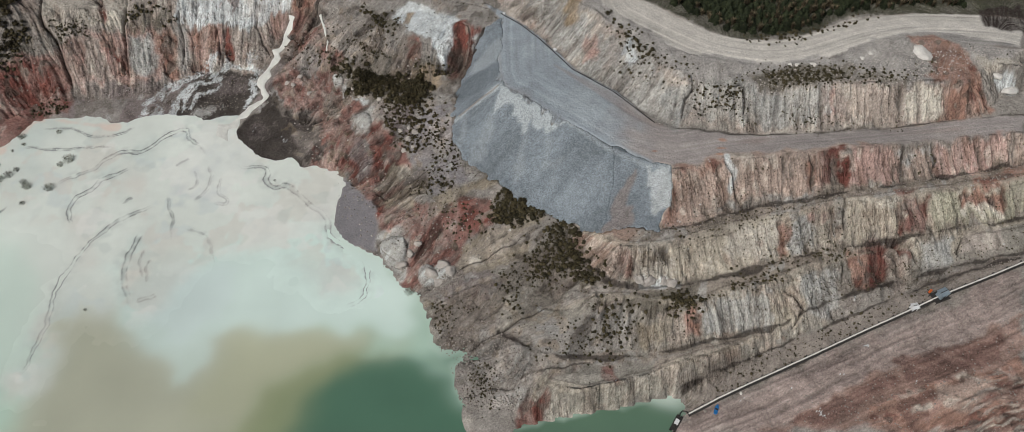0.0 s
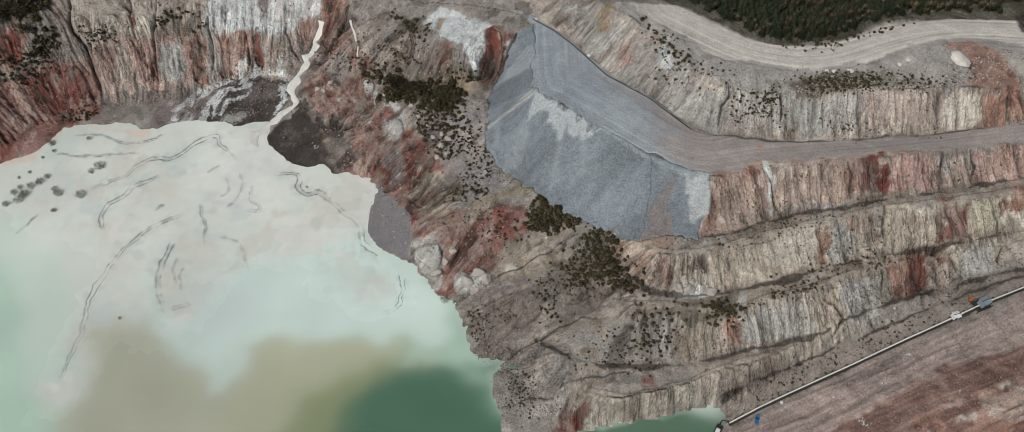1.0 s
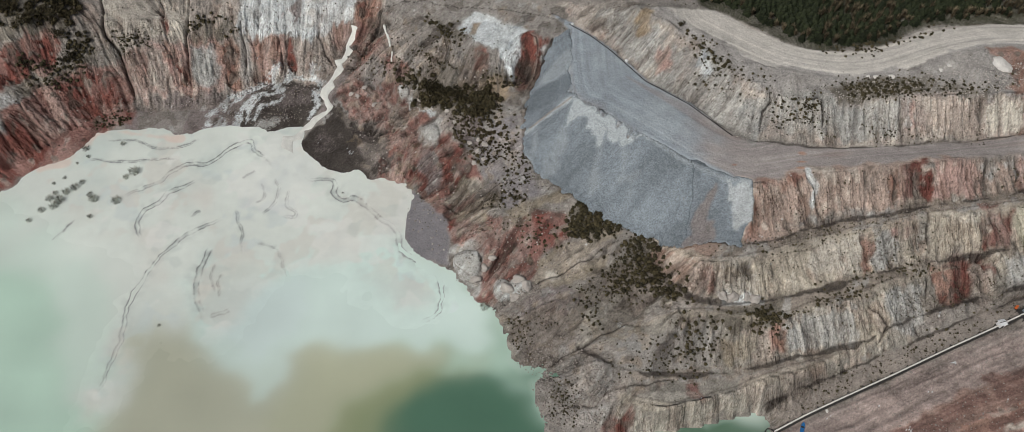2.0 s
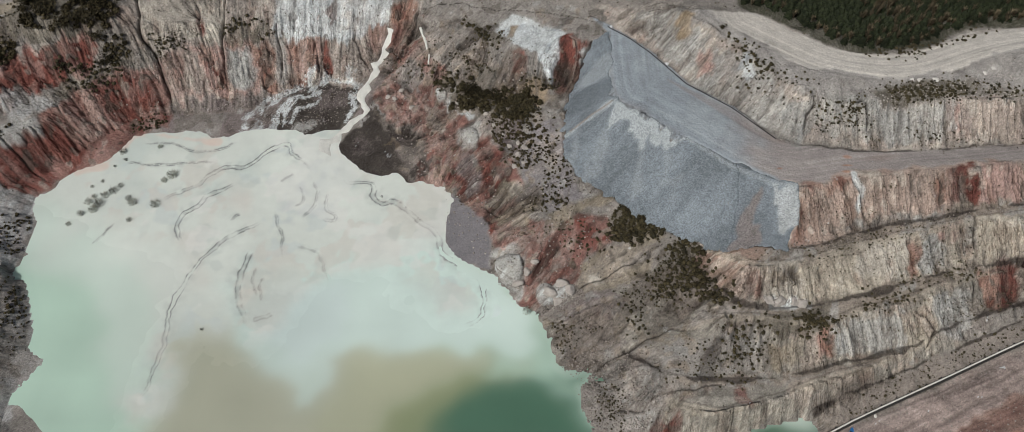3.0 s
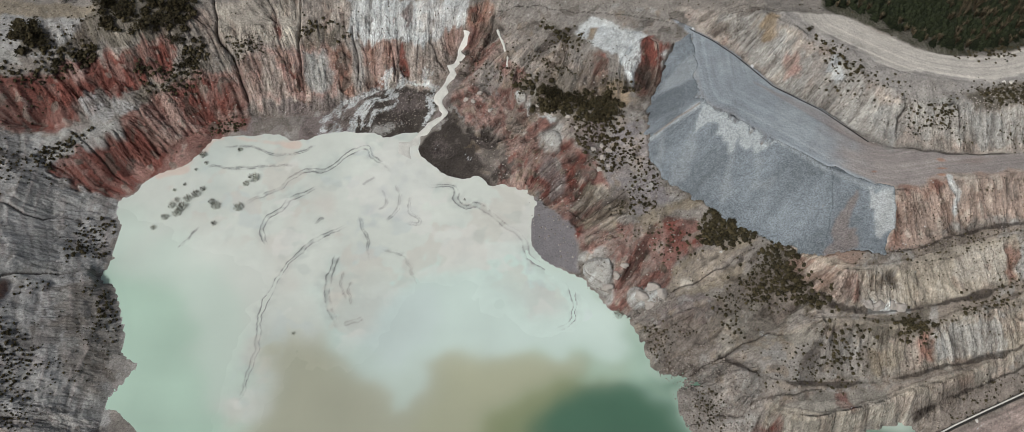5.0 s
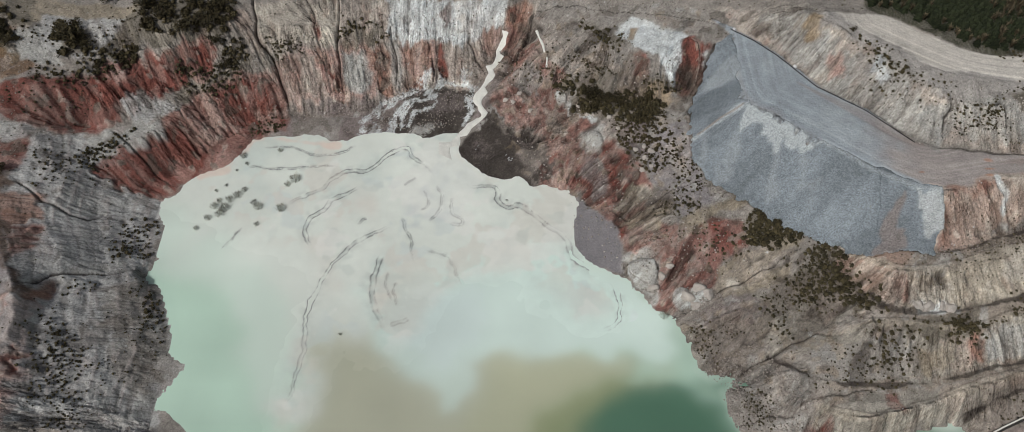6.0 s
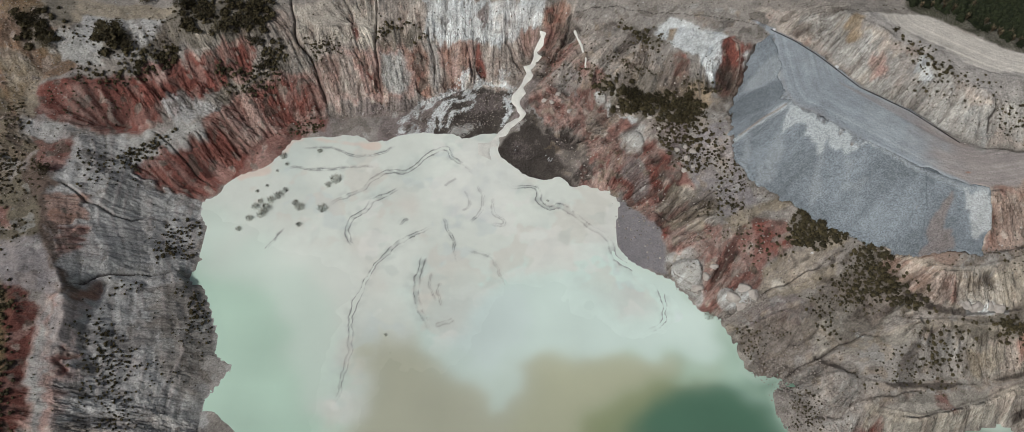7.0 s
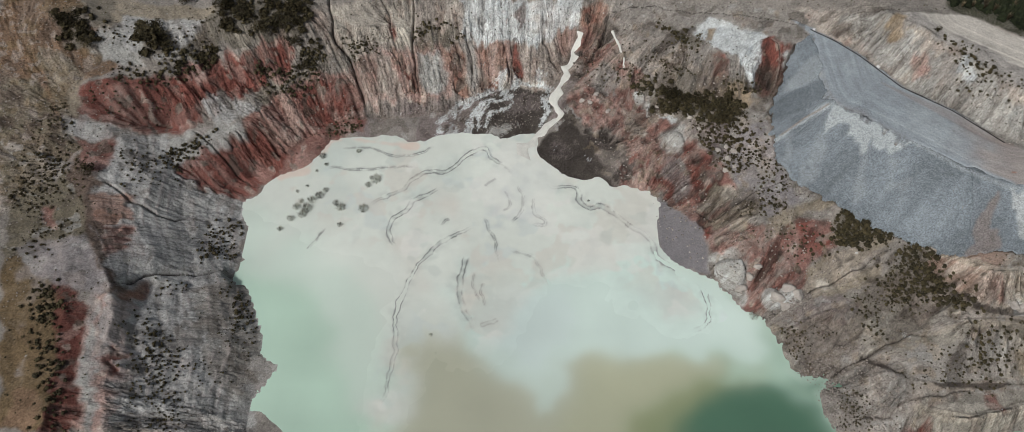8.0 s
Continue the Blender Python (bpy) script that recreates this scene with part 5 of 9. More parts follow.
# storms cut branching channels into the slopes, twice over
WEST = area([(-206, 190), (-200, 182), (-186, 172), (-172, 166), (-160, 158), (-150, 130), (-148, 84), (-205, 84)], 1.0, 6)
CUTTING = SLOPE * (1 - 0.72 * WEST)
WORN = BASE + SLOPE * (1 - 0.6 * WEST) * (0.14 * BROAD + 0.13 * MIDDLE + 0.13 * RILL) + 0.10 * speckle(1.2) + 0.06 * speckle(0.6) + 0.03 * speckle(0.3)
for cut_depth in (0.20, 0.17):
    rain = np.log(drainage(WORN))
    CHANNEL = ramp(rain, 1.4, 5.0) * CUTTING
    WORN = WORN - cut_depth * CHANNEL - 0.45 * cut_depth * grid_blur(CHANNEL, 2) - 0.5 * cut_depth * grid_blur(CHANNEL, 8)
RIDGE = SLOPE * ramp(0.35 - grid_blur(CHANNEL, 2), 0, 0.3) * ramp(1.6 - rain, 0, 1.4)

REDS, PALES, GREYS, WHITES = np.zeros((NX, NY)), np.zeros((NX, NY)), np.zeros((NX, NY)), np.zeros((NX, NY))
for name, corners in PATCHES:
    m = area(corners, 0.3 if name.startswith("road") else 0.9)
    REDS = np.where(m > 0.5, m if name in ("red", "red_mix", "red_dark", "rust") else 0, REDS)
    PALES = np.where(m > 0.5, m if name in ("face_pale", "face_cream", "face_tan", "face_grey", "cream", "pink", "tan_pink") else 0, PALES)
    GREYS = np.where(m > 0.5, m if name in ("grey_slope", "west_grey", "pink_grey", "talus", "west_mottle", "terrace") else 0, GREYS)
    WHITES = np.where(m > 0.5, m if name in ("white", "chalk", "scree", "head_white") else 0, WHITES)
    if not name.startswith("road"):
        m = grid_blur(m, 1) * np.clip(0.90 + 0.22 * RILL * CUTTING + 0.12 * FINE + 0.10 * WX, 0.2, 1) * (1 - 0.12 * yard)
    tint(m, name)

# the stockpile's dust on the terrace road, paler at the tipping edge
dust = road_2 * ramp(38 - PX + 0.25 * (PY - 150) + 4 * WX, -14, 14)
tint(dust, "dust", 1.0)
tint(dust * ramp(speckle(5) + 0.6 * speckle(1.5), 0.3, 1.6), "scree", 0.5)

tint(ramp(3 - beside(LINES["terrace_road_outer"][1:7]), 0, 1.5), "dust", 0.95)

# rain-cut faces: red and pale washes run down them
tint(CUTTING * ramp(BROAD, 0.4, 1.5), "cream", 0.22)
tint(CUTTING * ramp(-BROAD, 0.9, 2.0), "rust", 0.15)
tint(CUTTING * ramp(MIDDLE, 0.9, 1.9), "cream", 0.28)
tint(CUTTING * ramp(-MIDDLE, 1.2, 2.4), "track_brown", 0.3)
# dark spoil under the headwall, laced with white braids of slurry
LEFT_HEAP = area([(-109.4, 172.5), (-109.4, 179.8), (-105.6, 185), (-97.9, 188.4), (-89.3, 194.1), (-86.1, 193.8), (-86.3, 190.8), (-94.4, 186.4), (-99, 183.2), (-101.6, 172.6)])
DARK_HEAP = area([(-94.8, 188.2), (-86, 191.7), (-76.7, 190.8), (-74.5, 184.6), (-77.1, 182.2), (-80.8, 178.3), (-84.4, 173.8), (-88, 173.8), (-91.9, 177.4), (-96.4, 175.2), (-99.2, 173.6), (-101.6, 176.9), (-99.4, 183)])
MUD = area([(-82.6, 166.4), (-76.3, 174), (-72.2, 178.2), (-68.8, 183), (-66.1, 178), (-65.3, 172), (-58.4, 171.5), (-53, 167.3), (-52, 160), (-57.8, 153), (-61.8, 154), (-69.4, 154), (-76, 158), (-84, 164)])
flecks = 0.8 * speckle(0.3) + speckle(0.9)
tint(LEFT_HEAP, "talus", 0.9)
tint(LEFT_HEAP * ramp(speckle(1.4) + 0.5 * flecks + 0.5 * RILL, 0.0, 0.8), "soil_and_shade", 0.85)
tint(np.clip(DARK_HEAP + MUD, 0, 1), "dark_spoil", 0.95)
tint(np.clip(DARK_HEAP + MUD, 0, 1) * ramp(flecks + speckle(2.4), 1.0, 2.2), "talus", 0.5)
tint(np.clip(DARK_HEAP + MUD, 0, 1) * ramp(flecks - speckle(2.4), 1.0, 2.2), "soil_and_shade", 0.8)
BRAIDS = []


def braid_line(*points):
    BRAIDS.append(points)


braid_line((-89.4, 195.6), (-90.5, 191.7), (-94.9, 189.5), (-99.8, 188), (-104.6, 185.2), (-108.4, 182.2), (-109.6, 177.4), (-109.9, 172.9))
braid_line((-86.2, 196.1), (-86.4, 191.8), (-89.8, 188.6), (-94.6, 186.3), (-97.5, 184.2), (-100.1, 180.8), (-101.6, 176.3), (-101.7, 173.6))
braid_line((-79, 196.3), (-78.6, 192.4), (-76.1, 190), (-77.5, 186.3), (-76.2, 182.6))
braid_line((-96, 185.5), (-99.4, 183), (-100, 178.3), (-100.7, 174.6))
braid_line((-104.5, 184.3), (-105.2, 181), (-106.5, 176.2), (-106.9, 173))
braid_line((-86.5, 186.2), (-89.3, 184), (-94, 181.9), (-95.6, 178.2))
braid_line((-90.4, 191.1), (-95.9, 188.6), (-99.7, 186.5), (-103.1, 183.3), (-104.8, 178.6), (-104.9, 173.6))
braid_line((-86.5, 193.2), (-81.9, 192.5), (-77.8, 192.1))
braid_line((-85, 191.6), (-87.7, 188.1), (-91.6, 186.3))
braid_line((-93.6, 185.9), (-97.1, 181.4), (-98.2, 176.1))
braid_line((-75.2, 183.7), (-77.5, 181.8), (-78.9, 178.7))
for k, braid in enumerate(BRAIDS):
    d = beside(braid, 0.45, 3.0)
    tint(ramp((0.72 if k < 3 else 0.45) * (1.0 + 0.7 * flecks) - d, -0.2, 0.2), "chalk", 0.9)
tint(ramp(1 - np.hypot((PX + 90) / 4, (PY - 176) / 2.2) + 0.3 * flecks, 0, 0.4), "grey_white", 0.8)

mottle, grit = speckle(2.4) + 0.7 * speckle(0.9), speckle(1.0) + 0.8 * speckle(0.5)
tint(REDS * ramp(0.6 * MIDDLE + 0.6 * mottle + 0.25 * grit, 0.7, 1.05), "pink", 0.35)
tint(REDS * ramp(0.7 * RILL + 0.6 * grit, 1.2, 1.6), "cream", 0.4)
tint(REDS * ramp(-0.5 * MIDDLE - 0.7 * mottle + 0.25 * grit, 1.0, 1.4), "red_dark", 0.6)
tint(REDS * ramp(grit - 0.5 * mottle, 1.4, 1.9), "dirt_and_shade", 0.65)
tint(PALES * ramp(0.8 * RILL + 0.4 * grit, 1.0, 1.35), "white_warm", 0.4)
tint(PALES * ramp(0.6 * BROAD + 0.6 * mottle + 0.2 * grit, 1.0, 1.4), "face_tan", 0.35)
tint(PALES * ramp(-0.7 * MIDDLE - 0.5 * mottle, 1.1, 2.0), "rust", 0.25)
tint(PALES * ramp(-0.8 * RILL + 0.4 * grit, 1.4, 1.8), "dirt_and_shade", 0.5)
tint(GREYS * ramp(mottle + 0.4 * RILL + 0.3 * grit, 1.0, 1.5), "grey_white", 0.55)
tint(GREYS * ramp(-mottle + 0.4 * grit, 1.2, 1.6), "dirt_and_shade", 0.5)
SCREE_FAN = area([(-45.8, 150.7), (-35.1, 140), (-33.9, 132.5), (-33.4, 126.3), (-40.9, 128.3), (-45.4, 132.9), (-46.5, 142)], 0.4, 2)
slumps = (1 - SCREE_FAN) * area([(-70, 205), (-8, 205), (-12, 165), (-14, 146), (8, 130), (40, 118), (30, 95), (0, 80), (-30, 115), (-45, 135), (-68, 172)], 2, 4) * (1 - WHITES)
tint(slumps * ramp(mottle + 0.5 * grit, 0.9, 1.4), "dirt_and_shade", 0.3)
tint(slumps * ramp(-mottle + 0.6 * grit + 0.4 * RILL, 1.2, 1.7), "face_pale", 0.3)
tint(slumps * ramp(grit + 0.5 * MIDDLE, 1.5, 1.9), "ochre", 0.3)
# rib valleys tinted dark and crests pale, standing in for shade between ribs
tint(slumps * ramp(-BROAD - 0.3 * mottle, 0.7, 1.3), "dirt_and_shade", 0.6)
tint(slumps * ramp(-MIDDLE + 0.3 * grit, 1.2, 1.7), "soil_and_shade", 0.5)
tint(slumps * ramp(BROAD + 0.4 * MIDDLE, 0.9, 1.5), "face_pale", 0.3)
tint(WHITES * ramp(0.5 * mottle + 0.8, 0, 0.6), "chalk", 0.6)
heads_top = area([(-102.6, 215.1), (-98.1, 215.3), (-98.2, 210.8), (-96.5, 207.6), (-92.8, 209.4), (-89.1, 208), (-87.3, 214.1), (-84.9, 215.2), (-68.3, 214.6), (-68.5, 218.9), (-102.9, 219.3), (-66, 222), (-105, 222)], 1.2) + area([(-103.3, 207.2), (-98.9, 208.2), (-92.7, 207.5), (-78.5, 208.6), (-73.1, 209.3), (-72.7, 205.9), (-78.3, 204.5), (-86.5, 204.9), (-92.6, 204.6), (-100.7, 203.9)], 1.0)
heads_top = np.clip(heads_top, 0, 1)
tint(heads_top * ramp(0.8 * BROAD + mottle, -0.9, -0.2), "chalk", 0.97)
tint(heads_top * ramp(-0.6 * RILL - 0.5 * grit, 1.2, 1.8), "dark_spoil", 0.7)

tint(far_plain * ramp(mottle + 0.5 * BROAD, 0.4, 1.6), "olive", 0.6)
tint(far_plain * ramp(-mottle + 0.6 * MIDDLE, 0.6, 1.6), "track_brown", 0.5)
tint(far_plain * ramp(grit + 0.7 * RILL, 1.2, 2.0), "face_pale", 0.5)

def softened(points, times=2):
    """A line with its corners cut round."""
    p = [np.array(q[:2], float) for q in points]
    for _ in range(times):
        p = [p[0]] + [a * f + b * (1 - f) for a, b in zip(p[:-1], p[1:]) for f in (0.75, 0.25)] + [p[-1]]
    return [tuple(q) for q in p]


# wheel tracks along both roads
for lane, mask, seed in (("haul_road_outer", road_1, 3), ("terrace_road_outer", road_2, 4)):
    d, along = to_line(PX, PY, softened(LINES[lane]))
    run = along * 140
    near_tip = ramp(30 - PX, 0, 22) if seed == 4 else 0.0
    lines_across = (1 - 0.65 * near_tip) * banded(run + 3 * WX, d + 0.15 * WX, 26, 0.7, seed) + 0.7 * banded(run, d + 0.1 * WY, 40, 0.35, seed + 9)
    TINTED *= (1 + mask * (0.10 if seed == 3 else 0.06) * lines_across)[..., None].clip(0.6, 1.3)
    tint(mask * ramp(banded(run, d, 14, 3.0, seed + 20), 0.8, 2.2), "tan_pink", 0.35)
    tint(ramp(0.8 - d, 0, 0.8) * (mask > 0.02), "track_brown", 0.35 if seed == 3 else 0.15)

# the yard beside the belt: graded in long passes
turn = math.atan2(33.5, 85.5)
yu, yv = PX * math.cos(turn) + PY * math.sin(turn), -PX * math.sin(turn) + PY * math.cos(turn)
passes = banded(yu + 2 * WX, yv + 0.5 * WX, 18, 1.1, 31) + 0.8 * banded(yu, yv + 0.3 * WY, 9, 0.45, 32)
TINTED *= (1 + yard * 0.10 * passes)[..., None].clip(0.6, 1.4)
far_yard = yard * ramp(35.5 - yv + 2 * WX, 0, 3)
tint(far_yard * ramp(banded(yu + 2 * WX, yv + 0.6 * WY, 12, 1.4, 33), 0.5, 1.1), "yard_dark", 0.7)
tint(far_yard * ramp(banded(yu + yv * 0.6 + WX, yv + 0.5 * WY, 5, 0.9, 34), 0.8, 1.5), "face_pale", 0.7)
tint(far_yard * ramp(banded(yu + yv * 0.3 + WX, yv + 0.5 * WY, 7, 1.3, 35), 0.9, 1.6), "red_mix", 0.7)

tint(far_yard * ramp(banded(yu - 0.5 * yv + WX, yv + 0.7 * WY, 6, 0.5, 37), 1.0, 1.4), "soil_and_shade", 0.6)
tint(far_yard * ramp(banded(yu - 0.3 * yv + WX, yv + 0.7 * WY, 8, 0.45, 38), 1.1, 1.5), "cream", 0.7)
# rusty mud dragged across the terrace road
for ox, oy, ow, oh in ((58.3, 145.4, 1.9, 1.3), (57.5, 142.2, 2.0, 0.5), (56.9, 140.0, 1.7, 0.6), (40, 141, 1.4, 0.6)):
    tint(ramp(1 - np.hypot((PX - ox) / ow, (PY - oy) / oh) + 0.15 * WX, 0, 0.6), "orange", 0.6)

# dirt gathers along the foot of each bench, and a worn lip runs along each crest
FLAT = ramp(0.42 - STEEP, 0, 0.12)
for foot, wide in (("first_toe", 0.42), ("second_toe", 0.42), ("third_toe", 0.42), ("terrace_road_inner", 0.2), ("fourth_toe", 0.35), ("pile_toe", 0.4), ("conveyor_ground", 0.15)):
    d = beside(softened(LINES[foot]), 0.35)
    tint(ramp(2.2 * wide * (1.0 + 0.9 * speckle(3)) - d, -0.1, 0.8), "dirt_and_shade", 0.4)
    # the narrow dark line paints in the shade of the crack at the foot
    tint(ramp(wide * (1.0 + 0.6 * speckle(3) + 0.3 * speckle(0.6)) - d, -0.05, 0.2), "soil_and_shade", 0.75)
for lip in ("second_crest", "third_crest", "fourth_crest"):
    d = beside(softened(LINES[lip]), 0.25)
    tint(ramp(0.8 * (1 + 0.5 * speckle(4)) - d, 0, 0.5), "face_cream", 0.55)
    tint(FLAT * ramp(0.3 - np.abs(d - 1.25), 0, 0.2), "dirt_and_shade", 0.55)

# channels that storms have cut
GULLY = np.zeros((NX, NY))
CUT = np.zeros((NX, NY))


def gully(wide, deep, *points):
    global GULLY, CUT
    c = np.array(points)
    lo, hi = c.min(0) - 6, c.max(0) + 6
    i, j = np.searchsorted(GX, (lo[0], hi[0])), np.searchsorted(GY, (lo[1], hi[1]))
    cut = (slice(*i), slice(*j))
    d, along = to_line(PX[cut] + 0.5 * WX[cut], PY[cut] + 0.5 * WY[cut], points)
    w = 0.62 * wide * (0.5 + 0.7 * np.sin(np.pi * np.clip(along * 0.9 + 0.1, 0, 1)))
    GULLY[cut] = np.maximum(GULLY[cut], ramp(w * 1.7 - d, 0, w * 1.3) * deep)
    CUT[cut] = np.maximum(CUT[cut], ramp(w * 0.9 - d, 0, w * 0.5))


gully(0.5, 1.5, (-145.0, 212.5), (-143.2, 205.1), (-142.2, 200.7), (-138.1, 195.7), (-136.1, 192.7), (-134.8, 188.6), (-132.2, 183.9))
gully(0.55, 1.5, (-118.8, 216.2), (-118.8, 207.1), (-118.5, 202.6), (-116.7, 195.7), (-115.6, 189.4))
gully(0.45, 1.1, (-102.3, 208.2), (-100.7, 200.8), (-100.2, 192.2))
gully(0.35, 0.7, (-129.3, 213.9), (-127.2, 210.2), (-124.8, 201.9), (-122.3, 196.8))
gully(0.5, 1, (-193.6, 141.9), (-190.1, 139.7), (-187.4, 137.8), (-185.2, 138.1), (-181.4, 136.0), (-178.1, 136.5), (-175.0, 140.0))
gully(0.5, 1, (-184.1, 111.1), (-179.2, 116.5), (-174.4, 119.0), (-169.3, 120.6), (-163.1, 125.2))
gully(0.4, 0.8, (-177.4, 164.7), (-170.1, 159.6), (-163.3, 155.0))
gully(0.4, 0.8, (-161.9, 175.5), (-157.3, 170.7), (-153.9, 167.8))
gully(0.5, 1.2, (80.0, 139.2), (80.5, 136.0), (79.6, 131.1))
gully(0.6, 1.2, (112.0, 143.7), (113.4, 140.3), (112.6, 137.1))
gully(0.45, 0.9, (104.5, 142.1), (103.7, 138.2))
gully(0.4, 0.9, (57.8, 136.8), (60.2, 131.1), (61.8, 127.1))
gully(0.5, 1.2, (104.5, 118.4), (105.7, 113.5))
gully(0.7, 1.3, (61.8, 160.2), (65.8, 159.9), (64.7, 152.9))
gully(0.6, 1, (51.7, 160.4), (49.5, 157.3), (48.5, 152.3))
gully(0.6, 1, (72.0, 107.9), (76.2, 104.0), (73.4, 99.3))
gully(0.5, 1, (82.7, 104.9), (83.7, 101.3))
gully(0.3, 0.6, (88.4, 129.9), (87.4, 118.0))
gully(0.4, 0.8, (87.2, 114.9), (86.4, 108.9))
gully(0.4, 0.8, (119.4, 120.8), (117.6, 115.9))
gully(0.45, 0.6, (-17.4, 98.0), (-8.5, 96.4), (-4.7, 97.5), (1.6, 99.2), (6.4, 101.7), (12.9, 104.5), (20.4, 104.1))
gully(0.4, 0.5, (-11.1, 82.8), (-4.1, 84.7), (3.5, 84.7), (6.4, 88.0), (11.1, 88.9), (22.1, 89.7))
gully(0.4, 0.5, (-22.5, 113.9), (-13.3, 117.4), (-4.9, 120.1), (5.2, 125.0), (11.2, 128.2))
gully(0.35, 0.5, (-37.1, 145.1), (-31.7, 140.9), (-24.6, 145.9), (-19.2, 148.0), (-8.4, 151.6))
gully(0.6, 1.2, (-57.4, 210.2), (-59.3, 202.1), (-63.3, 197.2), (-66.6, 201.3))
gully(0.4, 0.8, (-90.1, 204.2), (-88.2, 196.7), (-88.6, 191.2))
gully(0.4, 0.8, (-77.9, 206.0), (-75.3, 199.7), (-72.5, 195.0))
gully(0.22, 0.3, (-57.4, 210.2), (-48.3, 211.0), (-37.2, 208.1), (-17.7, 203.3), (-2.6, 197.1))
# shade inside the cuts, put in as a dark tint
tint(CUT, "soil_and_shade", 0.85)

# channels darkened and ridges lightened in the colour, as their relief would shade
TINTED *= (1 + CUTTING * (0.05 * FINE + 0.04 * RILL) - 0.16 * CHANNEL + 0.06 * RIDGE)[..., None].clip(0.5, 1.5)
TINTED *= (1 + (1 - 0.7 * SMOOTH) * (0.06 * speckle(4) + 0.08 * speckle(1.2) + 0.13 * speckle(0.3)))[..., None].clip(0.5, 1.5)
TINTED = TINTED.clip(0.01, 0.82)

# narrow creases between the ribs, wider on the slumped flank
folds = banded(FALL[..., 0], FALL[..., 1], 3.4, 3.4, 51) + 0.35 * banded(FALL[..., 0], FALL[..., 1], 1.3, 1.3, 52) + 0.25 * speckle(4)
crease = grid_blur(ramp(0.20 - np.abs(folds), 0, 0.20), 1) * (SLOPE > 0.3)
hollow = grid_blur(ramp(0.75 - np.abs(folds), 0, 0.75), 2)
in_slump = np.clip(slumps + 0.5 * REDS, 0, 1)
# the creases' shade is painted in dark, and the ribs between them pale
tint(in_slump * crease, "soil_and_shade", 0.75)
tint(CUTTING * (1 - in_slump) * crease * ramp(speckle(9), 0.0, 1.0), "soil_and_shade", 0.6)
tint(in_slump * SLOPE * ramp(np.abs(folds), 0.9, 1.5), "face_pale", 0.35)
ledges = banded(BASE + 0.25 * speckle(7), PY, 0.55, 22, 61) + 0.7 * banded(BASE + 0.15 * speckle(3), PY, 0.22, 9, 62) + 0.5 * speckle(1.2)
tint(WEST * (1 - REDS) * ramp(ledges, 0.8, 2.0), "west_pale", 0.5)
tint(WEST * (1 - REDS) * ramp(-ledges, 1.0, 2.2), "dirt_and_shade", 0.35)
tint(SCREE_FAN, "scree_dark", 0.9)
DOME = np.zeros((NX, NY))
for ox, oy, ra, rb, tall in ((-28.8, 125.5, 3.4, 4.6, 2.2), (-18.8, 117.7, 2.2, 3, 1.6), (-15.1, 117.8, 1.8, 2.8, 1.4), (-39.9, 167, 2.6, 3.4, 1.2), (-50, 182, 1.8, 2.4, 1)):
    u, v = (PX - ox + 0.5 * WX) * 0.8 + (PY - oy + 0.5 * WY) * 0.6, (PY - oy) * 0.8 - (PX - ox) * 0.6
    swell = np.sqrt(np.clip(1 - (u / ra) ** 2 - (v / rb) ** 2, 0, 1))
    DOME = np.maximum(DOME, tall * swell)
tint(ramp(DOME, 0.2, 0.7), "grey_white", 0.9)
tint(ramp(DOME, 0.2, 0.7) * ramp(RILL + 0.5 * grit, 0.8, 1.4), "chalk", 0.5)
tint(ramp(DOME, 0.05, 0.2) * ramp(0.5 - DOME, 0, 0.25), "dirt_and_shade", 0.6)

# broken, creased ground where the slopes have slumped
crags = -0.55 * np.abs(speckle(5)) - 0.45 * np.abs(speckle(2.4)) - 0.26 * np.abs(speckle(1.2)) - 0.14 * np.abs(speckle(0.6)) - 0.35 * np.abs(MIDDLE) + 0.7
slumped = (1 - SCREE_FAN) * np.clip(area([(-70, 205), (-8, 205), (-12, 165), (-14, 146), (8, 130), (40, 118), (30, 95), (0, 80), (-30, 115), (-45, 135), (-68, 172)], 2, 4) + 0.7 * REDS, 0, 1)
LAND = WORN + SLOPE * 0.15 * (1 - 0.5 * WEST) * FINE + (0.15 + 0.4 * slumped) * SLOPE * (crags + 0.5) + (1 - SMOOTH) * 0.12 * speckle(3) - GULLY
LAND -= SLOPE * (0.30 * CUTTING + 0.9 * slumped) * (0.7 * hollow + 0.5 * crease)
LAND += slumped * SLOPE * (0.32 * BROAD + 0.20 * MIDDLE + 0.12 * RILL)
LAND += WEST * SLOPE * 0.06 * ledges
LAND += SCREE_FAN * 0.7 * (BASE - LAND)
LAND += ramp(DOME, 0, 0.5) * 0.6 * (BASE - LAND) + DOME
LAND += SMOOTH * (BASE - LAND)
LAND += yard * (0.10 * passes + far_yard * (0.5 * banded(yu + WX, yv + WY, 8, 1.6, 36) + 0.3 * banded(yu - 0.4 * yv, yv, 5, 0.7, 39)))
LAND = BASE + (0.12 + 0.88 * ramp(BASE, -0.2, 2.5)) * (LAND - BASE)

# the slurry stream runs in a worn bed
STREAM = [(-66.5, 207), (-67.7, 203.9), (-68.2, 203.3), (-69.6, 198.5), (-71.8, 193), (-73.6, 188.6), (-74.7, 186.4), (-73.5, 182.9), (-72.7, 180.2), (-76.6, 177.9), (-79.4, 175.5), (-82, 170.9), (-84.6, 166.1)]
STREAM_BED = grid_blur(BASE, 5)
stream_d = beside(STREAM)
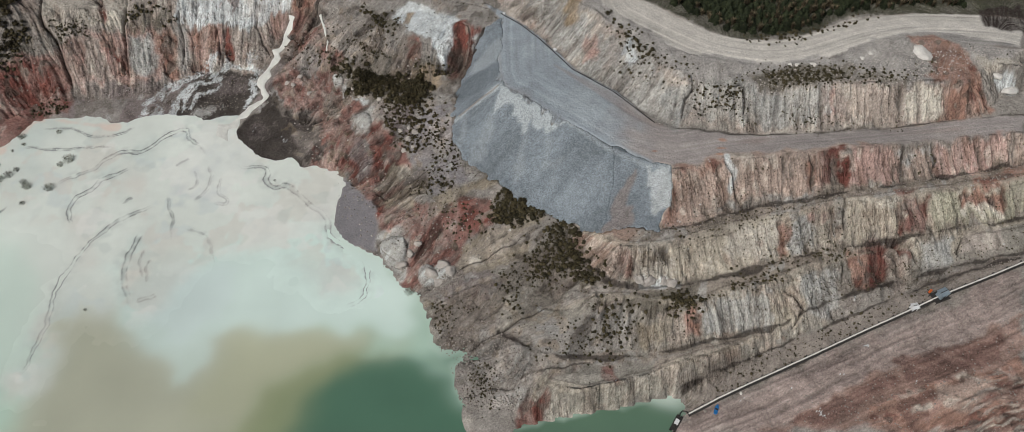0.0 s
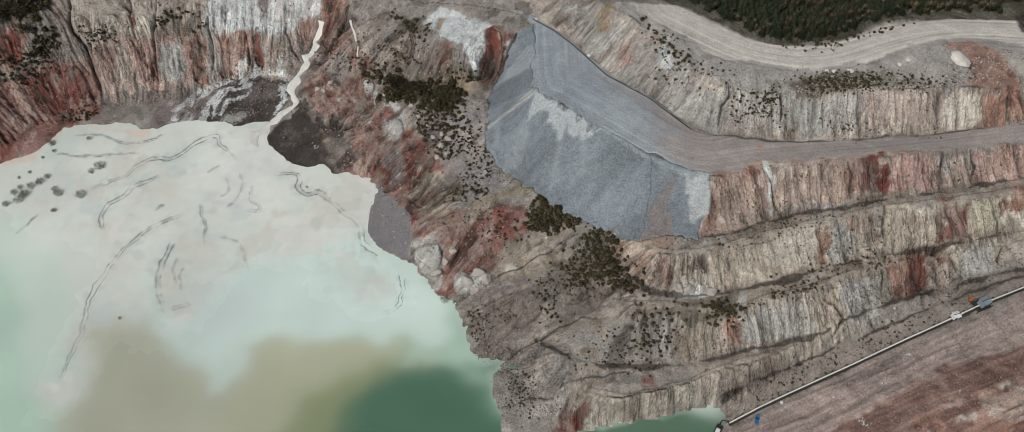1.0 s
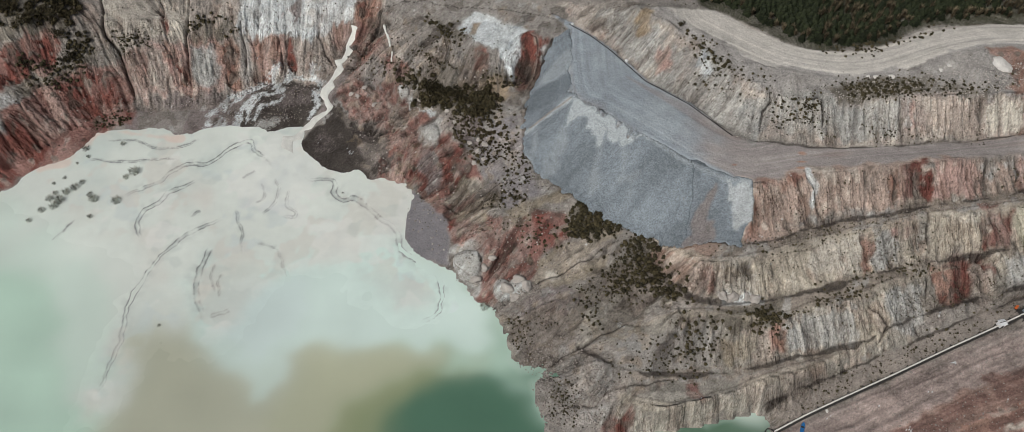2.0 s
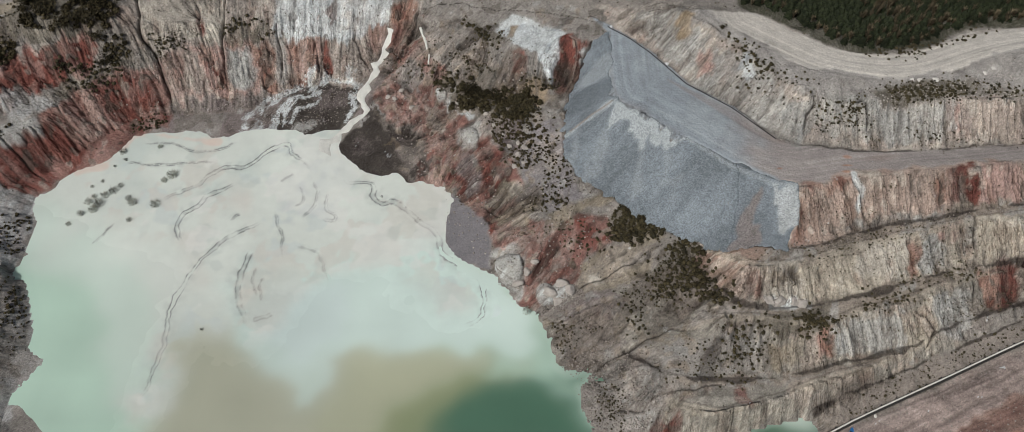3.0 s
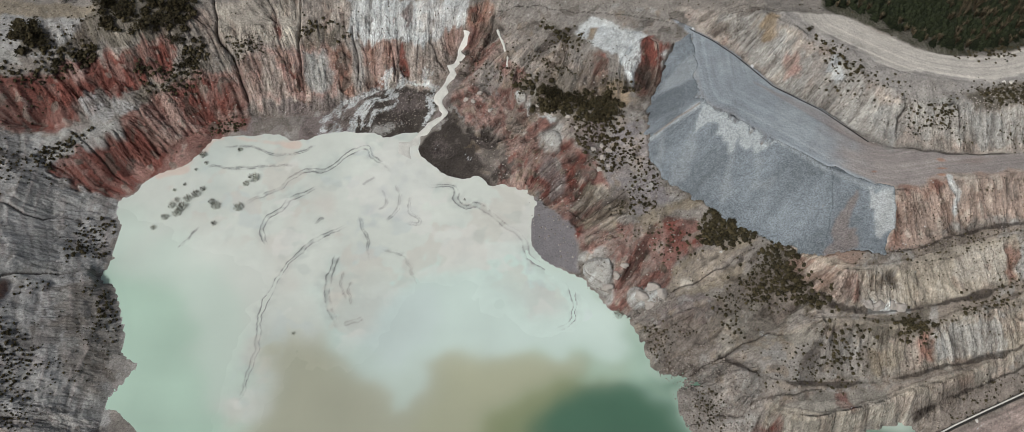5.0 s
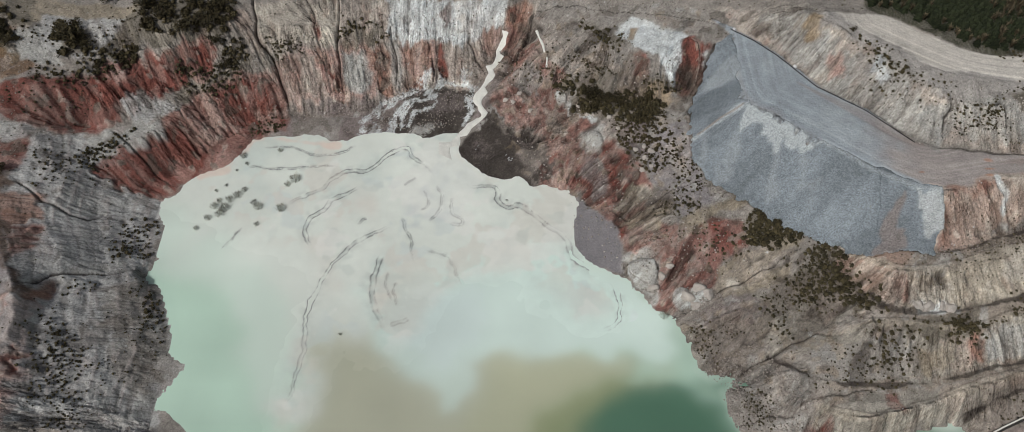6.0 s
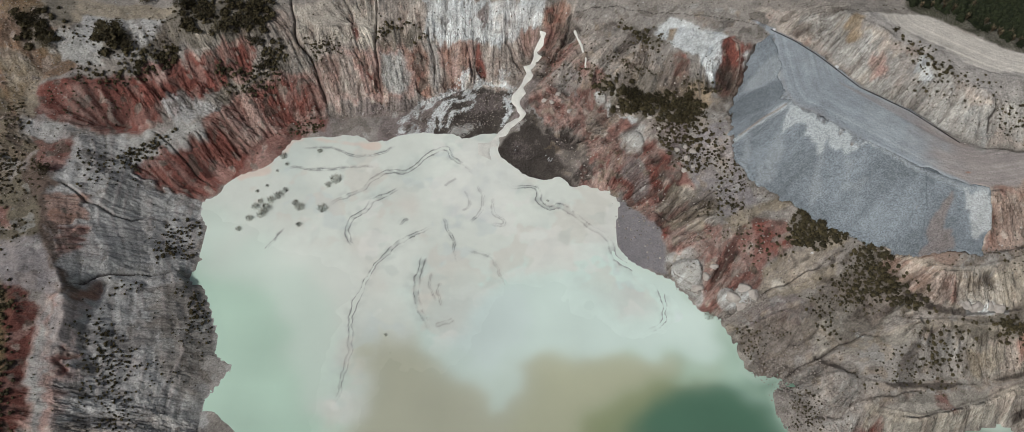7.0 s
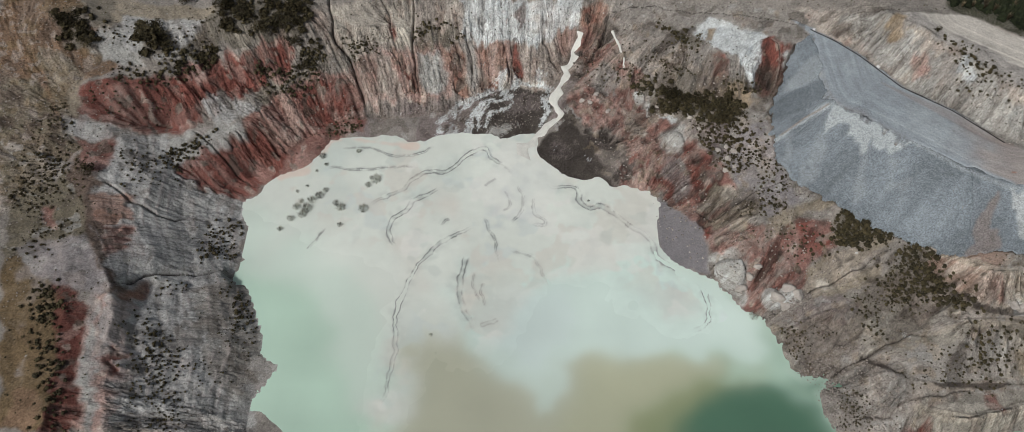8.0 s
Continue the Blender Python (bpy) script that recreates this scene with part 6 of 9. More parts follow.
LAND += ramp(3.2 - stream_d, 0, 1.8) * (STREAM_BED - 0.35 + 0.12 * stream_d - LAND)

# the stockpile stands on its own; the ground under it lies lower
PILE = ((-0.5, 193.5), (-0.5, 179), (0, 166), (6, 161.5), (18.5, 151.5), (27.5, 142.5), (37, 136.5), (43.5, 135.2), (41.5, 128), (38.5, 121.2), (28, 123.3), (21, 125.8), (15.5, 129.2), (1, 141), (-8, 149), (-13.8, 160.5), (-13.8, 171.5), (-10.3, 181.5), (-5.5, 191))
on_pile = area(PILE, 0.7, 1)
LAND -= 0.8 * on_pile


def grid_object(name, xs, ys, z, material, colour=None, attribute="mineral"):
    nx, ny = len(xs), len(ys)
    x, y = np.meshgrid(xs, ys, indexing="ij")
    co = np.stack([x, y, z], -1).reshape(-1, 3)
    i = np.arange(nx * ny).reshape(nx, ny)
    quads = np.stack([i[:-1, :-1], i[1:, :-1], i[1:, 1:], i[:-1, 1:]], -1).reshape(-1, 4)
    return quad_object(name, co, quads, material, colour, attribute)


def quad_object(name, co, quads, material, colour=None, attribute="mineral"):
    me = bpy.data.meshes.new(name)
    me.vertices.add(len(co))
    me.vertices.foreach_set("co", co.astype(np.float32).ravel())
    me.loops.add(quads.size)
    me.loops.foreach_set("vertex_index", quads.astype(np.int32).ravel())
    me.polygons.add(len(quads))
    me.polygons.foreach_set("loop_start", np.arange(len(quads), dtype=np.int32) * 4)
    me.polygons.foreach_set("loop_total", np.full(len(quads), 4, np.int32))
    me.update(calc_edges=True)
    me.polygons.foreach_set("use_smooth", np.ones(len(quads), bool))
    if colour is not None:
        a = me.color_attributes.new(attribute, "FLOAT_COLOR", "POINT")
        rgba = np.ones((len(co), 4), np.float32)
        rgba[:, :3] = colour.reshape(-1, 3)
        a.data.foreach_set("color", rgba.ravel())
    me.materials.append(material)
    return new(name, me)


def add_colour(ob, name, colour):
    a = ob.data.color_attributes.new(name, "FLOAT_COLOR", "POINT")
    rgba = np.ones((len(ob.data.vertices), 4), np.float32)
    rgba[:, :3] = colour.reshape(-1, 3)
    a.data.foreach_set("color", rgba.ravel())


def add_vector(ob, name, vector):
    a = ob.data.attributes.new(name, "FLOAT_VECTOR", "POINT")
    a.data.foreach_set("vector", vector.astype(np.float32).ravel())


def sheet(name, mask, z, material, colour, rim=1.0, parent=None):
    """The part of the grid under a mask as a mesh of its own, its rim tucked into the ground."""
    i, j = np.nonzero(mask > 0.03)
    cut = (slice(max(0, i.min() - 1), i.max() + 2), slice(max(0, j.min() - 1), j.max() + 2))
    m = mask[cut]
    zz = (z - rim * ramp(0.5 - mask, 0, 0.5))[cut]
    x, y = np.meshgrid(GX[cut[0]], GY[cut[1]], indexing="ij")
    idx = np.arange(m.size).reshape(m.shape)
    quads = np.stack([idx[:-1, :-1], idx[1:, :-1], idx[1:, 1:], idx[:-1, 1:]], -1).reshape(-1, 4)
    quads = quads[(m.ravel()[quads] > 0.03).all(1)]
    used, flat = np.unique(quads, return_inverse=True)
    co = np.stack([x, y, zz], -1).reshape(-1, 3)[used]
    ob = quad_object(name, co, flat.reshape(-1, 4), material, colour[cut].reshape(-1, 3)[used])
    add_colour(ob, "flow", FLOW[cut].reshape(-1, 3)[used])
    if parent:
        ob.parent = parent
    return ob


FLOW = np.stack([0.0 * SLOPE, 0.5 + 0.14 * MIDDLE, SLOPE * (1 - 0.85 * WEST) * (1 - 0.8 * SCREE_FAN)], -1)


def widened(g, reach):
    """Grid lines that go on past both ends in growing steps."""
    grow = np.cumsum(1.5 * 1.35 ** np.arange(40))
    grow = grow[grow < reach]
    return np.concatenate([g[0] - grow[::-1], g, g[-1] + grow]), len(grow)


AX, kx = widened(GX, 2500)
AY, ky = widened(GY, 2500)
fx, fy = np.meshgrid(AX, AY, indexing="ij")
all_z = height(np.clip(fx, X0, X1), np.clip(fy, Y0, Y1))
all_z[kx:kx + NX, ky:ky + NY] = LAND
all_c = np.zeros((*fx.shape, 3)) + TINT["earth"]
all_c[fy > 216] = TINT["forest_floor"]
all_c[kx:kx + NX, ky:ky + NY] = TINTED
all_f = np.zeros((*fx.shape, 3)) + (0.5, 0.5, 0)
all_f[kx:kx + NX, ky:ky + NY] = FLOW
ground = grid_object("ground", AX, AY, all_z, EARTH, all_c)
add_colour(ground, "flow", all_f)
all_v = np.stack([fx, fy, 0 * fx], -1)
all_v[kx:kx + NX, ky:ky + NY] = FALL
add_vector(ground, "fall", all_v)
tagged(ground, "bare rain-gullied pit slopes in beige, cream and red clay", "ground", kind="structure")


def land(x, y):
    """The height of the finished ground."""
    return sample(LAND, (np.asarray(x, float) - GX[0]) / STEP, (np.asarray(y, float) - GY[0]) / STEP)


# ---- the gravel stockpile: tipped over the terrace's edge ----
PILE_C = np.zeros((NX, NY, 3)) + 1.08 * TINT["gravel"]


def pile_tint(mask, name, strength):
    global PILE_C
    PILE_C += (strength * mask)[..., None] * (TINT[name] - PILE_C)


PILE_C *= (1 + 0.09 * BROAD + 0.07 * MIDDLE + 0.04 * RILL + 0.04 * speckle(0.3))[..., None].clip(0.7, 1.35)
pile_tint(area([(-14.5, 174.6), (-9.9, 176.4), (-0.3, 174.6), (-0.7, 170), (-7, 168.8), (-13.8, 169)], 0.4, 2), "dark_gravel", 0.55)
pile_tint(area([(-9.8, 177.5), (-0.2, 176.3), (0.8, 187), (-4.4, 183.2), (-8.8, 180.4)], 0.4, 2), "scree", 0.45)
for streak in ([(-3.2, 160.5), (-1.5, 160.2), (-4.3, 149), (-8.6, 147.4)], [(4.8, 151.2), (6.4, 153.3), (6.3, 142.9), (3, 143)], [(12.8, 151.8), (14.4, 151.6), (15.6, 140.5), (13.3, 141.1)], [(-10, 163), (-8.5, 163.4), (-10, 152), (-13, 152)]):
    pile_tint(area(streak, 0.8, 3), "scree", 0.35)
pile_tint(area([(-0.3, 167.3), (1.8, 165.3), (5.7, 161.9), (12, 156.1), (19.2, 151.6), (20.3, 150), (16.7, 151.7), (13.6, 151.6), (10.4, 152.5), (8.1, 154.4), (6.8, 153.2), (4.8, 151.2), (5.3, 153.9), (3.6, 157.1), (1.4, 160.3), (-1.5, 160.2), (-1.8, 163), (-1, 164.5)], 0.5), "lip", 0.9)
pile_tint(area([(-1.4, 167.2), (-3.7, 167.3), (-8, 165.1), (-13.2, 163.4), (-16.5, 161.2), (-17.9, 157.7), (-16.7, 157.4), (-14.2, 161.5), (-9.7, 163.6), (-5.5, 165), (-1, 165.3)], 0.3), "lip", 0.6)
pile_tint(ramp(0.45 - beside([(-1, 166.6), (-6, 166), (-12, 163.5)]), 0, 0.4), "tan_pink", 0.6)
pile_tint(area([(36, 135.5), (44, 134.5), (42, 126), (40, 127), (37, 125.5)], 0.8), "chalk", 0.7)
pile_tint(area([(29, 131), (32, 132), (33, 122.5), (28, 123)], 0.8), "tan_pink", 0.45)
pile_tint(ramp(1.1 - beside(LINES["terrace_road_outer"][2:]), 0, 0.8), "scree", 0.6)
pile_z = BASE + 0.12 * BROAD + 0.05 * speckle(0.6) + 0.05 * speckle(0.3) + 0.15
pile = tagged(new("gravel_stockpile"), "tipped heap of crushed grey gravel with a dusty pale crest", "gravel heap")
flank = area([(0, 166.3), (-4, 164.5), (-15, 159.5), (-17, 175), (-8, 196), (3, 196), (1, 180)], 0.1, 0)
apron = area([(29, 142), (46, 138), (46, 118), (27, 121)], 0.4, 0) * (1 - flank)
for name, m, words in (("fine_flank", flank, "smooth flank of finer grey gravel"), ("washed_apron", apron, "apron washed over with pale and reddish fines"), ("gravel_face", (1 - flank) * (1 - apron), "")):
    tagged(sheet(name, np.minimum(on_pile, grid_blur(m, 1) + 0.2 * (m > 0)) * (grid_blur(m, 1) > 0.02), pile_z, GRAVEL, PILE_C * (1.06 if name == "fine_flank" else 1.0), 1.2 if name == "gravel_face" else 1.0, pile), words)

# ---- the two haul roads ----
tagged(sheet("haul_road", road_1, LAND + 0.07, EARTH, TINTED, 0.12), "pale graded haul road of crushed stone with wheel tracks", "road", kind="structure")
tagged(sheet("terrace_road", road_2, LAND + 0.07, EARTH, TINTED, 0.12), "dusty grey and pinkish terrace road with wheel tracks", "road", kind="structure")


# ---- the lake: clear green water going over into white silt ----
SILTS = {k: np.array(linear(*v)) for k, v in {
    "fan": (215, 222, 214), "milk": (209, 228, 220), "mint": (184, 212, 195), "tan": (184, 187, 167), "deep": (84, 119, 99), "pond": (94, 122, 102), "pale": (204, 221, 210), "olive": (142, 154, 118), "yellow": (182, 186, 160), "blue": (213, 230, 226),
}.items()}
CLOUDS = []


def cloud(tint, x, y, r):
    CLOUDS.append((SILTS[tint], x, y, r))


cloud("fan", -123, 161, 25)
cloud("fan", -104, 162, 25)
cloud("fan", -75, 152, 22)
cloud("fan", -66, 139, 20)
cloud("fan", -137, 156, 20)
cloud("fan", -146, 152, 18)
cloud("fan", -153, 159, 15)
cloud("fan", -117, 138, 25)
cloud("fan", -128, 143, 19)
cloud("fan", -92, 145, 22)
cloud("fan", -52, 135, 15)
cloud("fan", -109, 120, 20)
cloud("fan", -98, 124, 22)
cloud("fan", -114, 106, 12)
cloud("fan", -117, 95, 8)
cloud("fan", -120, 86, 6)
cloud("fan", -84, 130, 20)
cloud("fan", -103, 108, 10)
cloud("pale", -142, 134, 15)
cloud("pale", -154, 145, 11)
cloud("pale", -129, 126, 11)
cloud("pale", -131, 114, 9)
cloud("pale", -42, 122, 12)
cloud("pale", -35, 115, 9)
cloud("pale", -158, 134, 6)
cloud("milk", -84, 116, 16)
cloud("milk", -67, 120, 16)
cloud("milk", -50, 118, 14)
cloud("milk", -76, 103, 11)
cloud("milk", -63, 105, 11)
cloud("milk", -86, 99, 10)
cloud("milk", -91, 106, 10)
cloud("milk", -47, 107, 10)
cloud("mint", -145, 117, 15)
cloud("mint", -139, 102, 18)
cloud("mint", -142, 92, 18)
cloud("mint", -132, 88, 16)
cloud("mint", -154, 121, 9)
cloud("mint", -126, 83, 10)
cloud("mint", -124, 99, 6)
cloud("mint", -30, 102, 9)
cloud("mint", -20, 98, 8)
cloud("mint", -15, 89, 5)
cloud("mint", -13, 84, 5)
cloud("mint", -41, 101, 8)
cloud("tan", -102, 97, 10)
cloud("tan", -100, 85, 16)
cloud("tan", -108, 84, 14)
cloud("tan", -93, 88, 10)
cloud("tan", -71, 92, 10)
cloud("tan", -69, 85, 12)
cloud("tan", -58, 94, 9)
cloud("tan", -59, 84, 11)
cloud("deep", -40, 84, 11)
cloud("deep", -29, 88, 15)
cloud("deep", -21, 84, 12)
cloud("deep", -34, 92, 10)
cloud("pond", 27, 77, 12)
cloud("pond", 17, 76, 10)
cloud("pond", 38, 79, 8)
cloud("olive", -55, 84, 11)
cloud("olive", -47, 82, 10)
cloud("olive", -57, 77, 11)
cloud("olive", -45, 91, 8)
cloud("olive", -34, 94, 7)
cloud("yellow", -63, 90, 11)
cloud("yellow", -55, 95, 10)
cloud("yellow", -69, 83, 11)
cloud("yellow", -44, 96, 7)
cloud("yellow", -27, 97, 6)
cloud("tan", -87, 92, 12)
cloud("tan", -97, 99, 11)
cloud("tan", -102, 90, 12)
cloud("tan", -83, 82, 12)
cloud("deep", -32, 82, 12)
cloud("deep", -20, 85, 11)
cloud("deep", -32, 76, 12)
cloud("milk", -60, 115, 14)
cloud("milk", -49, 111, 12)
cloud("milk", -74, 107, 11)
cloud("pale", 43, 85, 3)
cloud("pale", 40, 84, 3)


def silt_colour(x, y, wx, wy):
    total, weight = np.zeros((*x.shape, 3)), np.zeros(x.shape)
    for c, cx, cy, r in CLOUDS:
        w = (1 + 1.6 * ((x + wx - cx) ** 2 + (y + wy - cy) ** 2) / (r * r)) ** -3.5
        total, weight = total + w[..., None] * c, weight + w
    return total / weight[..., None]


BASINS = []


def basin(tint, soft, *corners):
    BASINS.append((SILTS[tint], soft, corners))


basin("mint", 5, (-168.7, 133.6), (-142.4, 125.5), (-133.4, 109.9), (-129.5, 91.9), (-124.5, 75.5), (-156.7, 75.2))
basin("pale", 4, (-136.6, 127.6), (-124.9, 125.7), (-117.2, 106.3), (-114.2, 81.6), (-118.9, 81.6), (-124.8, 85.2), (-129.1, 98.9), (-134, 111.8))
basin("fan", 2.5, (-126.7, 88.5), (-120.7, 91.9), (-113.4, 91.3), (-109.1, 87), (-112.7, 82.8), (-124.5, 82.7))
basin("tan", 4, (-115.2, 104.4), (-111.3, 107.2), (-102.8, 106.4), (-95.1, 99.2), (-89.5, 89.6), (-84.4, 85.8), (-77.3, 83.1), (-75.2, 75.9), (-109.1, 75.6), (-110.2, 92))
basin("tan", 4, (-97.4, 93.9), (-89.2, 90.2), (-84.4, 85.5), (-79.4, 83.1), (-74.9, 85.6), (-71.5, 92.4), (-67, 85.6), (-66.1, 72.9), (-99.7, 72.6))
basin("yellow", 4, (-73, 95.8), (-62.9, 101.6), (-51.4, 101), (-36.7, 99.3), (-27.2, 97.1), (-40.8, 92.6), (-52.6, 86.6), (-58.2, 76), (-76.7, 75.9))
basin("olive", 4, (-59, 85.7), (-50.6, 90.8), (-38.7, 96.1), (-25.3, 98.4), (-22.4, 96.3), (-36.2, 91), (-51.4, 82.5), (-53.6, 76.1), (-61.3, 76))
basin("deep", 4, (-36.8, 92), (-22.7, 94.5), (-14.6, 89.1), (-9.2, 78), (-12, 61.3), (-54.9, 61), (-47.6, 81.9), (-40.5, 88.4))
basin("mint", 3, (-31.6, 100.4), (-23.5, 99.8), (-19.4, 94.5), (-27.4, 95.5), (-37.2, 95.4))
basin("milk", 3, (-103.6, 121.8), (-84.4, 125), (-66.8, 126.2), (-47.2, 127.4), (-34.6, 122.5), (-26.2, 114.7), (-24, 107.1), (-26.7, 102.3), (-36.6, 100.4), (-49.7, 101.4), (-61, 104.5), (-70.4, 100.8), (-75, 94.1), (-77.8, 85.2), (-80.6, 85.2), (-84.4, 89.9), (-89.3, 93.9), (-92.3, 99.2), (-97.8, 106.4))
basin("blue", 2.5, (-94.6, 114), (-84.4, 120), (-72.2, 122.1), (-70.8, 110.4), (-76.2, 99.3), (-78.6, 94), (-84.4, 95.7), (-90.7, 102.8))
basin("pale", 2, (-81.2, 92.3), (-77.1, 92.3), (-77.8, 84.7), (-80.9, 83.9), (-82.5, 88))


LX, LY = np.arange(-172, 52, 0.5), np.arange(60, 182, 0.5)
lx, ly = np.meshgrid(LX, LY, indexing="ij")
wob = [sample(1.6 * speckle(14) + 1.5 * speckle(5) + 0.8 * speckle(2) + 0.4 * speckle(0.9), (lx - GX[0]) / STEP, (ly - GY[0]) / STEP) for _ in range(2)]
LAKE = silt_colour(lx, ly, *wob)
LAKE = np.stack([grid_blur(LAKE[..., k], 12) for k in range(3)], -1)
for silt, soft, corners in BASINS:
    m = inside(lx + 1.1 * wob[0], ly + 1.1 * wob[1], list(corners)).astype(float)
    m = grid_blur(m, int(1.2 * soft * soft))
    m = 0.42 * m + 0.30 * grid_blur(m, 30) + 0.16 * grid_blur(m, 120)
    LAKE += m[..., None] * (silt - LAKE)
shelf = np.minimum(to_line(lx, ly, LINES["east_shore"])[0], to_line(lx, ly, LINES["pond_shore"])[0] + 1.3)
LAKE += (0.5 * ramp(2.2 + 0.5 * wob[0] - shelf, 0, 2.4))[..., None] * (np.array(linear(186, 208, 194)) - LAKE)
LAKE *= (1 + 0.05 * sample(speckle(20) + 0.6 * speckle(5), (lx - GX[0]) / STEP, (ly - GY[0]) / STEP))[..., None]
tagged(grid_object("lake_water", LX, LY, np.zeros(lx.shape), WATER, LAKE, "silt"), "milky green settling pond water with pale silt plumes", "water", kind="structure")

# ---- the white silt fan that the stream builds out into the lake ----
RIVULETS = []


def rivulet(wide, *points):
    RIVULETS.append((wide, points))


rivulet(0.85, (-98.1, 141.9), (-103.4, 138.1), (-109.4, 132.1), (-113.4, 125.8), (-116.5, 119.7), (-117.2, 113.8), (-116.9, 106.3), (-116.6, 100.8), (-117.8, 95.4), (-117.9, 92), (-119.9, 88.5))
rivulet(1.1, (-99.9, 132.2), (-99.9, 127), (-101.3, 121.9), (-100.8, 117.9), (-98.9, 114), (-97.6, 110.2), (-96.8, 107.9))
rivulet(0.7, (-94.9, 109.8), (-92.9, 110.6), (-90.9, 112))
rivulet(1.0, (-108.5, 154.9), (-112.5, 152.5), (-116.2, 150.8), (-116.8, 147.4), (-120.3, 143.9), (-121.3, 141.7), (-121.1, 137.3), (-119.4, 133.7))
rivulet(0.9, (-129, 148.4), (-121.9, 152.4), (-118.3, 154.3), (-116.7, 157.9), (-113.1, 161), (-107.3, 159.6), (-104.6, 162.8), (-102.8, 166.5), (-99, 169.1), (-95.1, 168.6), (-93.1, 165.4), (-88.2, 162.3), (-85.9, 159.4))
rivulet(1.1, (-77.1, 158.3), (-75.8, 155.9), (-69.2, 156), (-67.8, 153.6), (-68.1, 149.7), (-65.8, 148.3), (-62, 149.1), (-58.5, 145.7), (-55, 142.4), (-49.8, 139.1), (-48.3, 135.9), (-47, 130.6), (-41.9, 127.5), (-37.8, 125.5), (-36.5, 121.4), (-35.5, 115.5), (-36, 111.7), (-41.4, 108.8))
rivulet(0.45, (-94.5, 144.2), (-93.9, 140.9), (-91.6, 135.4), (-90.1, 129.1))
rivulet(0.6, (-86.3, 157), (-84.2, 152.3), (-84.2, 145.9), (-87.1, 142))
rivulet(0.6, (-81, 152.3), (-81, 147.7), (-79.6, 145), (-77.4, 143.7), (-78.1, 141.7), (-81.6, 142.1))
rivulet(0.4, (-141.9, 161.7), (-134.3, 162.3), (-126.6, 161.9), (-120.9, 162.9), (-115.1, 162.5))
rivulet(0.35, (-150, 128.8), (-149.8, 131.7), (-145.3, 132.8), (-142.2, 136), (-139.1, 140.4))
rivulet(0.5, (-88, 133.6), (-83.3, 131.9), (-80.5, 131.1), (-78.7, 126.1), (-77.1, 122.1))
rivulet(0.4, (-94.5, 123.9), (-95.2, 120.3), (-93.7, 115.6))
rivulet(0.35, (-97.1, 126.4), (-97.3, 121.9), (-95.4, 117.5))
rivulet(0.4, (-139, 169.7), (-131.2, 169.3), (-123.2, 166.8), (-115.4, 167.4), (-111, 171))
rivulet(0.4, (-95.7, 155.9), (-93.9, 157.4), (-92, 158.8))
rivulet(0.5, (-106.3, 141.9), (-105.3, 143.9), (-104.2, 143.9))
rivulet(0.35, (-90, 154.6), (-88.5, 150.9), (-88.8, 147.6), (-90.3, 145.4))

FX, FY = np.arange(-166, -20, 0.25), np.arange(76, 180, 0.25)
qx, qy = np.meshgrid(FX, FY, indexing="ij")


def on_fan(a):
    return sample(a, (qx - GX[0]) / STEP, (qy - GY[0]) / STEP)


FAN_EDGE = [(-164, 150), (-152, 141), (-140, 133), (-124, 126), (-122, 112), (-124, 92), (-123, 80), (-117, 80), (-113, 96), (-107, 102), (-98, 100), (-86, 104), (-76, 118), (-56, 116), (-42, 108), (-30, 112), (-26, 118), (-40, 136), (-40, 160), (-70, 180), (-150, 180), (-166, 160)]
rough_a, rough_b = speckle(9), speckle(2)
reach, _ = to_line(qx, qy, FAN_EDGE + FAN_EDGE[:1])
within = np.where(inside(qx, qy, FAN_EDGE), reach, -reach) + on_fan(2.5 * rough_a + 0.7 * rough_b)
fan_z = np.clip(0.02 * within, -0.5, 0.10)
fan_c = np.stack([sample(LAKE[..., k], (qx - LX[0]) / 0.5, (qy - LY[0]) / 0.5) for k in range(3)], -1)
wet = on_fan(ramp(speckle(7) + 0.5 * speckle(2), 0.4, 2.0))
fade = ramp(within, 0.5, 9)
fan_c += (0.5 * wet * fade)[..., None] * (np.array(linear(198, 212, 206)) - fan_c)
blush = on_fan(ramp(speckle(11) + 0.4 * speckle(3), 0.8, 2.2))
fan_c += (0.6 * blush * fade)[..., None] * (np.array(linear(216, 212, 203)) - fan_c)
bed = np.array(linear(150, 157, 154))
bright = np.array(linear(232, 234, 228))
wx, wy = on_fan(1.2 * speckle(3) + 0.5 * speckle(0.9)), on_fan(1.2 * speckle(3) + 0.5 * speckle(0.9))
fray, patchy = on_fan(speckle(0.6)), on_fan(speckle(2.6) + 0.5 * speckle(6))
comb = on_fan(speckle(0.3))
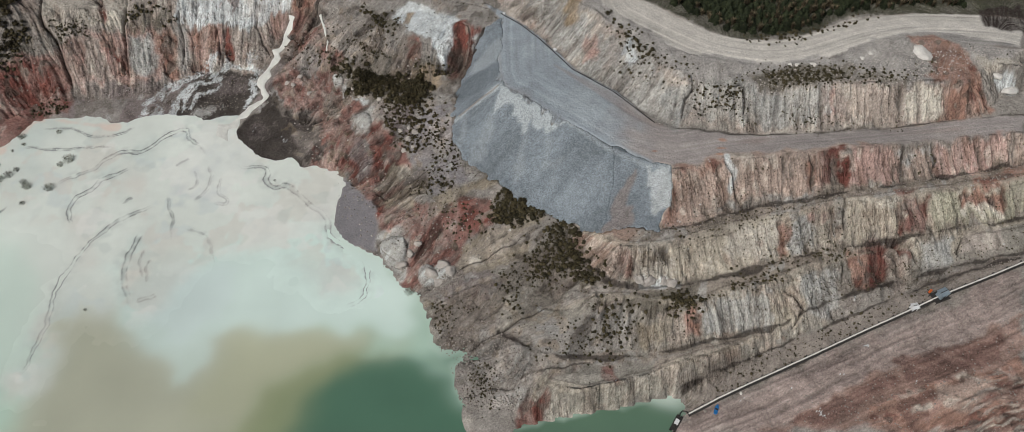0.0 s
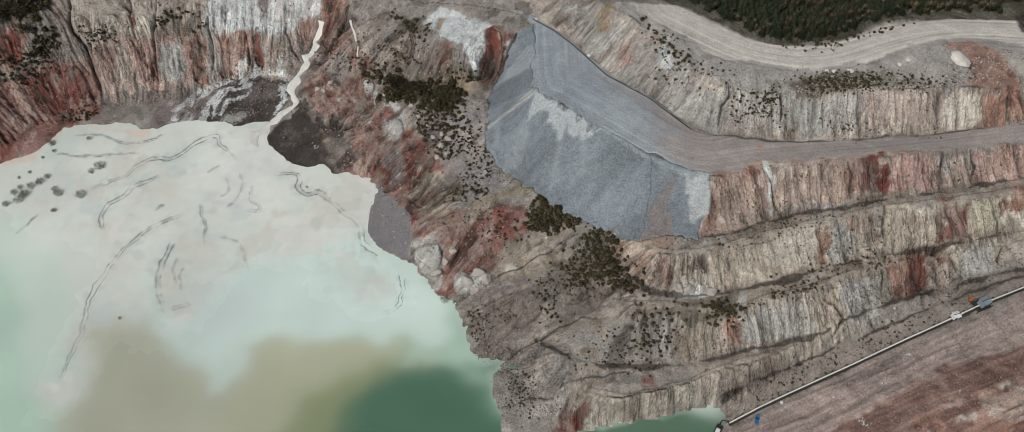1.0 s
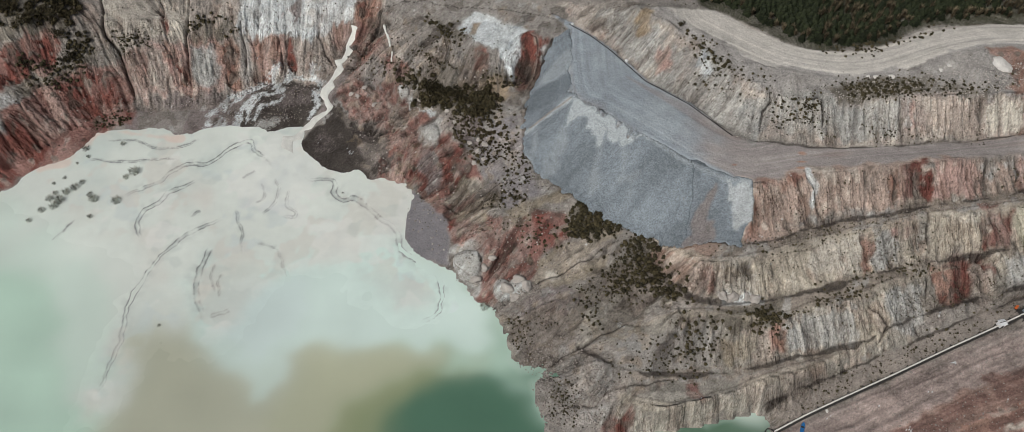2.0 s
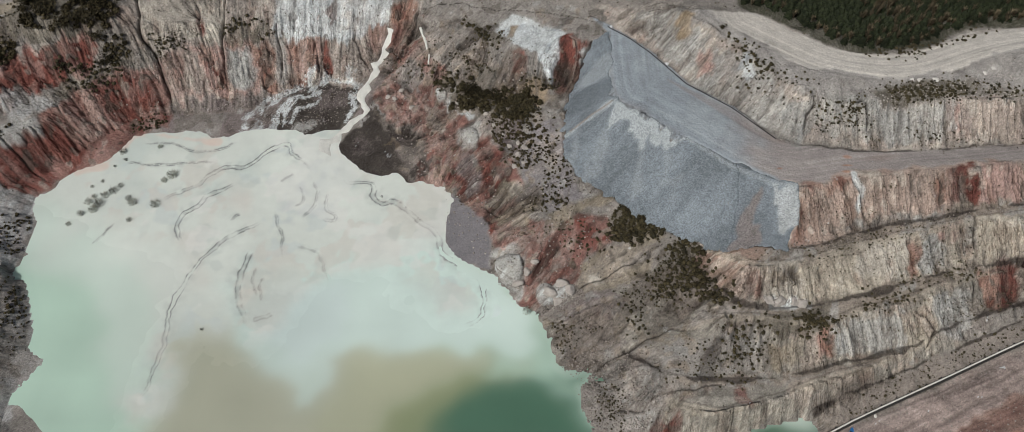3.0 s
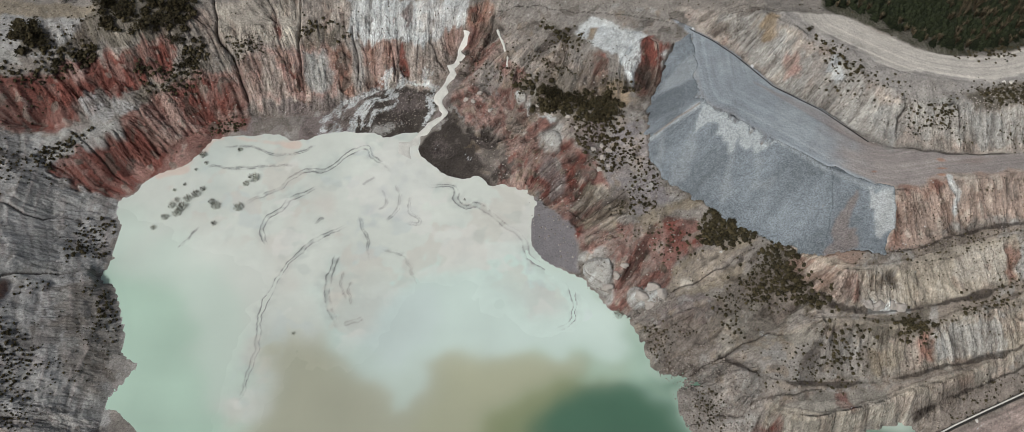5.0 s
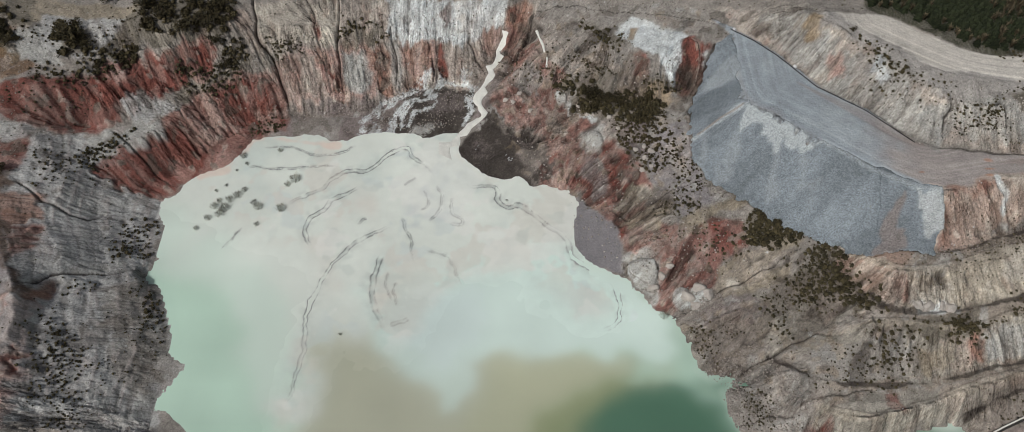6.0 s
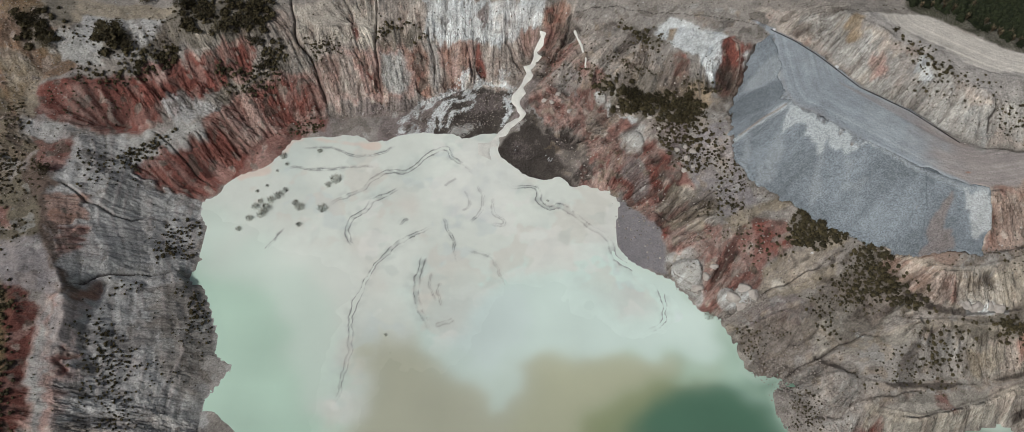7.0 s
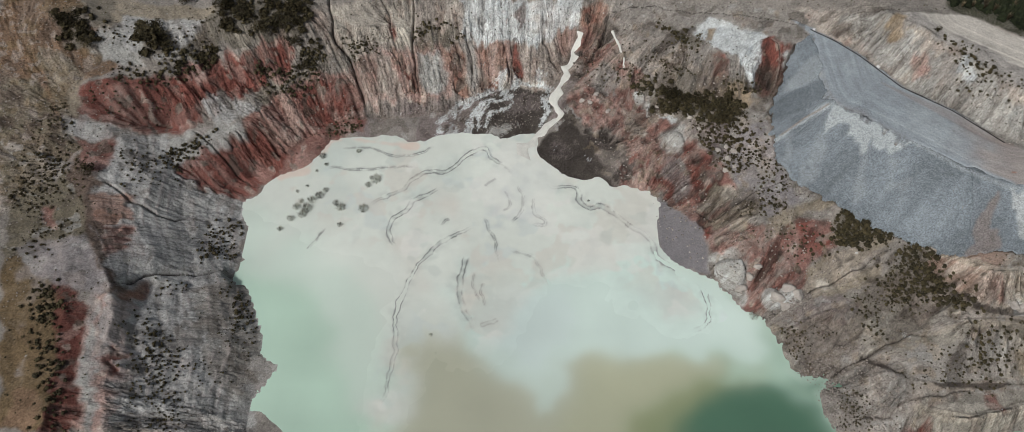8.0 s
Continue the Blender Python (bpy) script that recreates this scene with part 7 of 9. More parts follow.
for wide, points in RIVULETS:
    d, along = to_line(qx + 0.30 * wx + 0.10 * fray, qy + 0.30 * wy + 0.10 * comb, softened(points))
    ends = ramp(along, 0.0, 0.10) * ramp(1 - along, 0.0, 0.12)
    w = wide * (0.65 + 0.35 * np.sin(np.pi * np.clip(along, 0.05, 1)))
    trench = ramp(w * 1.0 - np.abs(d - 0.0), 0, w * 0.6)
    rim = np.maximum(0.32 * w, 0.25)
    banks = ramp(rim - np.abs(d - w * 0.62), 0, rim) * (0.72 + 0.25 * patchy + 0.30 * fray + 0.25 * comb).clip(0.1, 1) * ends
    halo = ramp(w * 4.0 - d, 0, w * 3.6) * (0.5 + 0.5 * fray).clip(0, 1)
    fan_z = fan_z - 0.07 * trench * ends + 0.05 * banks
    fan_c += (0.24 * halo * ends)[..., None] * (bed - fan_c)
    fan_c += (0.40 * ends * trench * (0.6 + 0.4 * fray).clip(0, 1))[..., None] * (bed * 1.15 - fan_c)
    fan_c += (0.92 * banks)[..., None] * (bed * 0.46 - fan_c)
for k, (shade_of, amount) in enumerate((((196, 208, 208), 0.35), ((212, 206, 196), 0.4), ((190, 200, 194), 0.35), ((230, 232, 226), 0.5))):
    drift = on_fan(ramp(speckle(8) + 0.7 * speckle(3) + 0.35 * speckle(1.0), 0.7, 1.3))
    fan_c += (amount * drift * fade)[..., None] * (np.array(linear(*shade_of)) - fan_c)
blue_wash = ramp(1 - np.hypot((qx + 89) / 6, (qy - 152) / 9) + 0.25 * wx, 0, 0.8)
fan_c += (0.30 * blue_wash)[..., None] * (np.array(linear(178, 186, 192)) - fan_c)
crust, _ = to_line(qx, qy, LINES["north_shore"][:3] + LINES["west_shore"][-5:][::-1])
fan_c += (0.5 * ramp(1.6 + 0.6 * wx - crust, 0, 1.4))[..., None] * (np.array(linear(224, 196, 180)) - fan_c)
fan_z += on_fan(0.02 * speckle(5) + 0.012 * speckle(1.2))
tagged(grid_object("silt_fan", FX, FY, fan_z, SILT, fan_c.clip(0.05, 0.85), "silt"), "smooth white silt delta with winding rivulets running into the lake", "silt delta", kind="structure")


# ---- small tools for building things ----
def mesh_from(name, verts, faces, material, smooth=False):
    me = bpy.data.meshes.new(name)
    me.from_pydata([tuple(v) for v in verts], [], [tuple(f) for f in faces])
    me.materials.append(material)
    if smooth:
        me.polygons.foreach_set("use_smooth", [True] * len(me.polygons))
    return me


def part(name, bm, material, parent, label=""):
    me = bpy.data.meshes.new(name)
    bm.to_mesh(me)
    bm.free()
    me.materials.append(material)
    ob = new(name, me)
    ob.parent = parent
    return tagged(ob, label) if label else ob


def thing(name, m, label, category, group=""):
    ob = new(name)
    ob.matrix_world = m
    return tagged(ob, label, category, group)


def box(x0, x1, y0, y1, z0, z1, bevel=0.03, bm=None):
    bm = bm or bmesh.new()
    made = bmesh.ops.create_cube(bm, size=1, matrix=Matrix.Translation(((x0 + x1) / 2, (y0 + y1) / 2, (z0 + z1) / 2)) @ Matrix.Diagonal((x1 - x0, y1 - y0, z1 - z0, 1)))
    if bevel:
        edges = {e for v in made["verts"] for e in v.link_edges}
        bmesh.ops.bevel(bm, geom=list(edges), offset=bevel, segments=1, affect="EDGES")
    return bm


def tube(points, radius, sides=8, bm=None):
    """A round pipe along points."""
    bm = bm or bmesh.new()
    rings = []
    for k, p in enumerate(points):
        p = Vector(p)
        way = (Vector(points[min(k + 1, len(points) - 1)]) - Vector(points[max(k - 1, 0)])).normalized()
        side = way.cross(Vector((0, 0, 1))).normalized()
        up = side.cross(way)
        rings.append([bm.verts.new(p + radius * (math.cos(a) * side + math.sin(a) * up)) for a in (2 * math.pi * i / sides for i in range(sides))])
    for a, b in zip(rings[:-1], rings[1:]):
        for i in range(sides):
            bm.faces.new((a[i], a[(i + 1) % sides], b[(i + 1) % sides], b[i]))
    bm.faces.new(rings[0][::-1])
    bm.faces.new(rings[-1])
    return bm


def lump(radius, seed, squash=0.7, level=2, rough=0.35):
    """A rounded uneven lump: a boulder or a heap."""
    bm = bmesh.new()
    bmesh.ops.create_icosphere(bm, subdivisions=level, radius=radius)
    for v in bm.verts:
        n = noise.noise(v.co / radius * 1.1 + Vector((seed * 7.3, seed * 3.1, 0)))
        n2 = noise.noise(v.co / radius * 2.7 + Vector((seed * 2.3, 0, seed)))
        v.co *= 1 + rough * n + 0.4 * rough * n2
        v.co.z *= squash
    return bm


# ---- the slurry stream ----
def stream_sheet(name, points, wide, label):
    p = dense([(x, y, 0) for x, y in points], 0.5)
    p[:, 0] = np.convolve(np.pad(p[:, 0], 3, "edge"), np.ones(7) / 7, "valid")
    p[:, 1] = np.convolve(np.pad(p[:, 1], 3, "edge"), np.ones(7) / 7, "valid")
    r = np.random.default_rng(len(p))
    w = wide * (0.75 + 0.25 * np.interp(np.arange(len(p)), np.arange(0, len(p) + 6, 6), r.random(len(np.arange(0, len(p) + 6, 6))) * 2))
    w *= 1 + 1.3 * np.clip((np.arange(len(p)) / len(p) - 0.8) / 0.2, 0, 1)
    way = np.gradient(p[:, :2], axis=0)
    way /= np.linalg.norm(way, axis=1)[:, None]
    across = np.stack([-way[:, 1], way[:, 0]], 1)
    knots = np.arange(0, len(p) + 3, 3)
    sway = [np.interp(np.arange(len(p)), knots, r.normal(0, 0.36, len(knots))) for _ in range(3)]
    cols = []
    for s in np.linspace(-1, 1, 7):
        xy = p[:, :2] + across * (w * (s * (1 + (sway[0] if s > 0 else sway[1])) + 0.8 * sway[2]))[:, None]
        cols.append(np.column_stack([xy, np.maximum(sample(STREAM_BED, (xy[:, 0] - GX[0]) / STEP, (xy[:, 1] - GY[0]) / STEP), 0.2) + 0.08 - 0.25 * abs(s) ** 3]))
    co = np.stack(cols, 1)
    n = len(p)
    i = np.arange(n * 7).reshape(n, 7)
    quads = np.stack([i[:-1, :-1], i[:-1, 1:], i[1:, 1:], i[1:, :-1]], -1).reshape(-1, 4)
    return tagged(quad_object(name, co.reshape(-1, 3), quads, SLURRY), label, "stream", kind="structure")


stream_sheet("slurry_stream", STREAM, 1.1, "white slurry stream winding down to the delta")
stream_sheet("slurry_rill", [(-57, 205), (-55, 199), (-54, 195), (-53, 190)], 0.35, "thin white slurry trickle in a side gully")


# ---- boulders, heaps and rubble ----
boulder_meshes = []
for k in range(5):
    bm = lump(1.0, k + 1, 0.6, 3, 0.55)
    me = bpy.data.meshes.new("boulder")
    bm.to_mesh(me)
    bm.free()
    me.materials.append(PALE_STONE)
    me.polygons.foreach_set("use_smooth", [True] * len(me.polygons))
    boulder_meshes.append(me)


def boulder(x, y, size, k):
    ob = new("boulder", boulder_meshes[k % 5])
    ob.matrix_world = pose(x, y, float(land(x, y)) - 0.1 * size, 0, 0, k * 77) @ Matrix.Diagonal((size, size * 0.8, size, 1))
    tagged(ob, "rounded pale clay boulder bedded in the slope", "boulder", "pale boulders on the spur")


for k, (x, y) in enumerate([(-44.5, 178.5), (-42, 175.5), (-40.5, 174.5), (-39, 176), (-36, 173), (-37, 176), (-26.5, 162.5), (-24.5, 161), (-26.5, 158.5), (-29, 161.5), (-25, 156), (-27.5, 155), (-33.5, 169), (-31, 165), (-22, 126), (-24.5, 125), (-64, 183.5), (-58.5, 180.5), (-66, 185), (-62, 186)]):
    boulder(x, y, 0.7 + 0.5 * ((k * 37) % 10) / 10, k)
for k, (x, y, s) in enumerate([(-26.5, 121.5, 1.6), (-24, 124, 1.3), (-15, 119.5, 1.8), (-13, 117.6, 1.6), (-18, 117.5, 2.0), (-16, 115.5, 1.5)]):
    boulder(x, y, s, k + 40)
for k, (x, y) in enumerate([(35, 108.6), (37.2, 108.6), (41, 108.8), (43, 108.6)]):
    boulder(x, y, 1.3 + 0.3 * (k % 2), k + 60)


def heap(x, y, rx, ry, tall, seed, label):
    bm = lump(1.0, seed, 1.0, 3, 0.4)
    for v in bm.verts:
        v.co *= 1 + 0.22 * noise.noise(v.co * 4.5 + Vector((seed, 0, 0))) + 0.12 * noise.noise(v.co * 10)
    me = bpy.data.meshes.new("kaolin_heap")
    bm.to_mesh(me)
    bm.free()
    me.materials.append(CHALK)
    me.polygons.foreach_set("use_smooth", [True] * len(me.polygons))
    ob = new("kaolin_heap", me)
    ob.matrix_world = pose(x, y, float(land(x, y)) - 0.1 * tall, 0, 0, seed * 40) @ Matrix.Diagonal((rx, ry, tall, 1))
    tagged(ob, label, "heap", "white heaps beside the haul road")


heap(114.6, 169.4, 3.0, 2.2, 0.9, 3, "broad heap of white kaolin beside the haul road")
heap(84.7, 166.6, 0.9, 0.7, 0.6, 4, "small heap of white kaolin beside the haul road")
heap(80.2, 166.4, 0.7, 0.6, 0.45, 5, "small heap of white kaolin beside the haul road")
heap(78.4, 166.6, 0.5, 0.5, 0.4, 6, "small heap of white kaolin beside the haul road")
heap(101, 170.3, 0.8, 0.6, 0.4, 7, "small heap of white kaolin beside the haul road")
heap(98.5, 168.8, 0.6, 0.6, 0.4, 8, "small heap of white kaolin beside the haul road")
heap(137.9, 160.9, 2.2, 1.8, 0.8, 9, "broad heap of white kaolin in the hollow")
heap(134, 163.2, 1.2, 1.4, 0.6, 10, "small heap of white kaolin in the hollow")
heap(59.3, 84.0, 0.5, 0.35, 0.3, 11, "small heap of white kaolin beside the belt")


def scattered(count, outline, seed):
    r = np.random.default_rng(seed)
    c = np.array(outline)
    out = []
    while len(out) < count:
        p = c.min(0) + r.random((count * 3, 2)) * (c.max(0) - c.min(0))
        p = p[inside(p[:, 0], p[:, 1], [tuple(q) for q in outline])]
        out += p.tolist()
    order = r.permutation(len(out))[:count]
    return np.array(out)[order], r


def merged(name, protos, xyz, sizes, spins, which, material, label, category, stretch=None):
    """Many small copies of a few shapes joined into one mesh."""
    verts, tris, n = [], [], 0
    for p, s, a, k in zip(xyz, sizes, spins, which):
        v, f = protos[k]
        c, d = math.cos(a), math.sin(a)
        q = np.stack([(v[:, 0] * c - v[:, 1] * d) * s, (v[:, 0] * d + v[:, 1] * c) * s, v[:, 2] * s], 1) + p
        verts.append(q)
        tris.append(f + n)
        n += len(v)
    co, tr = np.concatenate(verts), np.concatenate(tris)
    me = bpy.data.meshes.new(name)
    me.vertices.add(len(co))
    me.vertices.foreach_set("co", co.astype(np.float32).ravel())
    me.loops.add(tr.size)
    me.loops.foreach_set("vertex_index", tr.astype(np.int32).ravel())
    me.polygons.add(len(tr))
    me.polygons.foreach_set("loop_start", np.arange(len(tr), dtype=np.int32) * 3)
    me.polygons.foreach_set("loop_total", np.full(len(tr), 3, np.int32))
    me.update(calc_edges=True)
    me.materials.append(material)
    return tagged(new(name, me), label, category, kind="stuff")


def arrays(bm):
    bmesh.ops.triangulate(bm, faces=bm.faces[:])
    bm.verts.index_update()
    v = np.array([q.co[:] for q in bm.verts])
    f = np.array([[q.index for q in face.verts] for face in bm.faces])
    bm.free()
    return v, f


stone_protos = [arrays(lump(1.0, 20 + k, 0.7, 1, 0.5)) for k in range(4)]


def rubble(count, lo, hi, outline, seed, material, label):
    p, r = scattered(count, outline, seed)
    z = land(p[:, 0], p[:, 1])
    s = lo + (hi - lo) * r.random(count) ** 2.5
    merged("rubble", stone_protos, np.column_stack([p, z]), s, r.random(count) * 6.3, r.integers(0, 4, count), material, label, "rubble")


small_protos = [arrays(lump(1.0, 40 + k, 0.75, 1, 0.5)) for k in range(4)]
stone_protos += small_protos
rubble(450, 0.08, 0.34, [(-68, 200), (-30, 200), (-16, 165), (-16, 148), (4, 132), (-10, 112), (-32, 122), (-48, 142), (-64, 172)], 11, PALE_STONE, "pale stones strewn over the slumped red slope")
rubble(1200, 0.08, 0.34, [(-68, 200), (-30, 200), (-16, 165), (-16, 148), (4, 132), (-10, 112), (-32, 122), (-48, 142), (-64, 172)], 12, STONE, "grey stones strewn over the slumped red slope")
rubble(500, 0.08, 0.28, [(-130, 205), (-75, 205), (-75, 195), (-100, 188), (-126, 180), (-160, 168), (-165, 178)], 13, PALE_STONE, "pale stones lodged in the headwall")
rubble(1500, 0.07, 0.30, [(40, 150), (72, 164), (136, 172), (136, 166), (110, 160), (75, 158)], 14, PALE_STONE, "pale stones on the verge under the haul road")
rubble(1800, 0.07, 0.28, [(60, 84), (150, 118), (150, 70), (60, 70)], 15, STONE, "stones turned up across the graded yard")
rubble(1800, 0.07, 0.30, [(-235, 205), (-206, 200), (-196, 150), (-205, 86), (-235, 86)], 16, STONE, "stones strewn over the plain above the pit")
rubble(1300, 0.08, 0.36, [(-16, 98), (-4, 104), (8, 92), (4, 80), (-8, 80)], 17, STONE, "grey stones covering the spur above the water")
rubble(900, 0.10, 0.32, [(-21.5, 114), (-10, 118), (-9, 114.5), (-17, 109.5)], 1, STONE, "loose grey rubble spilled down the spur")
rubble(260, 0.12, 0.38, [(-2, 83), (2, 83.8), (3.5, 81.5), (-1.5, 80.5)], 2, PALE_STONE, "loose pale rubble above the waterline")
rubble(700, 0.08, 0.25, [(-103, 183), (-86, 194), (-78, 188), (-80, 178), (-92, 176), (-106, 177)], 3, STONE, "loose dark and grey rubble below the headwall")
rubble(900, 0.07, 0.22, [(39, 121.5), (138, 140.5), (138, 137), (107, 131.5), (56, 122), (40, 118)], 4, STONE, "loose stones along the bench foot")
rubble(700, 0.06, 0.2, [(47, 84), (133, 117), (133, 114.5), (105, 107), (72, 95), (50, 82.5)], 5, STONE, "loose stones along the belt line")
rubble(500, 0.07, 0.22, [(-128, 182), (-105, 184), (-96, 188), (-100, 176), (-128, 174)], 6, STONE, "loose stones on the scree fan")

# ---- scrub ----
def bush(seed, blades, tall):
    """A low bush: a ragged core wrapped in small leafy blades."""
    r = random.Random(seed)
    bm = bmesh.new()
    bmesh.ops.create_icosphere(bm, subdivisions=1, radius=0.36)
    for v in bm.verts:
        v.co *= 0.75 + 0.5 * r.random()
        v.co.z = v.co.z * 0.8 * tall + 0.25
    for _ in range(blades):
        a, h = r.random() * 6.283, r.random()
        out = Vector((math.cos(a) * (1 - h * 0.7), math.sin(a) * (1 - h * 0.7), h * tall)) * (0.34 + 0.2 * r.random())
        out.z += 0.12
        side = Vector((r.uniform(-1, 1), r.uniform(-1, 1), r.uniform(-0.5, 1))) * 0.13
        tip = out * (1.15 + 0.25 * r.random()) + Vector((0, 0, 0.08))
        bm.faces.new([bm.verts.new(out + side), bm.verts.new(out - side), bm.verts.new(tip)])
    return bm


bush_protos = [arrays(bush(k, 22, 0.7 + 0.15 * (k % 3))) for k in range(6)]
SCRUB = {"dark": [], "olive": []}


def scrub_area(kind, count, lo, hi, *outline):
    count = int(1.5 * count)
    p, r = scattered(count, outline, count + int(abs(outline[0][0] * 7 + outline[0][1] * 13)))
    p += r.normal(0, 1.2, p.shape)
    clump = speckle_at(p[:, 0], p[:, 1])
    for (x, y), c in zip(p, clump):
        s = 0.92 * (lo + (hi - lo) * r.random() ** 1.6) * (1.0 + 0.15 * c)
        i, j = int((min(max(x, -235), 151) - GX[0]) / STEP), int((min(max(y, 69), 217) - GY[0]) / STEP)
        if -235 < x < 151 and 69 < y < 217 and c > -1.0 and BASE[i, j] > 0.4 and on_pile[i, j] < 0.5 and (WEST[i, j] < 0.5 or r.random() < 0.55):
            SCRUB[kind].append((x, y, s, r.random() * 6.283))


clump_field = speckle(3.5)


def speckle_at(x, y):
    return sample(clump_field, (x - GX[0]) / STEP, (y - GY[0]) / STEP)


scrub_area("dark", 70, 1, 2.4, (-51, 188), (-39, 185), (-29.5, 181.5), (-22, 177.5), (-24, 172.5), (-37, 174.5), (-45, 177))
scrub_area("dark", 60, 0.4, 0.9, (-57, 201.5), (-31.5, 192.5), (-25.5, 181.5), (-37, 184.5), (-49, 189.5))
scrub_area("olive", 110, 0.6, 1.4, (-33.5, 172), (-18.5, 172), (-18, 153.5), (-28, 153.5))
scrub_area("dark", 170, 0.4, 1, (-28, 160.5), (-8.5, 155.5), (-6, 144), (-14.5, 138.5), (-24.5, 142))
scrub_area("dark", 150, 0.8, 1.7, (-2.5, 136), (4.5, 142), (9.5, 140.5), (13, 133), (7, 129.5), (0, 130))
scrub_area("dark", 95, 0.9, 1.9, (13.5, 129), (19, 128.5), (22, 118), (27.5, 108.5), (22, 108), (17.5, 118), (13.5, 125))
scrub_area("dark", 100, 0.5, 1.4, (7, 124), (15, 124.5), (18.5, 115), (10.5, 111), (4.5, 115))
scrub_area("dark", 70, 0.5, 1.2, (23.5, 104), (38.5, 104), (33.5, 95), (25.5, 95))
scrub_area("dark", 100, 0.4, 0.9, (4.5, 99), (26, 99.5), (33, 90.5), (9.5, 90.5))
scrub_area("dark", 100, 0.4, 0.8, (-18.5, 110), (-6, 107.5), (-4.5, 99.5), (-15.5, 99))
scrub_area("dark", 120, 0.4, 0.9, (-11.5, 92), (-2, 91.5), (0.5, 82), (-9, 82.5))
scrub_area("dark", 50, 0.4, 0.9, (0, 117.5), (4.5, 114.5), (6, 103), (0.5, 107))
scrub_area("dark", 70, 0.7, 1.6, (40.5, 105), (50.5, 108), (60.5, 111), (58.5, 109), (47.5, 103), (43, 101))
scrub_area("dark", 60, 0.4, 1, (-23, 135.5), (-9, 136.5), (-1, 130), (-9.5, 125.5))
scrub_area("dark", 40, 0.4, 0.9, (-60.5, 179.5), (-50.5, 176), (-52.5, 170), (-58.5, 172.5))
scrub_area("olive", 50, 0.4, 0.9, (-67.5, 199), (-53, 194), (-49, 185.5), (-61, 188))
scrub_area("dark", 100, 0.3, 0.7, (30.5, 121.5), (47, 121), (72.5, 127), (89.5, 130), (89.5, 128), (72.5, 125), (47, 118.5))
scrub_area("dark", 100, 0.5, 1.3, (67.5, 164), (92.5, 166.5), (93, 160.5), (69, 161))
scrub_area("dark", 70, 0.4, 1.1, (51.5, 160.5), (63.5, 160), (59.5, 149), (52.5, 149.5))
scrub_area("dark", 100, 0.3, 0.7, (65, 152), (108.5, 152), (108.5, 149.5), (65, 148))
scrub_area("dark", 130, 0.3, 0.8, (54, 84.5), (104, 104.5), (121, 110.5), (121, 112), (104.5, 107.5), (70.5, 95), (54, 87.5))
scrub_area("dark", 50, 0.4, 0.9, (68.5, 114), (89, 119), (89, 116.5), (69.5, 111))
scrub_area("dark", 140, 0.25, 0.6, (38.5, 115.5), (75.5, 123.5), (137, 135), (136, 127), (75.5, 116), (38.5, 108))
scrub_area("dark", 140, 0.25, 0.6, (73, 109.5), (135.5, 124.5), (134, 117.5), (81.5, 105.5))
scrub_area("dark", 90, 0.25, 0.6, (45.5, 134.5), (90, 140.5), (138, 146.5), (138, 140.5), (90, 131.5), (47, 122.5))
scrub_area("dark", 60, 0.4, 0.9, (96, 166), (107.5, 163.5), (118.5, 165), (110.5, 161), (95, 161))
scrub_area("dark", 60, 0.4, 1.1, (38, 171.5), (51.5, 166), (51.5, 160.5), (41, 160.5), (31, 170))
scrub_area("dark", 50, 0.6, 1.5, (29, 186), (43, 169.5), (39.5, 168.5), (34.5, 174.5))
scrub_area("dark", 170, 0.4, 1, (-179.5, 104.5), (-175.5, 108.5), (-167.5, 77), (-172, 76))
scrub_area("dark", 160, 0.4, 1, (-175.5, 116.5), (-170.5, 118.5), (-163, 78), (-166.5, 77))
scrub_area("dark", 100, 0.5, 1.2, (-173.5, 138.5), (-162.5, 142.5), (-161, 129.5), (-170.5, 125))
scrub_area("dark", 120, 0.4, 0.9, (-167, 105), (-155.5, 113), (-150, 98.5), (-162, 88.5))
scrub_area("dark", 45, 0.5, 1.1, (-160.5, 120), (-154, 121.5), (-151.5, 106), (-155, 105))
scrub_area("olive", 220, 0.4, 1.1, (-220.5, 155), (-211.5, 170), (-197, 136), (-212, 128.5))
scrub_area("olive", 170, 0.4, 1, (-215, 142.5), (-204, 149), (-195, 124), (-206, 115.5))
scrub_area("dark", 28, 1.4, 2.8, (-221, 194), (-210, 197.5), (-206, 187.5), (-215, 183.5))
scrub_area("dark", 14, 1.6, 3, (-198, 195), (-190, 196), (-187.5, 186.5), (-194.5, 184.5))
scrub_area("dark", 110, 1.2, 2.4, (-175, 206), (-149, 212), (-149.5, 202), (-158.5, 195.5), (-171.5, 195))
scrub_area("dark", 60, 0.8, 1.8, (-188.5, 185.5), (-174.5, 190), (-179, 182.5), (-189, 177))
scrub_area("olive", 70, 0.6, 1.2, (-208, 180), (-196, 179.5), (-187.5, 178.5), (-205, 173))
scrub_area("dark", 70, 0.8, 1.8, (-163.5, 187), (-145.5, 190), (-149, 183.5), (-161.5, 178.5))
scrub_area("dark", 40, 1, 2, (-150.5, 198), (-143.5, 194), (-145.5, 189), (-151, 189.5))
scrub_area("dark", 45, 0.4, 0.9, (-140, 198.5), (-125, 202), (-124.5, 198.5), (-140, 195.5))
scrub_area("dark", 20, 0.8, 1.6, (-117, 207), (-109, 206), (-105, 204), (-115, 202.5))
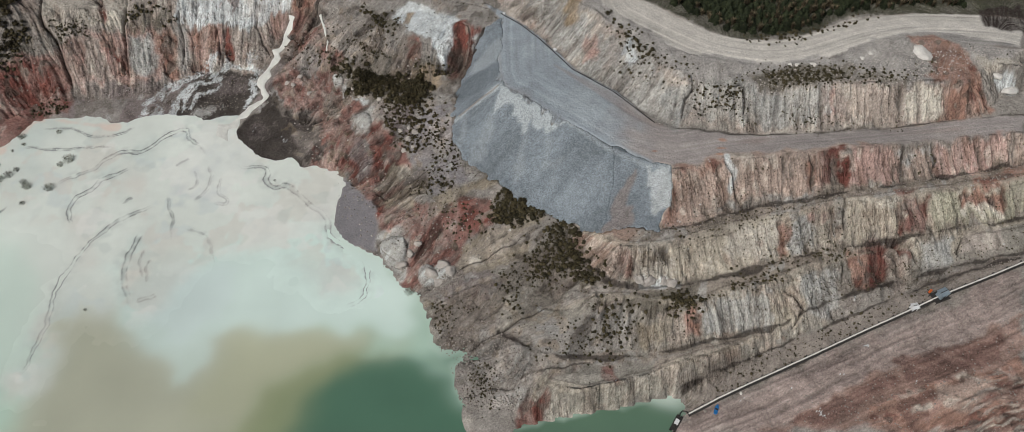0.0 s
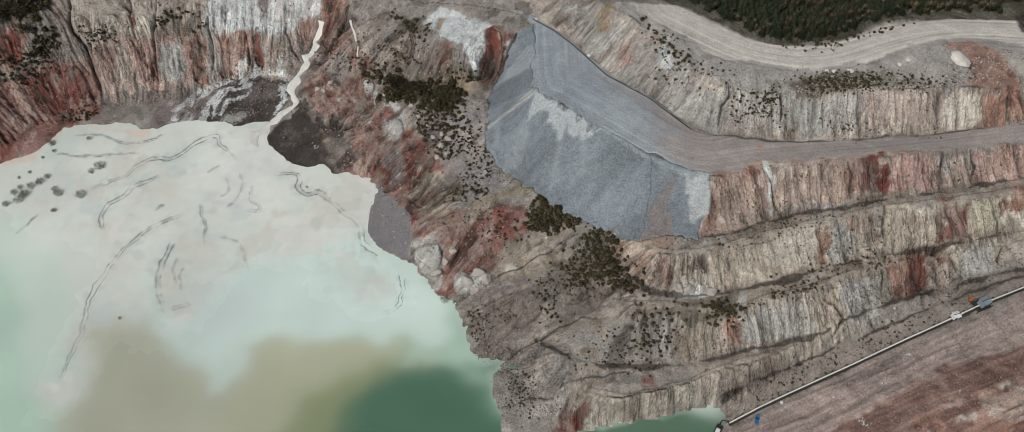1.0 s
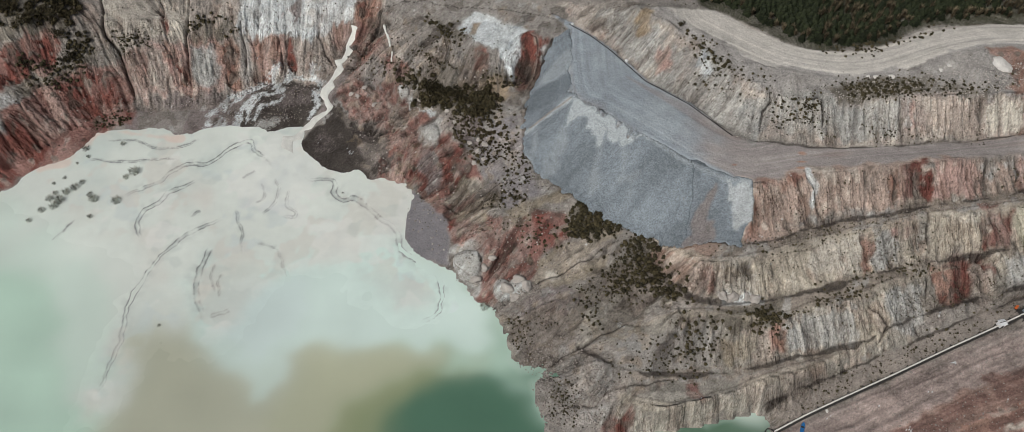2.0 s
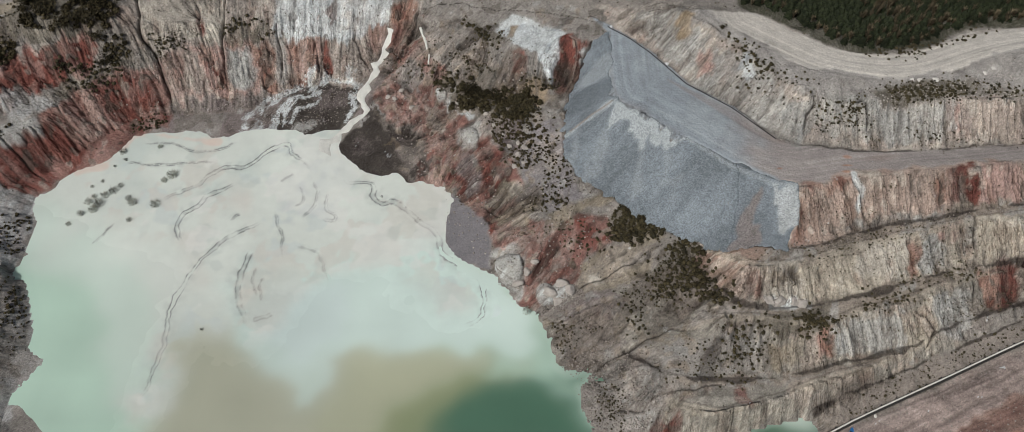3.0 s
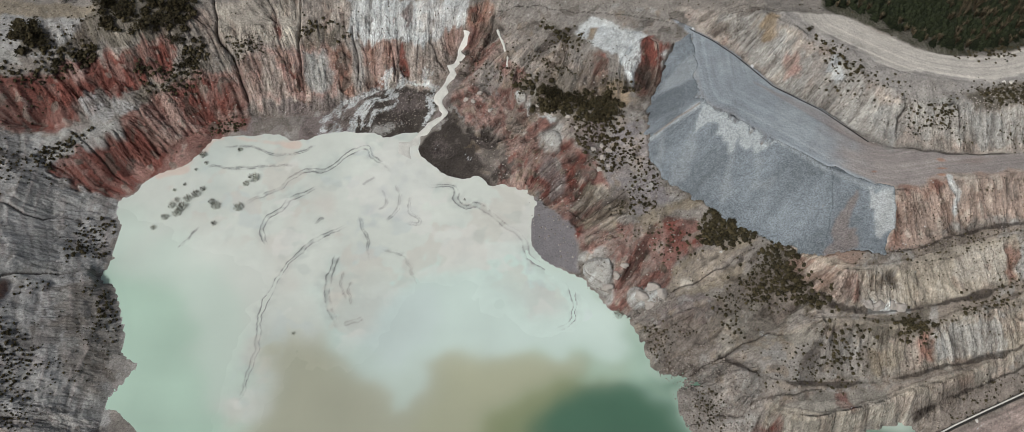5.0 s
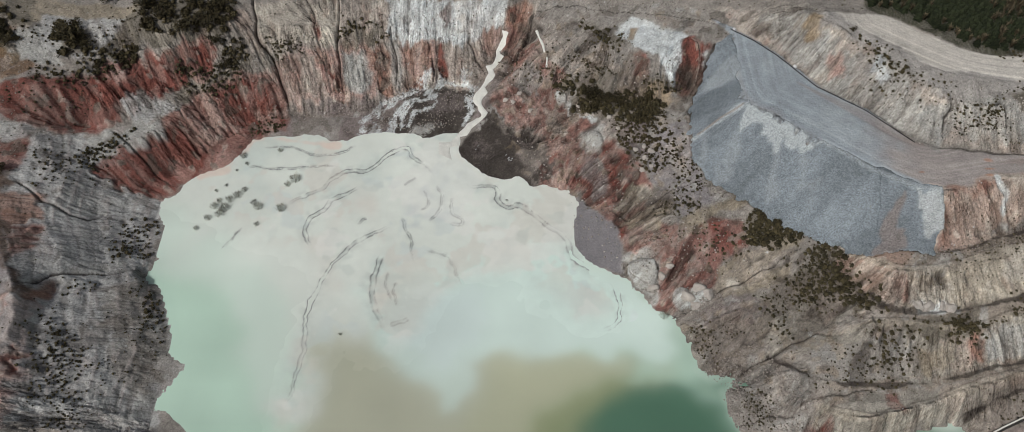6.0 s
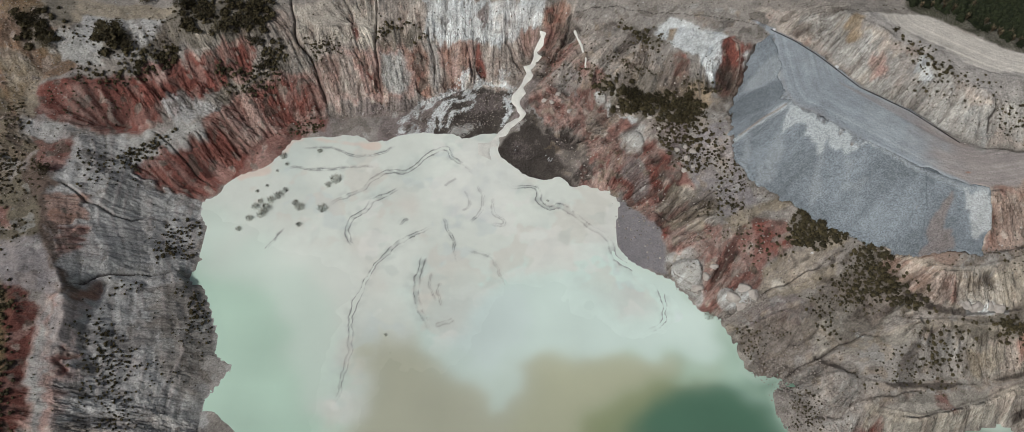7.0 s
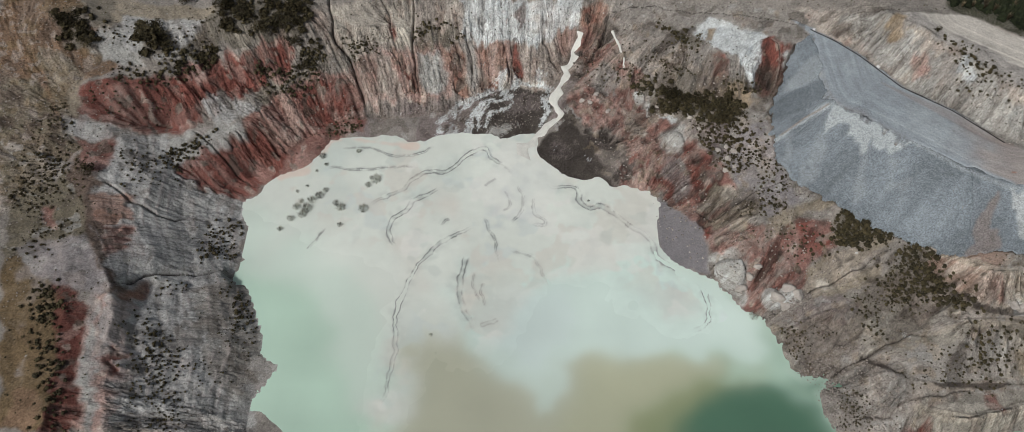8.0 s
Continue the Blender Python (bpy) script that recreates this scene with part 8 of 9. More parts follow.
scrub_area("dark", 45, 0.6, 1.4, (-181, 153.5), (-172, 165.5), (-174, 166), (-183.5, 155))
scrub_area("dark", 18, 0.6, 1.2, (-143.5, 176), (-134, 179.5), (-134.5, 173.5), (-141.5, 173))
scrub_area("dark", 55, 0.4, 1, (-192, 153.5), (-186, 151.5), (-183, 141.5), (-188.5, 141.5))
scrub_area("dark", 90, 0.7, 1.6, (-199, 108), (-195, 110), (-184, 73.5), (-187.5, 73))
scrub_area("olive", 80, 0.4, 1, (-207, 193.5), (-176, 201), (-173, 193), (-190, 184), (-206.5, 189.5))
scrub_area("dark", 60, 0.4, 0.9, (-206.5, 172.5), (-185.5, 177), (-183, 167), (-200, 163.5))
scrub_area("dark", 60, 0.4, 0.9, (-197.5, 154.5), (-183, 158), (-175.5, 148.5), (-189, 143.5))
scrub_area("dark", 70, 0.5, 1.2, (60.5, 177.5), (78, 175), (96, 182), (106, 185.5), (106.5, 187), (88.5, 180.5), (69.5, 177))
scrub_area("dark", 120, 1, 2.3, (-52.1, 188.7), (-44.4, 185.7), (-36.5, 180.1), (-23.1, 177.1), (-22.3, 171), (-27.2, 168.6), (-36.4, 172.8), (-44.6, 177), (-48.8, 183))
scrub_area("dark", 45, 0.7, 1.5, (-116.9, 208.2), (-110.9, 208.1), (-105.3, 208.1), (-103.9, 204.4), (-109, 203.6), (-113.3, 201.7), (-116.4, 202.1))
scrub_area("dark", 45, 0.5, 1.2, (-44.2, 205.3), (-37.2, 199.9), (-30.9, 194.5), (-32.4, 193.1), (-39.2, 197.2))
scrub_area("dark", 70, 0.5, 1.3, (-45, 191.7), (-33.1, 186.6), (-25, 183), (-14.7, 181.6), (-15.8, 179.4), (-27.3, 181.1), (-40.9, 185.7))
scrub_area("dark", 90, 0.5, 1.2, (-25.4, 165.1), (-16, 167.7), (-12.3, 154.1), (-7.3, 143.2), (-16.6, 137.8), (-21.8, 144.3), (-25, 151.2))
scrub_area("olive", 70, 0.7, 1.4, (-35.2, 171.3), (-25.4, 168.5), (-25.4, 158.3), (-30.9, 160.4))
scrub_area("dark", 40, 0.5, 1, (-141.7, 176.4), (-134.6, 179.5), (-133, 176.9), (-137.5, 173.6), (-141.2, 173.2))
scrub_area("dark", 60, 0.4, 0.9, (-136.9, 198.2), (-125.9, 201.4), (-125, 199.7), (-133.1, 196), (-136.9, 194))
scrub_area("dark", 110, 0.9, 1.9, (-1.1, 140.3), (6, 142.4), (13.8, 134.1), (11.2, 131.2), (4.3, 128.5), (-1.9, 131.1))
scrub_area("dark", 60, 0.7, 1.5, (41.5, 105.8), (49.6, 106.5), (49.3, 102.4), (46.9, 99), (42.9, 100.4), (40.5, 103.3))
scrub_area("dark", 70, 0.4, 1, (50.5, 107.1), (69.9, 111.2), (69.7, 109.6), (51.1, 105))
scrub_area("dark", 170, 0.4, 1, (66.2, 163.9), (79.8, 166.6), (90.7, 163.3), (90.8, 159.7), (78.7, 159.9), (67.6, 161.2))
scrub_area("dark", 70, 0.4, 1.1, (58.9, 160.4), (61.5, 160.9), (65.7, 159.4), (64.6, 152.9), (60.2, 152.2), (58.3, 156.2))
scrub_area("dark", 60, 0.4, 0.9, (50, 155.7), (56.8, 153.8), (63.7, 151.3), (84.5, 151.5), (84.4, 150.2), (54.8, 148.7))
scrub_area("dark", 60, 0.5, 1.1, (-208.4, 177.1), (-189.3, 179.7), (-188.9, 177.3), (-198.7, 174.8), (-204.9, 172.1))
scrub_area("dark", 50, 0.6, 1.3, (-184.3, 156.3), (-178.5, 160.2), (-179.4, 155.2), (-182.4, 151.2))
scrub_area("dark", 80, 0.5, 1.1, (-171.6, 136.9), (-162.6, 141), (-161.7, 136.6), (-163.8, 129.1), (-168.6, 128))
scrub_area("dark", 60, 0.5, 1.1, (-164.2, 118.4), (-156.9, 121.4), (-152.7, 109.7), (-154.5, 106.7), (-158.9, 113.9))
scrub_area("dark", 110, 0.4, 0.9, (-178.5, 107.5), (-169.8, 110.6), (-168.9, 101), (-167.2, 87.3), (-166.2, 77.4), (-170.8, 76.2), (-172.4, 92.9))
scrub_area("dark", 80, 0.7, 1.4, (-202.2, 108.2), (-194.4, 108.2), (-191, 94.7), (-188.1, 82.2), (-194.2, 88.2), (-199.2, 101.2))

scrub_area("dark", 170, 0.4, 1.2, (-1.7, 140.7), (4.3, 142.3), (9.2, 138.7), (13.9, 132.1), (12, 128.9), (6.3, 130.5), (-0.4, 129.3), (-1.9, 135.1))
scrub_area("dark", 120, 0.4, 1, (9.1, 124.3), (16.7, 125), (17.1, 113.9), (14.5, 109.2), (8.1, 113.5))
r = np.random.default_rng(99)
for x, y in zip(r.uniform(-234, 150, 5200), r.uniform(70, 214, 5200)):
    i, j = int((x - GX[0]) / STEP), int((y - GY[0]) / STEP)
    if BASE[i, j] > 1.0 and SMOOTH[i, j] < 0.1 and on_pile[i, j] < 0.05 and yard[i, j] < 0.3 and STEEP[i, j] < 0.75:
        SCRUB["dark" if r.random() < 0.7 else "olive"].append((x, y, 0.22 + 0.35 * r.random() ** 2, r.random() * 6.28))

bush_meshes = {}
for kind, material in (("dark", LEAF_DARK), ("olive", LEAF_OLIVE)):
    bush_meshes[kind] = []
    for k in range(4):
        bm = bush(50 + k, 60, 0.75 + 0.1 * k)
        me = bpy.data.meshes.new("shrub")
        bm.to_mesh(me)
        bm.free()
        me.materials.append(material)
        bush_meshes[kind].append(me)
for kind, words in (("dark", "dark evergreen shrub rooted on the bare pit slope"), ("olive", "olive-brown shrub rooted on the bare pit slope")):
    rows = sorted(SCRUB[kind], key=lambda q: -q[2])
    own = rows[:200 if kind == "dark" else 60]
    for k, (x, y, s, a) in enumerate(own):
        ob = new("shrub", bush_meshes[kind][k % 4])
        ob.matrix_world = pose(x, y, float(land(x, y)) - 0.05 * s, 0, 0, math.degrees(a)) @ Matrix.Diagonal((s * 1.25, s * 1.25, s * 1.1, 1))
        tagged(ob, words, "shrub", kind + " shrubs on the slopes")
    rest = np.array(rows[len(own):])
    merged("scrub", bush_protos, np.column_stack([rest[:, :2], land(rest[:, 0], rest[:, 1]) - 0.04]), rest[:, 2] * 1.15, rest[:, 3], np.arange(len(rest)) % 6,
           LEAF_DARK if kind == "dark" else LEAF_OLIVE, "low scattered %s scrub dotting the slopes" % kind, "scrub")


# ---- reeds standing in the silt ----
def reed_tuft(seed, stems):
    r = random.Random(seed)
    bm = bmesh.new()
    for _ in range(stems):
        a, d = r.random() * 6.283, 0.75 * r.random() ** 0.6
        foot = Vector((math.cos(a) * d, math.sin(a) * d, 0))
        tip = foot * 1.35 + Vector((r.uniform(-0.15, 0.15), r.uniform(-0.15, 0.15), 0.35 + 0.5 * r.random()))
        side = Vector((-math.sin(a), math.cos(a), 0)) * 0.028
        bm.faces.new([bm.verts.new(foot + side), bm.verts.new(foot - side), bm.verts.new(tip)])
    return bm


reed_meshes = []
for k in range(4):
    bm = reed_tuft(k, 150)
    me = bpy.data.meshes.new("reed_clump")
    bm.to_mesh(me)
    bm.free()
    me.materials.append(REED)
    reed_meshes.append(me)


def fan_height(x, y):
    return max(0.0, float(sample(fan_z, np.array((x - FX[0]) / 0.25), np.array((y - FY[0]) / 0.25))))


for k, (x, y, s) in enumerate([(-127, 157.5, 2.0), (-129, 155.5, 1.2), (-143.5, 166, 1.4), (-133, 168, 1.0), (-142.5, 151.5, 1.6), (-144.5, 150, 1.5), (-145.5, 147, 1.9), (-146.5, 145, 1.7),
                               (-148.5, 147.5, 1.4), (-149.5, 143.5, 1.3), (-136, 147.5, 1.7), (-137.5, 149, 1.2), (-129.5, 147, 1.8), (-135.5, 141.5, 1.0), (-152, 140, 1.0), (-142, 163, 0.8),
                               (-144.5, 160.5, 0.6), (-146.5, 155, 0.7), (-149, 153, 0.7), (-24, 113.8, 1.6), (-141, 153.5, 1.1), (-147.5, 149.5, 1.0), (-108, 107.5, 0.6), (-65.5, 150.5, 0.5)]):
    ob = new("reed_clump", reed_meshes[k % 4])
    ob.matrix_world = pose(x, y, fan_height(x, y), 0, 0, k * 53) @ Matrix.Diagonal((s, s, s, 1))
    tagged(ob, "wispy grey-green reed clump standing in white silt", "reeds", "reed clumps on the delta")


# ---- trees ----
def conifer(seed, tiers, needles):
    """A young pine's crown: whorls of drooping needle sprays round a slim stem."""
    r = random.Random(seed)
    bm = bmesh.new()
    for t in range(tiers):
        z, reach = 0.12 + 0.86 * t / tiers, 0.40 * (1 - t / tiers) ** 0.8 + 0.05
        for k in range(needles):
            a = 6.283 * (k + r.random()) / needles
            way, side = Vector((math.cos(a), math.sin(a), 0)), Vector((-math.sin(a), math.cos(a), 0))
            d = reach * (0.7 + 0.5 * r.random())
            root = Vector((0, 0, z + 0.06)) + way * 0.03
            tip = way * d + Vector((0, 0, z - 0.05 + 0.06 * r.random()))
            mid = way * d * 0.6 + Vector((0, 0, z + 0.02))
            wide = 0.10 + 0.05 * r.random()
            bm.faces.new([bm.verts.new(root), bm.verts.new(mid + side * wide), bm.verts.new(tip), bm.verts.new(mid - side * wide)])
    return bm


def bare_tree(seed, twigs):
    """A leafless young tree's crown: upright fans of thin twigs."""
    r = random.Random(seed)
    bm = bmesh.new()
    for _ in range(twigs):
        a = r.random() * 6.283
        way = Vector((math.cos(a), math.sin(a), 0))
        root = Vector((0, 0, 0.2 + 0.5 * r.random()))
        tip = root + way * (0.1 + 0.22 * r.random()) + Vector((0, 0, 0.15 + 0.3 * r.random()))
        side = way.cross(Vector((0, 0, 1))) * 0.03
        bm.faces.new([bm.verts.new(root + side), bm.verts.new(root - side), bm.verts.new(tip)])
    return bm


def round_crown(seed, clumps):
    """A broad evergreen crown of many leaf sprays with gaps."""
    r = random.Random(seed)
    bm = bmesh.new()
    knots = [Vector((r.gauss(0, 0.26), r.gauss(0, 0.26), 0.5 + r.gauss(0, 0.17))) for _ in range(clumps)]
    for c in knots:
        for _ in range(26):
            d = Vector((r.gauss(0, 1), r.gauss(0, 1), r.gauss(0, 0.8))).normalized()
            p = c + d * 0.13 * (0.5 + 0.7 * r.random())
            s = d.cross(Vector((r.random(), r.random(), r.random()))).normalized() * 0.045
            bm.faces.new([bm.verts.new(p + s), bm.verts.new(p - s), bm.verts.new(p + d * 0.09)])
    return bm


def trunk_mesh(thick, tall):
    bm = bmesh.new()
    bmesh.ops.create_cone(bm, segments=7, radius1=thick, radius2=thick * 0.35, depth=tall, cap_ends=True, matrix=Matrix.Translation((0, 0, tall / 2)))
    r = random.Random(int(thick * 1000))
    for k in range(5):
        a, z = k * 1.3, tall * (0.45 + 0.1 * k)
        way = Vector((math.cos(a), math.sin(a), 0.7)).normalized()
        tube([(0, 0, z), tuple(Vector((0, 0, z)) + way * 0.22 * tall)], thick * 0.3, 4, bm)
    return bm


def tree_maker(name, crown_bm, crown_material, thick, tall, label, category):
    root = thing(name, Matrix.Identity(4), label, category)
    part("trunk", trunk_mesh(thick, tall), BARK, root)
    part("crown", crown_bm, crown_material, root)
    return root


pines = [tree_maker("pine_tree", conifer(k, 9, 9), PINE, 0.03, 0.9, "young dark green pine at the forest edge", "tree") for k in range(3)]
bares = [tree_maker("bare_tree", bare_tree(k, 110), TWIG, 0.025, 0.7, "leafless grey-brown young tree at the forest edge", "tree") for k in range(2)]
broads = [tree_maker("evergreen_tree", round_crown(k, 26), LEAF_DARK, 0.04, 0.55, "broad dark evergreen tree on the pit slope", "tree") for k in range(3)]
PLANTED = []


def plant(kinds, k, x, y, tall, wide=1.0, group="trees at the forest edge"):
    src = kinds[k % len(kinds)]
    m = pose(x, y, float(land(x, y)) - 0.05, 0, 0, (k * 67) % 360)
    if src in PLANTED:
        ob = copy_thing(src, m)
    else:
        ob = src
        ob.matrix_world = m
        PLANTED.append(src)
    ob.scale = (tall * wide, tall * wide, tall)
    tagged(ob, group=group)


edge = dense(LINES["haul_road_outer"], 0.5)
rt = np.random.default_rng(5)
wood = []
for x in np.arange(38, 151, 1.55):
    for y in np.arange(176, 217, 1.5):
        px, py = x + rt.normal(0, 0.3), y + 0.12 * (x - 90) * 0 + rt.normal(0, 0.4)
        d = np.hypot(edge[:, 0] - px, edge[:, 1] - py)
        q = edge[d.argmin()]
        if py > q[1] + 2.4 + rt.random() and rt.random() < 0.93 and not (px > 134 and py < 193):
            wood.append((px, py, py - q[1]))
wood.sort(key=lambda q: q[2])
for k, (x, y, d) in enumerate(wood[:110]):
    if rt.random() < 0.55:
        plant(pines, k, x, y, 1.8 + 1.2 * rt.random(), 1.25)
    else:
        plant(bares, k, x, y, 2.2 + 1.2 * rt.random(), 1.1)
rest = np.array(wood[110:])
patchy = sample(speckle(8), (rest[:, 0] - GX[0]) / STEP, (rest[:, 1] - GY[0]) / STEP) + rt.normal(0, 0.6, len(rest))
for keep, protos, material, lo, hi, words in ((patchy > -0.25, [arrays(conifer(20 + k, 7, 8)) for k in range(4)], PINE, 2.6, 4.0, "dense young pine wood beyond the haul road"),
                                             (patchy <= -0.25, [arrays(bare_tree(30 + k, 70)) for k in range(3)], TWIG, 2.8, 4.2, "leafless young trees among the pine wood")):
    p = rest[keep]
    merged("woodland", protos, np.column_stack([p[:, :2], land(p[:, 0], p[:, 1])]), lo + (hi - lo) * rt.random(len(p)), rt.random(len(p)) * 6.28, np.arange(len(p)) % len(protos), material, words, "woodland")

for k, (x, y, tall, wide) in enumerate([(-214, 192, 4.5, 1.1), (-218, 193, 3.5, 1.0), (-211, 188.5, 4.0, 1.0), (-208.4, 185.5, 3.2, 1.0), (-193, 189.6, 6.5, 1.0), (-190, 192, 4.5, 1.0), (-188, 188.5, 3.5, 1.2), (-198.5, 144.7, 3.5, 1.0),
                                        (-23.9, 173.4, 4.5, 0.9), (-26.7, 175.5, 4.0, 1.0), (-41, 180.5, 4.0, 1.2), (-37, 179, 4.0, 1.2), (-33.5, 177.5, 3.6, 1.2), (-162, 197, 4, 1.2), (-157, 200, 4.5, 1.1), (-168, 201, 4.2, 1.2),
                                        (-174, 203, 4.0, 1.1), (-153, 196, 3.5, 1.1), (-150, 190, 3.2, 1.1), (-185, 205, 3.6, 1.1), (30, 185, 1.6, 1.0)]):
    plant(broads, k, x, y, tall, wide, "evergreen trees on the pit slopes")

# ---- the belt conveyor up the yard's edge ----
belt_line = dense([(46.4, 79.7), (54, 83.1), (76.5, 92.0), (91.5, 98.2), (103, 102.7), (109.5, 105.3), (132.5, 113.9), (150, 120.5)], 0.25)
run = np.concatenate([[0], np.cumsum(np.hypot(*np.diff(belt_line, axis=0).T))])


def on_belt(s):
    x, y = np.interp(s, run, belt_line[:, 0]), np.interp(s, run, belt_line[:, 1])
    return float(x), float(y)


def belt_height(s):
    """The belt climbs evenly, on legs of varying height."""
    knots = np.linspace(0, run[-1], 9)
    tops = [float(land(*on_belt(k))) for k in knots]
    return float(np.interp(s, knots, tops)) + 0.95


conveyor = thing("belt_conveyor", Matrix.Identity(4), "long pale covered belt conveyor on dark steel trestles", "conveyor")
SPAN = 4.0
spans = int(run[-1] / SPAN)
for k in range(spans):
    a, b = k * SPAN, (k + 1) * SPAN
    (xa, ya), (xb, yb) = on_belt(a), on_belt(b)
    za, zb = belt_height(a), belt_height(b)
    way = Vector((xb - xa, yb - ya, zb - za))
    m = Matrix.Translation((xa, ya, za)) @ way.to_track_quat("X", "Z").to_matrix().to_4x4()
    long = way.length
    cover = bmesh.new()
    ring = [(-0.19, 0.0), (-0.17, 0.08), (-0.1, 0.13), (0, 0.15), (0.1, 0.13), (0.17, 0.08), (0.19, 0.0)]
    rows = [[cover.verts.new((x, y, z)) for y, z in ring] for x in (0.03, long - 0.03)]
    for i in range(6):
        cover.faces.new((rows[0][i], rows[1][i], rows[1][i + 1], rows[0][i + 1]))
    cover.faces.new(rows[0][::-1])
    cover.faces.new(rows[1])
    cover.faces.new((rows[0][0], rows[0][6], rows[1][6], rows[1][0]))
    ob = part("belt_cover", cover, BELT, conveyor, "pale curved belt cover" if k == 0 else "")
    ob.matrix_world = m
    frame_bm = box(0, long, -0.30, -0.24, -0.18, -0.02, 0.01)
    box(0, long, 0.24, 0.30, -0.18, -0.02, 0.01, frame_bm)
    box(0, long, -0.72, -0.32, -0.22, -0.18, 0.0, frame_bm)
    ob = part("stringer", frame_bm, STEEL, conveyor)
    ob.matrix_world = m
    gx, gy = (xa + xb) / 2, (ya + yb) / 2
    ground_z, top = float(land(xa, ya)), za - 0.18
    legs = box(-0.08, 0.08, -0.62, -0.5, min(ground_z - za - 0.1, -0.4), -0.18, 0.0)
    box(-0.08, 0.08, 0.5, 0.62, min(ground_z - za - 0.1, -0.4), -0.18, 0.0, legs)
    reach = 1.25 if k % 2 else 0.7
    box(-0.1, 0.1, -0.7, 0.7, -0.34, -0.2, 0.0, legs)
    ob = part("trestle", legs, STEEL, conveyor)
    ob.matrix_world = Matrix.Translation((xa, ya, za)) @ pose(0, 0, 0, 0, 0, math.degrees(math.atan2(way.y, way.x)))
    foot = box(-0.35, 0.35, (-1.5 if k % 2 else 0.7), (-0.7 if k % 2 else 1.6), -0.1, 0.22, 0.04)
    ob = part("footing", foot, STONE, conveyor)
    ob.matrix_world = pose(xa, ya, float(land(xa, ya)), 0, 0, math.degrees(math.atan2(way.y, way.x)))

turn = math.degrees(math.atan2(33.5, 85.5))


def cabin(name, x, y, spin, long, wide, tall, wall, roof, label):
    z = float(land(x, y))
    hut = thing(name, pose(x, y, z, 0, 0, spin), label, "cabin")
    legs = box(-long * 0.45, -long * 0.35, -wide * 0.45, -wide * 0.35, -0.5, 0.5, 0)
    for sx, sy in ((1, -1), (-1, 1), (1, 1)):
        box(sx * long * 0.4 - 0.08, sx * long * 0.4 + 0.08, sy * wide * 0.4 - 0.08, sy * wide * 0.4 + 0.08, -0.5, 0.5, 0, legs)
    part("stilts", legs, STEEL, hut)
    part("wall", box(-long / 2, long / 2, -wide / 2, wide / 2, 0.5, tall, 0.03), wall, hut)
    rb = bmesh.new()
    e = 0.18
    pts = [(-long / 2 - e, -wide / 2 - e, tall), (long / 2 + e, -wide / 2 - e, tall), (long / 2 + e, wide / 2 + e, tall), (-long / 2 - e, wide / 2 + e, tall), (-long / 2 - e, 0, tall + 0.35), (long / 2 + e, 0, tall + 0.35)]
    v = [rb.verts.new(p) for p in pts]
    for f in ((0, 1, 5, 4), (2, 3, 4, 5), (0, 4, 3), (1, 2, 5), (0, 3, 2, 1)):
        rb.faces.new([v[i] for i in f])
    top = part("roof", rb, roof, hut)
    part("ridge_cap", box(-long / 2 - e, long / 2 + e, -0.07, 0.07, tall + 0.32, tall + 0.4, 0.01), STEEL, top)
    part("door", box(-0.3, 0.3, -wide / 2 - 0.03, -wide / 2 + 0.01, 0.55, tall - 0.25, 0), STEEL, hut)
    return hut


cabin("transfer_cabin", 103.0, 102.75, turn - 8, 1.5, 1.4, 2.0, CABIN_WHITE, CABIN_WHITE, "small white sheet-metal cabin straddling the belt conveyor")
deck = thing("drive_platform", pose(109.8, 105.4, float(land(109.8, 105.4)), 0, 0, turn), "dark steel drive platform under the conveyor head", "platform")
part("deck", box(-2.2, 2.0, -1.5, 1.5, 0.35, 0.5, 0.02), STEEL, deck)
for sx in (-2.1, 1.8):
    for sy in (-1.4, 1.25):
        part("post", box(sx, sx + 0.16, sy, sy + 0.16, -0.6, 0.35, 0), STEEL, deck)
for sy in (-1.48, 1.44):
    part("handrail", box(-2.2, 2.0, sy, sy + 0.05, 1.4, 1.45, 0), STEEL, deck)
for k in range(6):
    for sy in (-1.48, 1.44):
        part("baluster", box(-2.15 + k * 0.81, -2.1 + k * 0.81, sy, sy + 0.05, 0.5, 1.4, 0), STEEL, deck)
cabin("drive_house", 110.0, 105.55, turn + 4, 2.2, 1.8, 2.2, ROOF_GREY, ROOF_GREY, "blue-grey sheet-metal drive house on the conveyor platform")
tank = thing("fuel_tank", pose(108.1, 107.2, float(land(108.1, 107.2)) + 0.35, 0, 0, turn + 20), "small orange fuel tank beside the drive platform", "tank")
part("drum", tube([(-0.5, 0, 0.15), (-0.46, 0, 0.15), (0.46, 0, 0.15), (0.5, 0, 0.15)], 0.32, 12), ORANGE, tank)
part("cradle", box(-0.5, 0.5, -0.35, 0.35, -0.45, -0.15, 0.02), STEEL, tank)


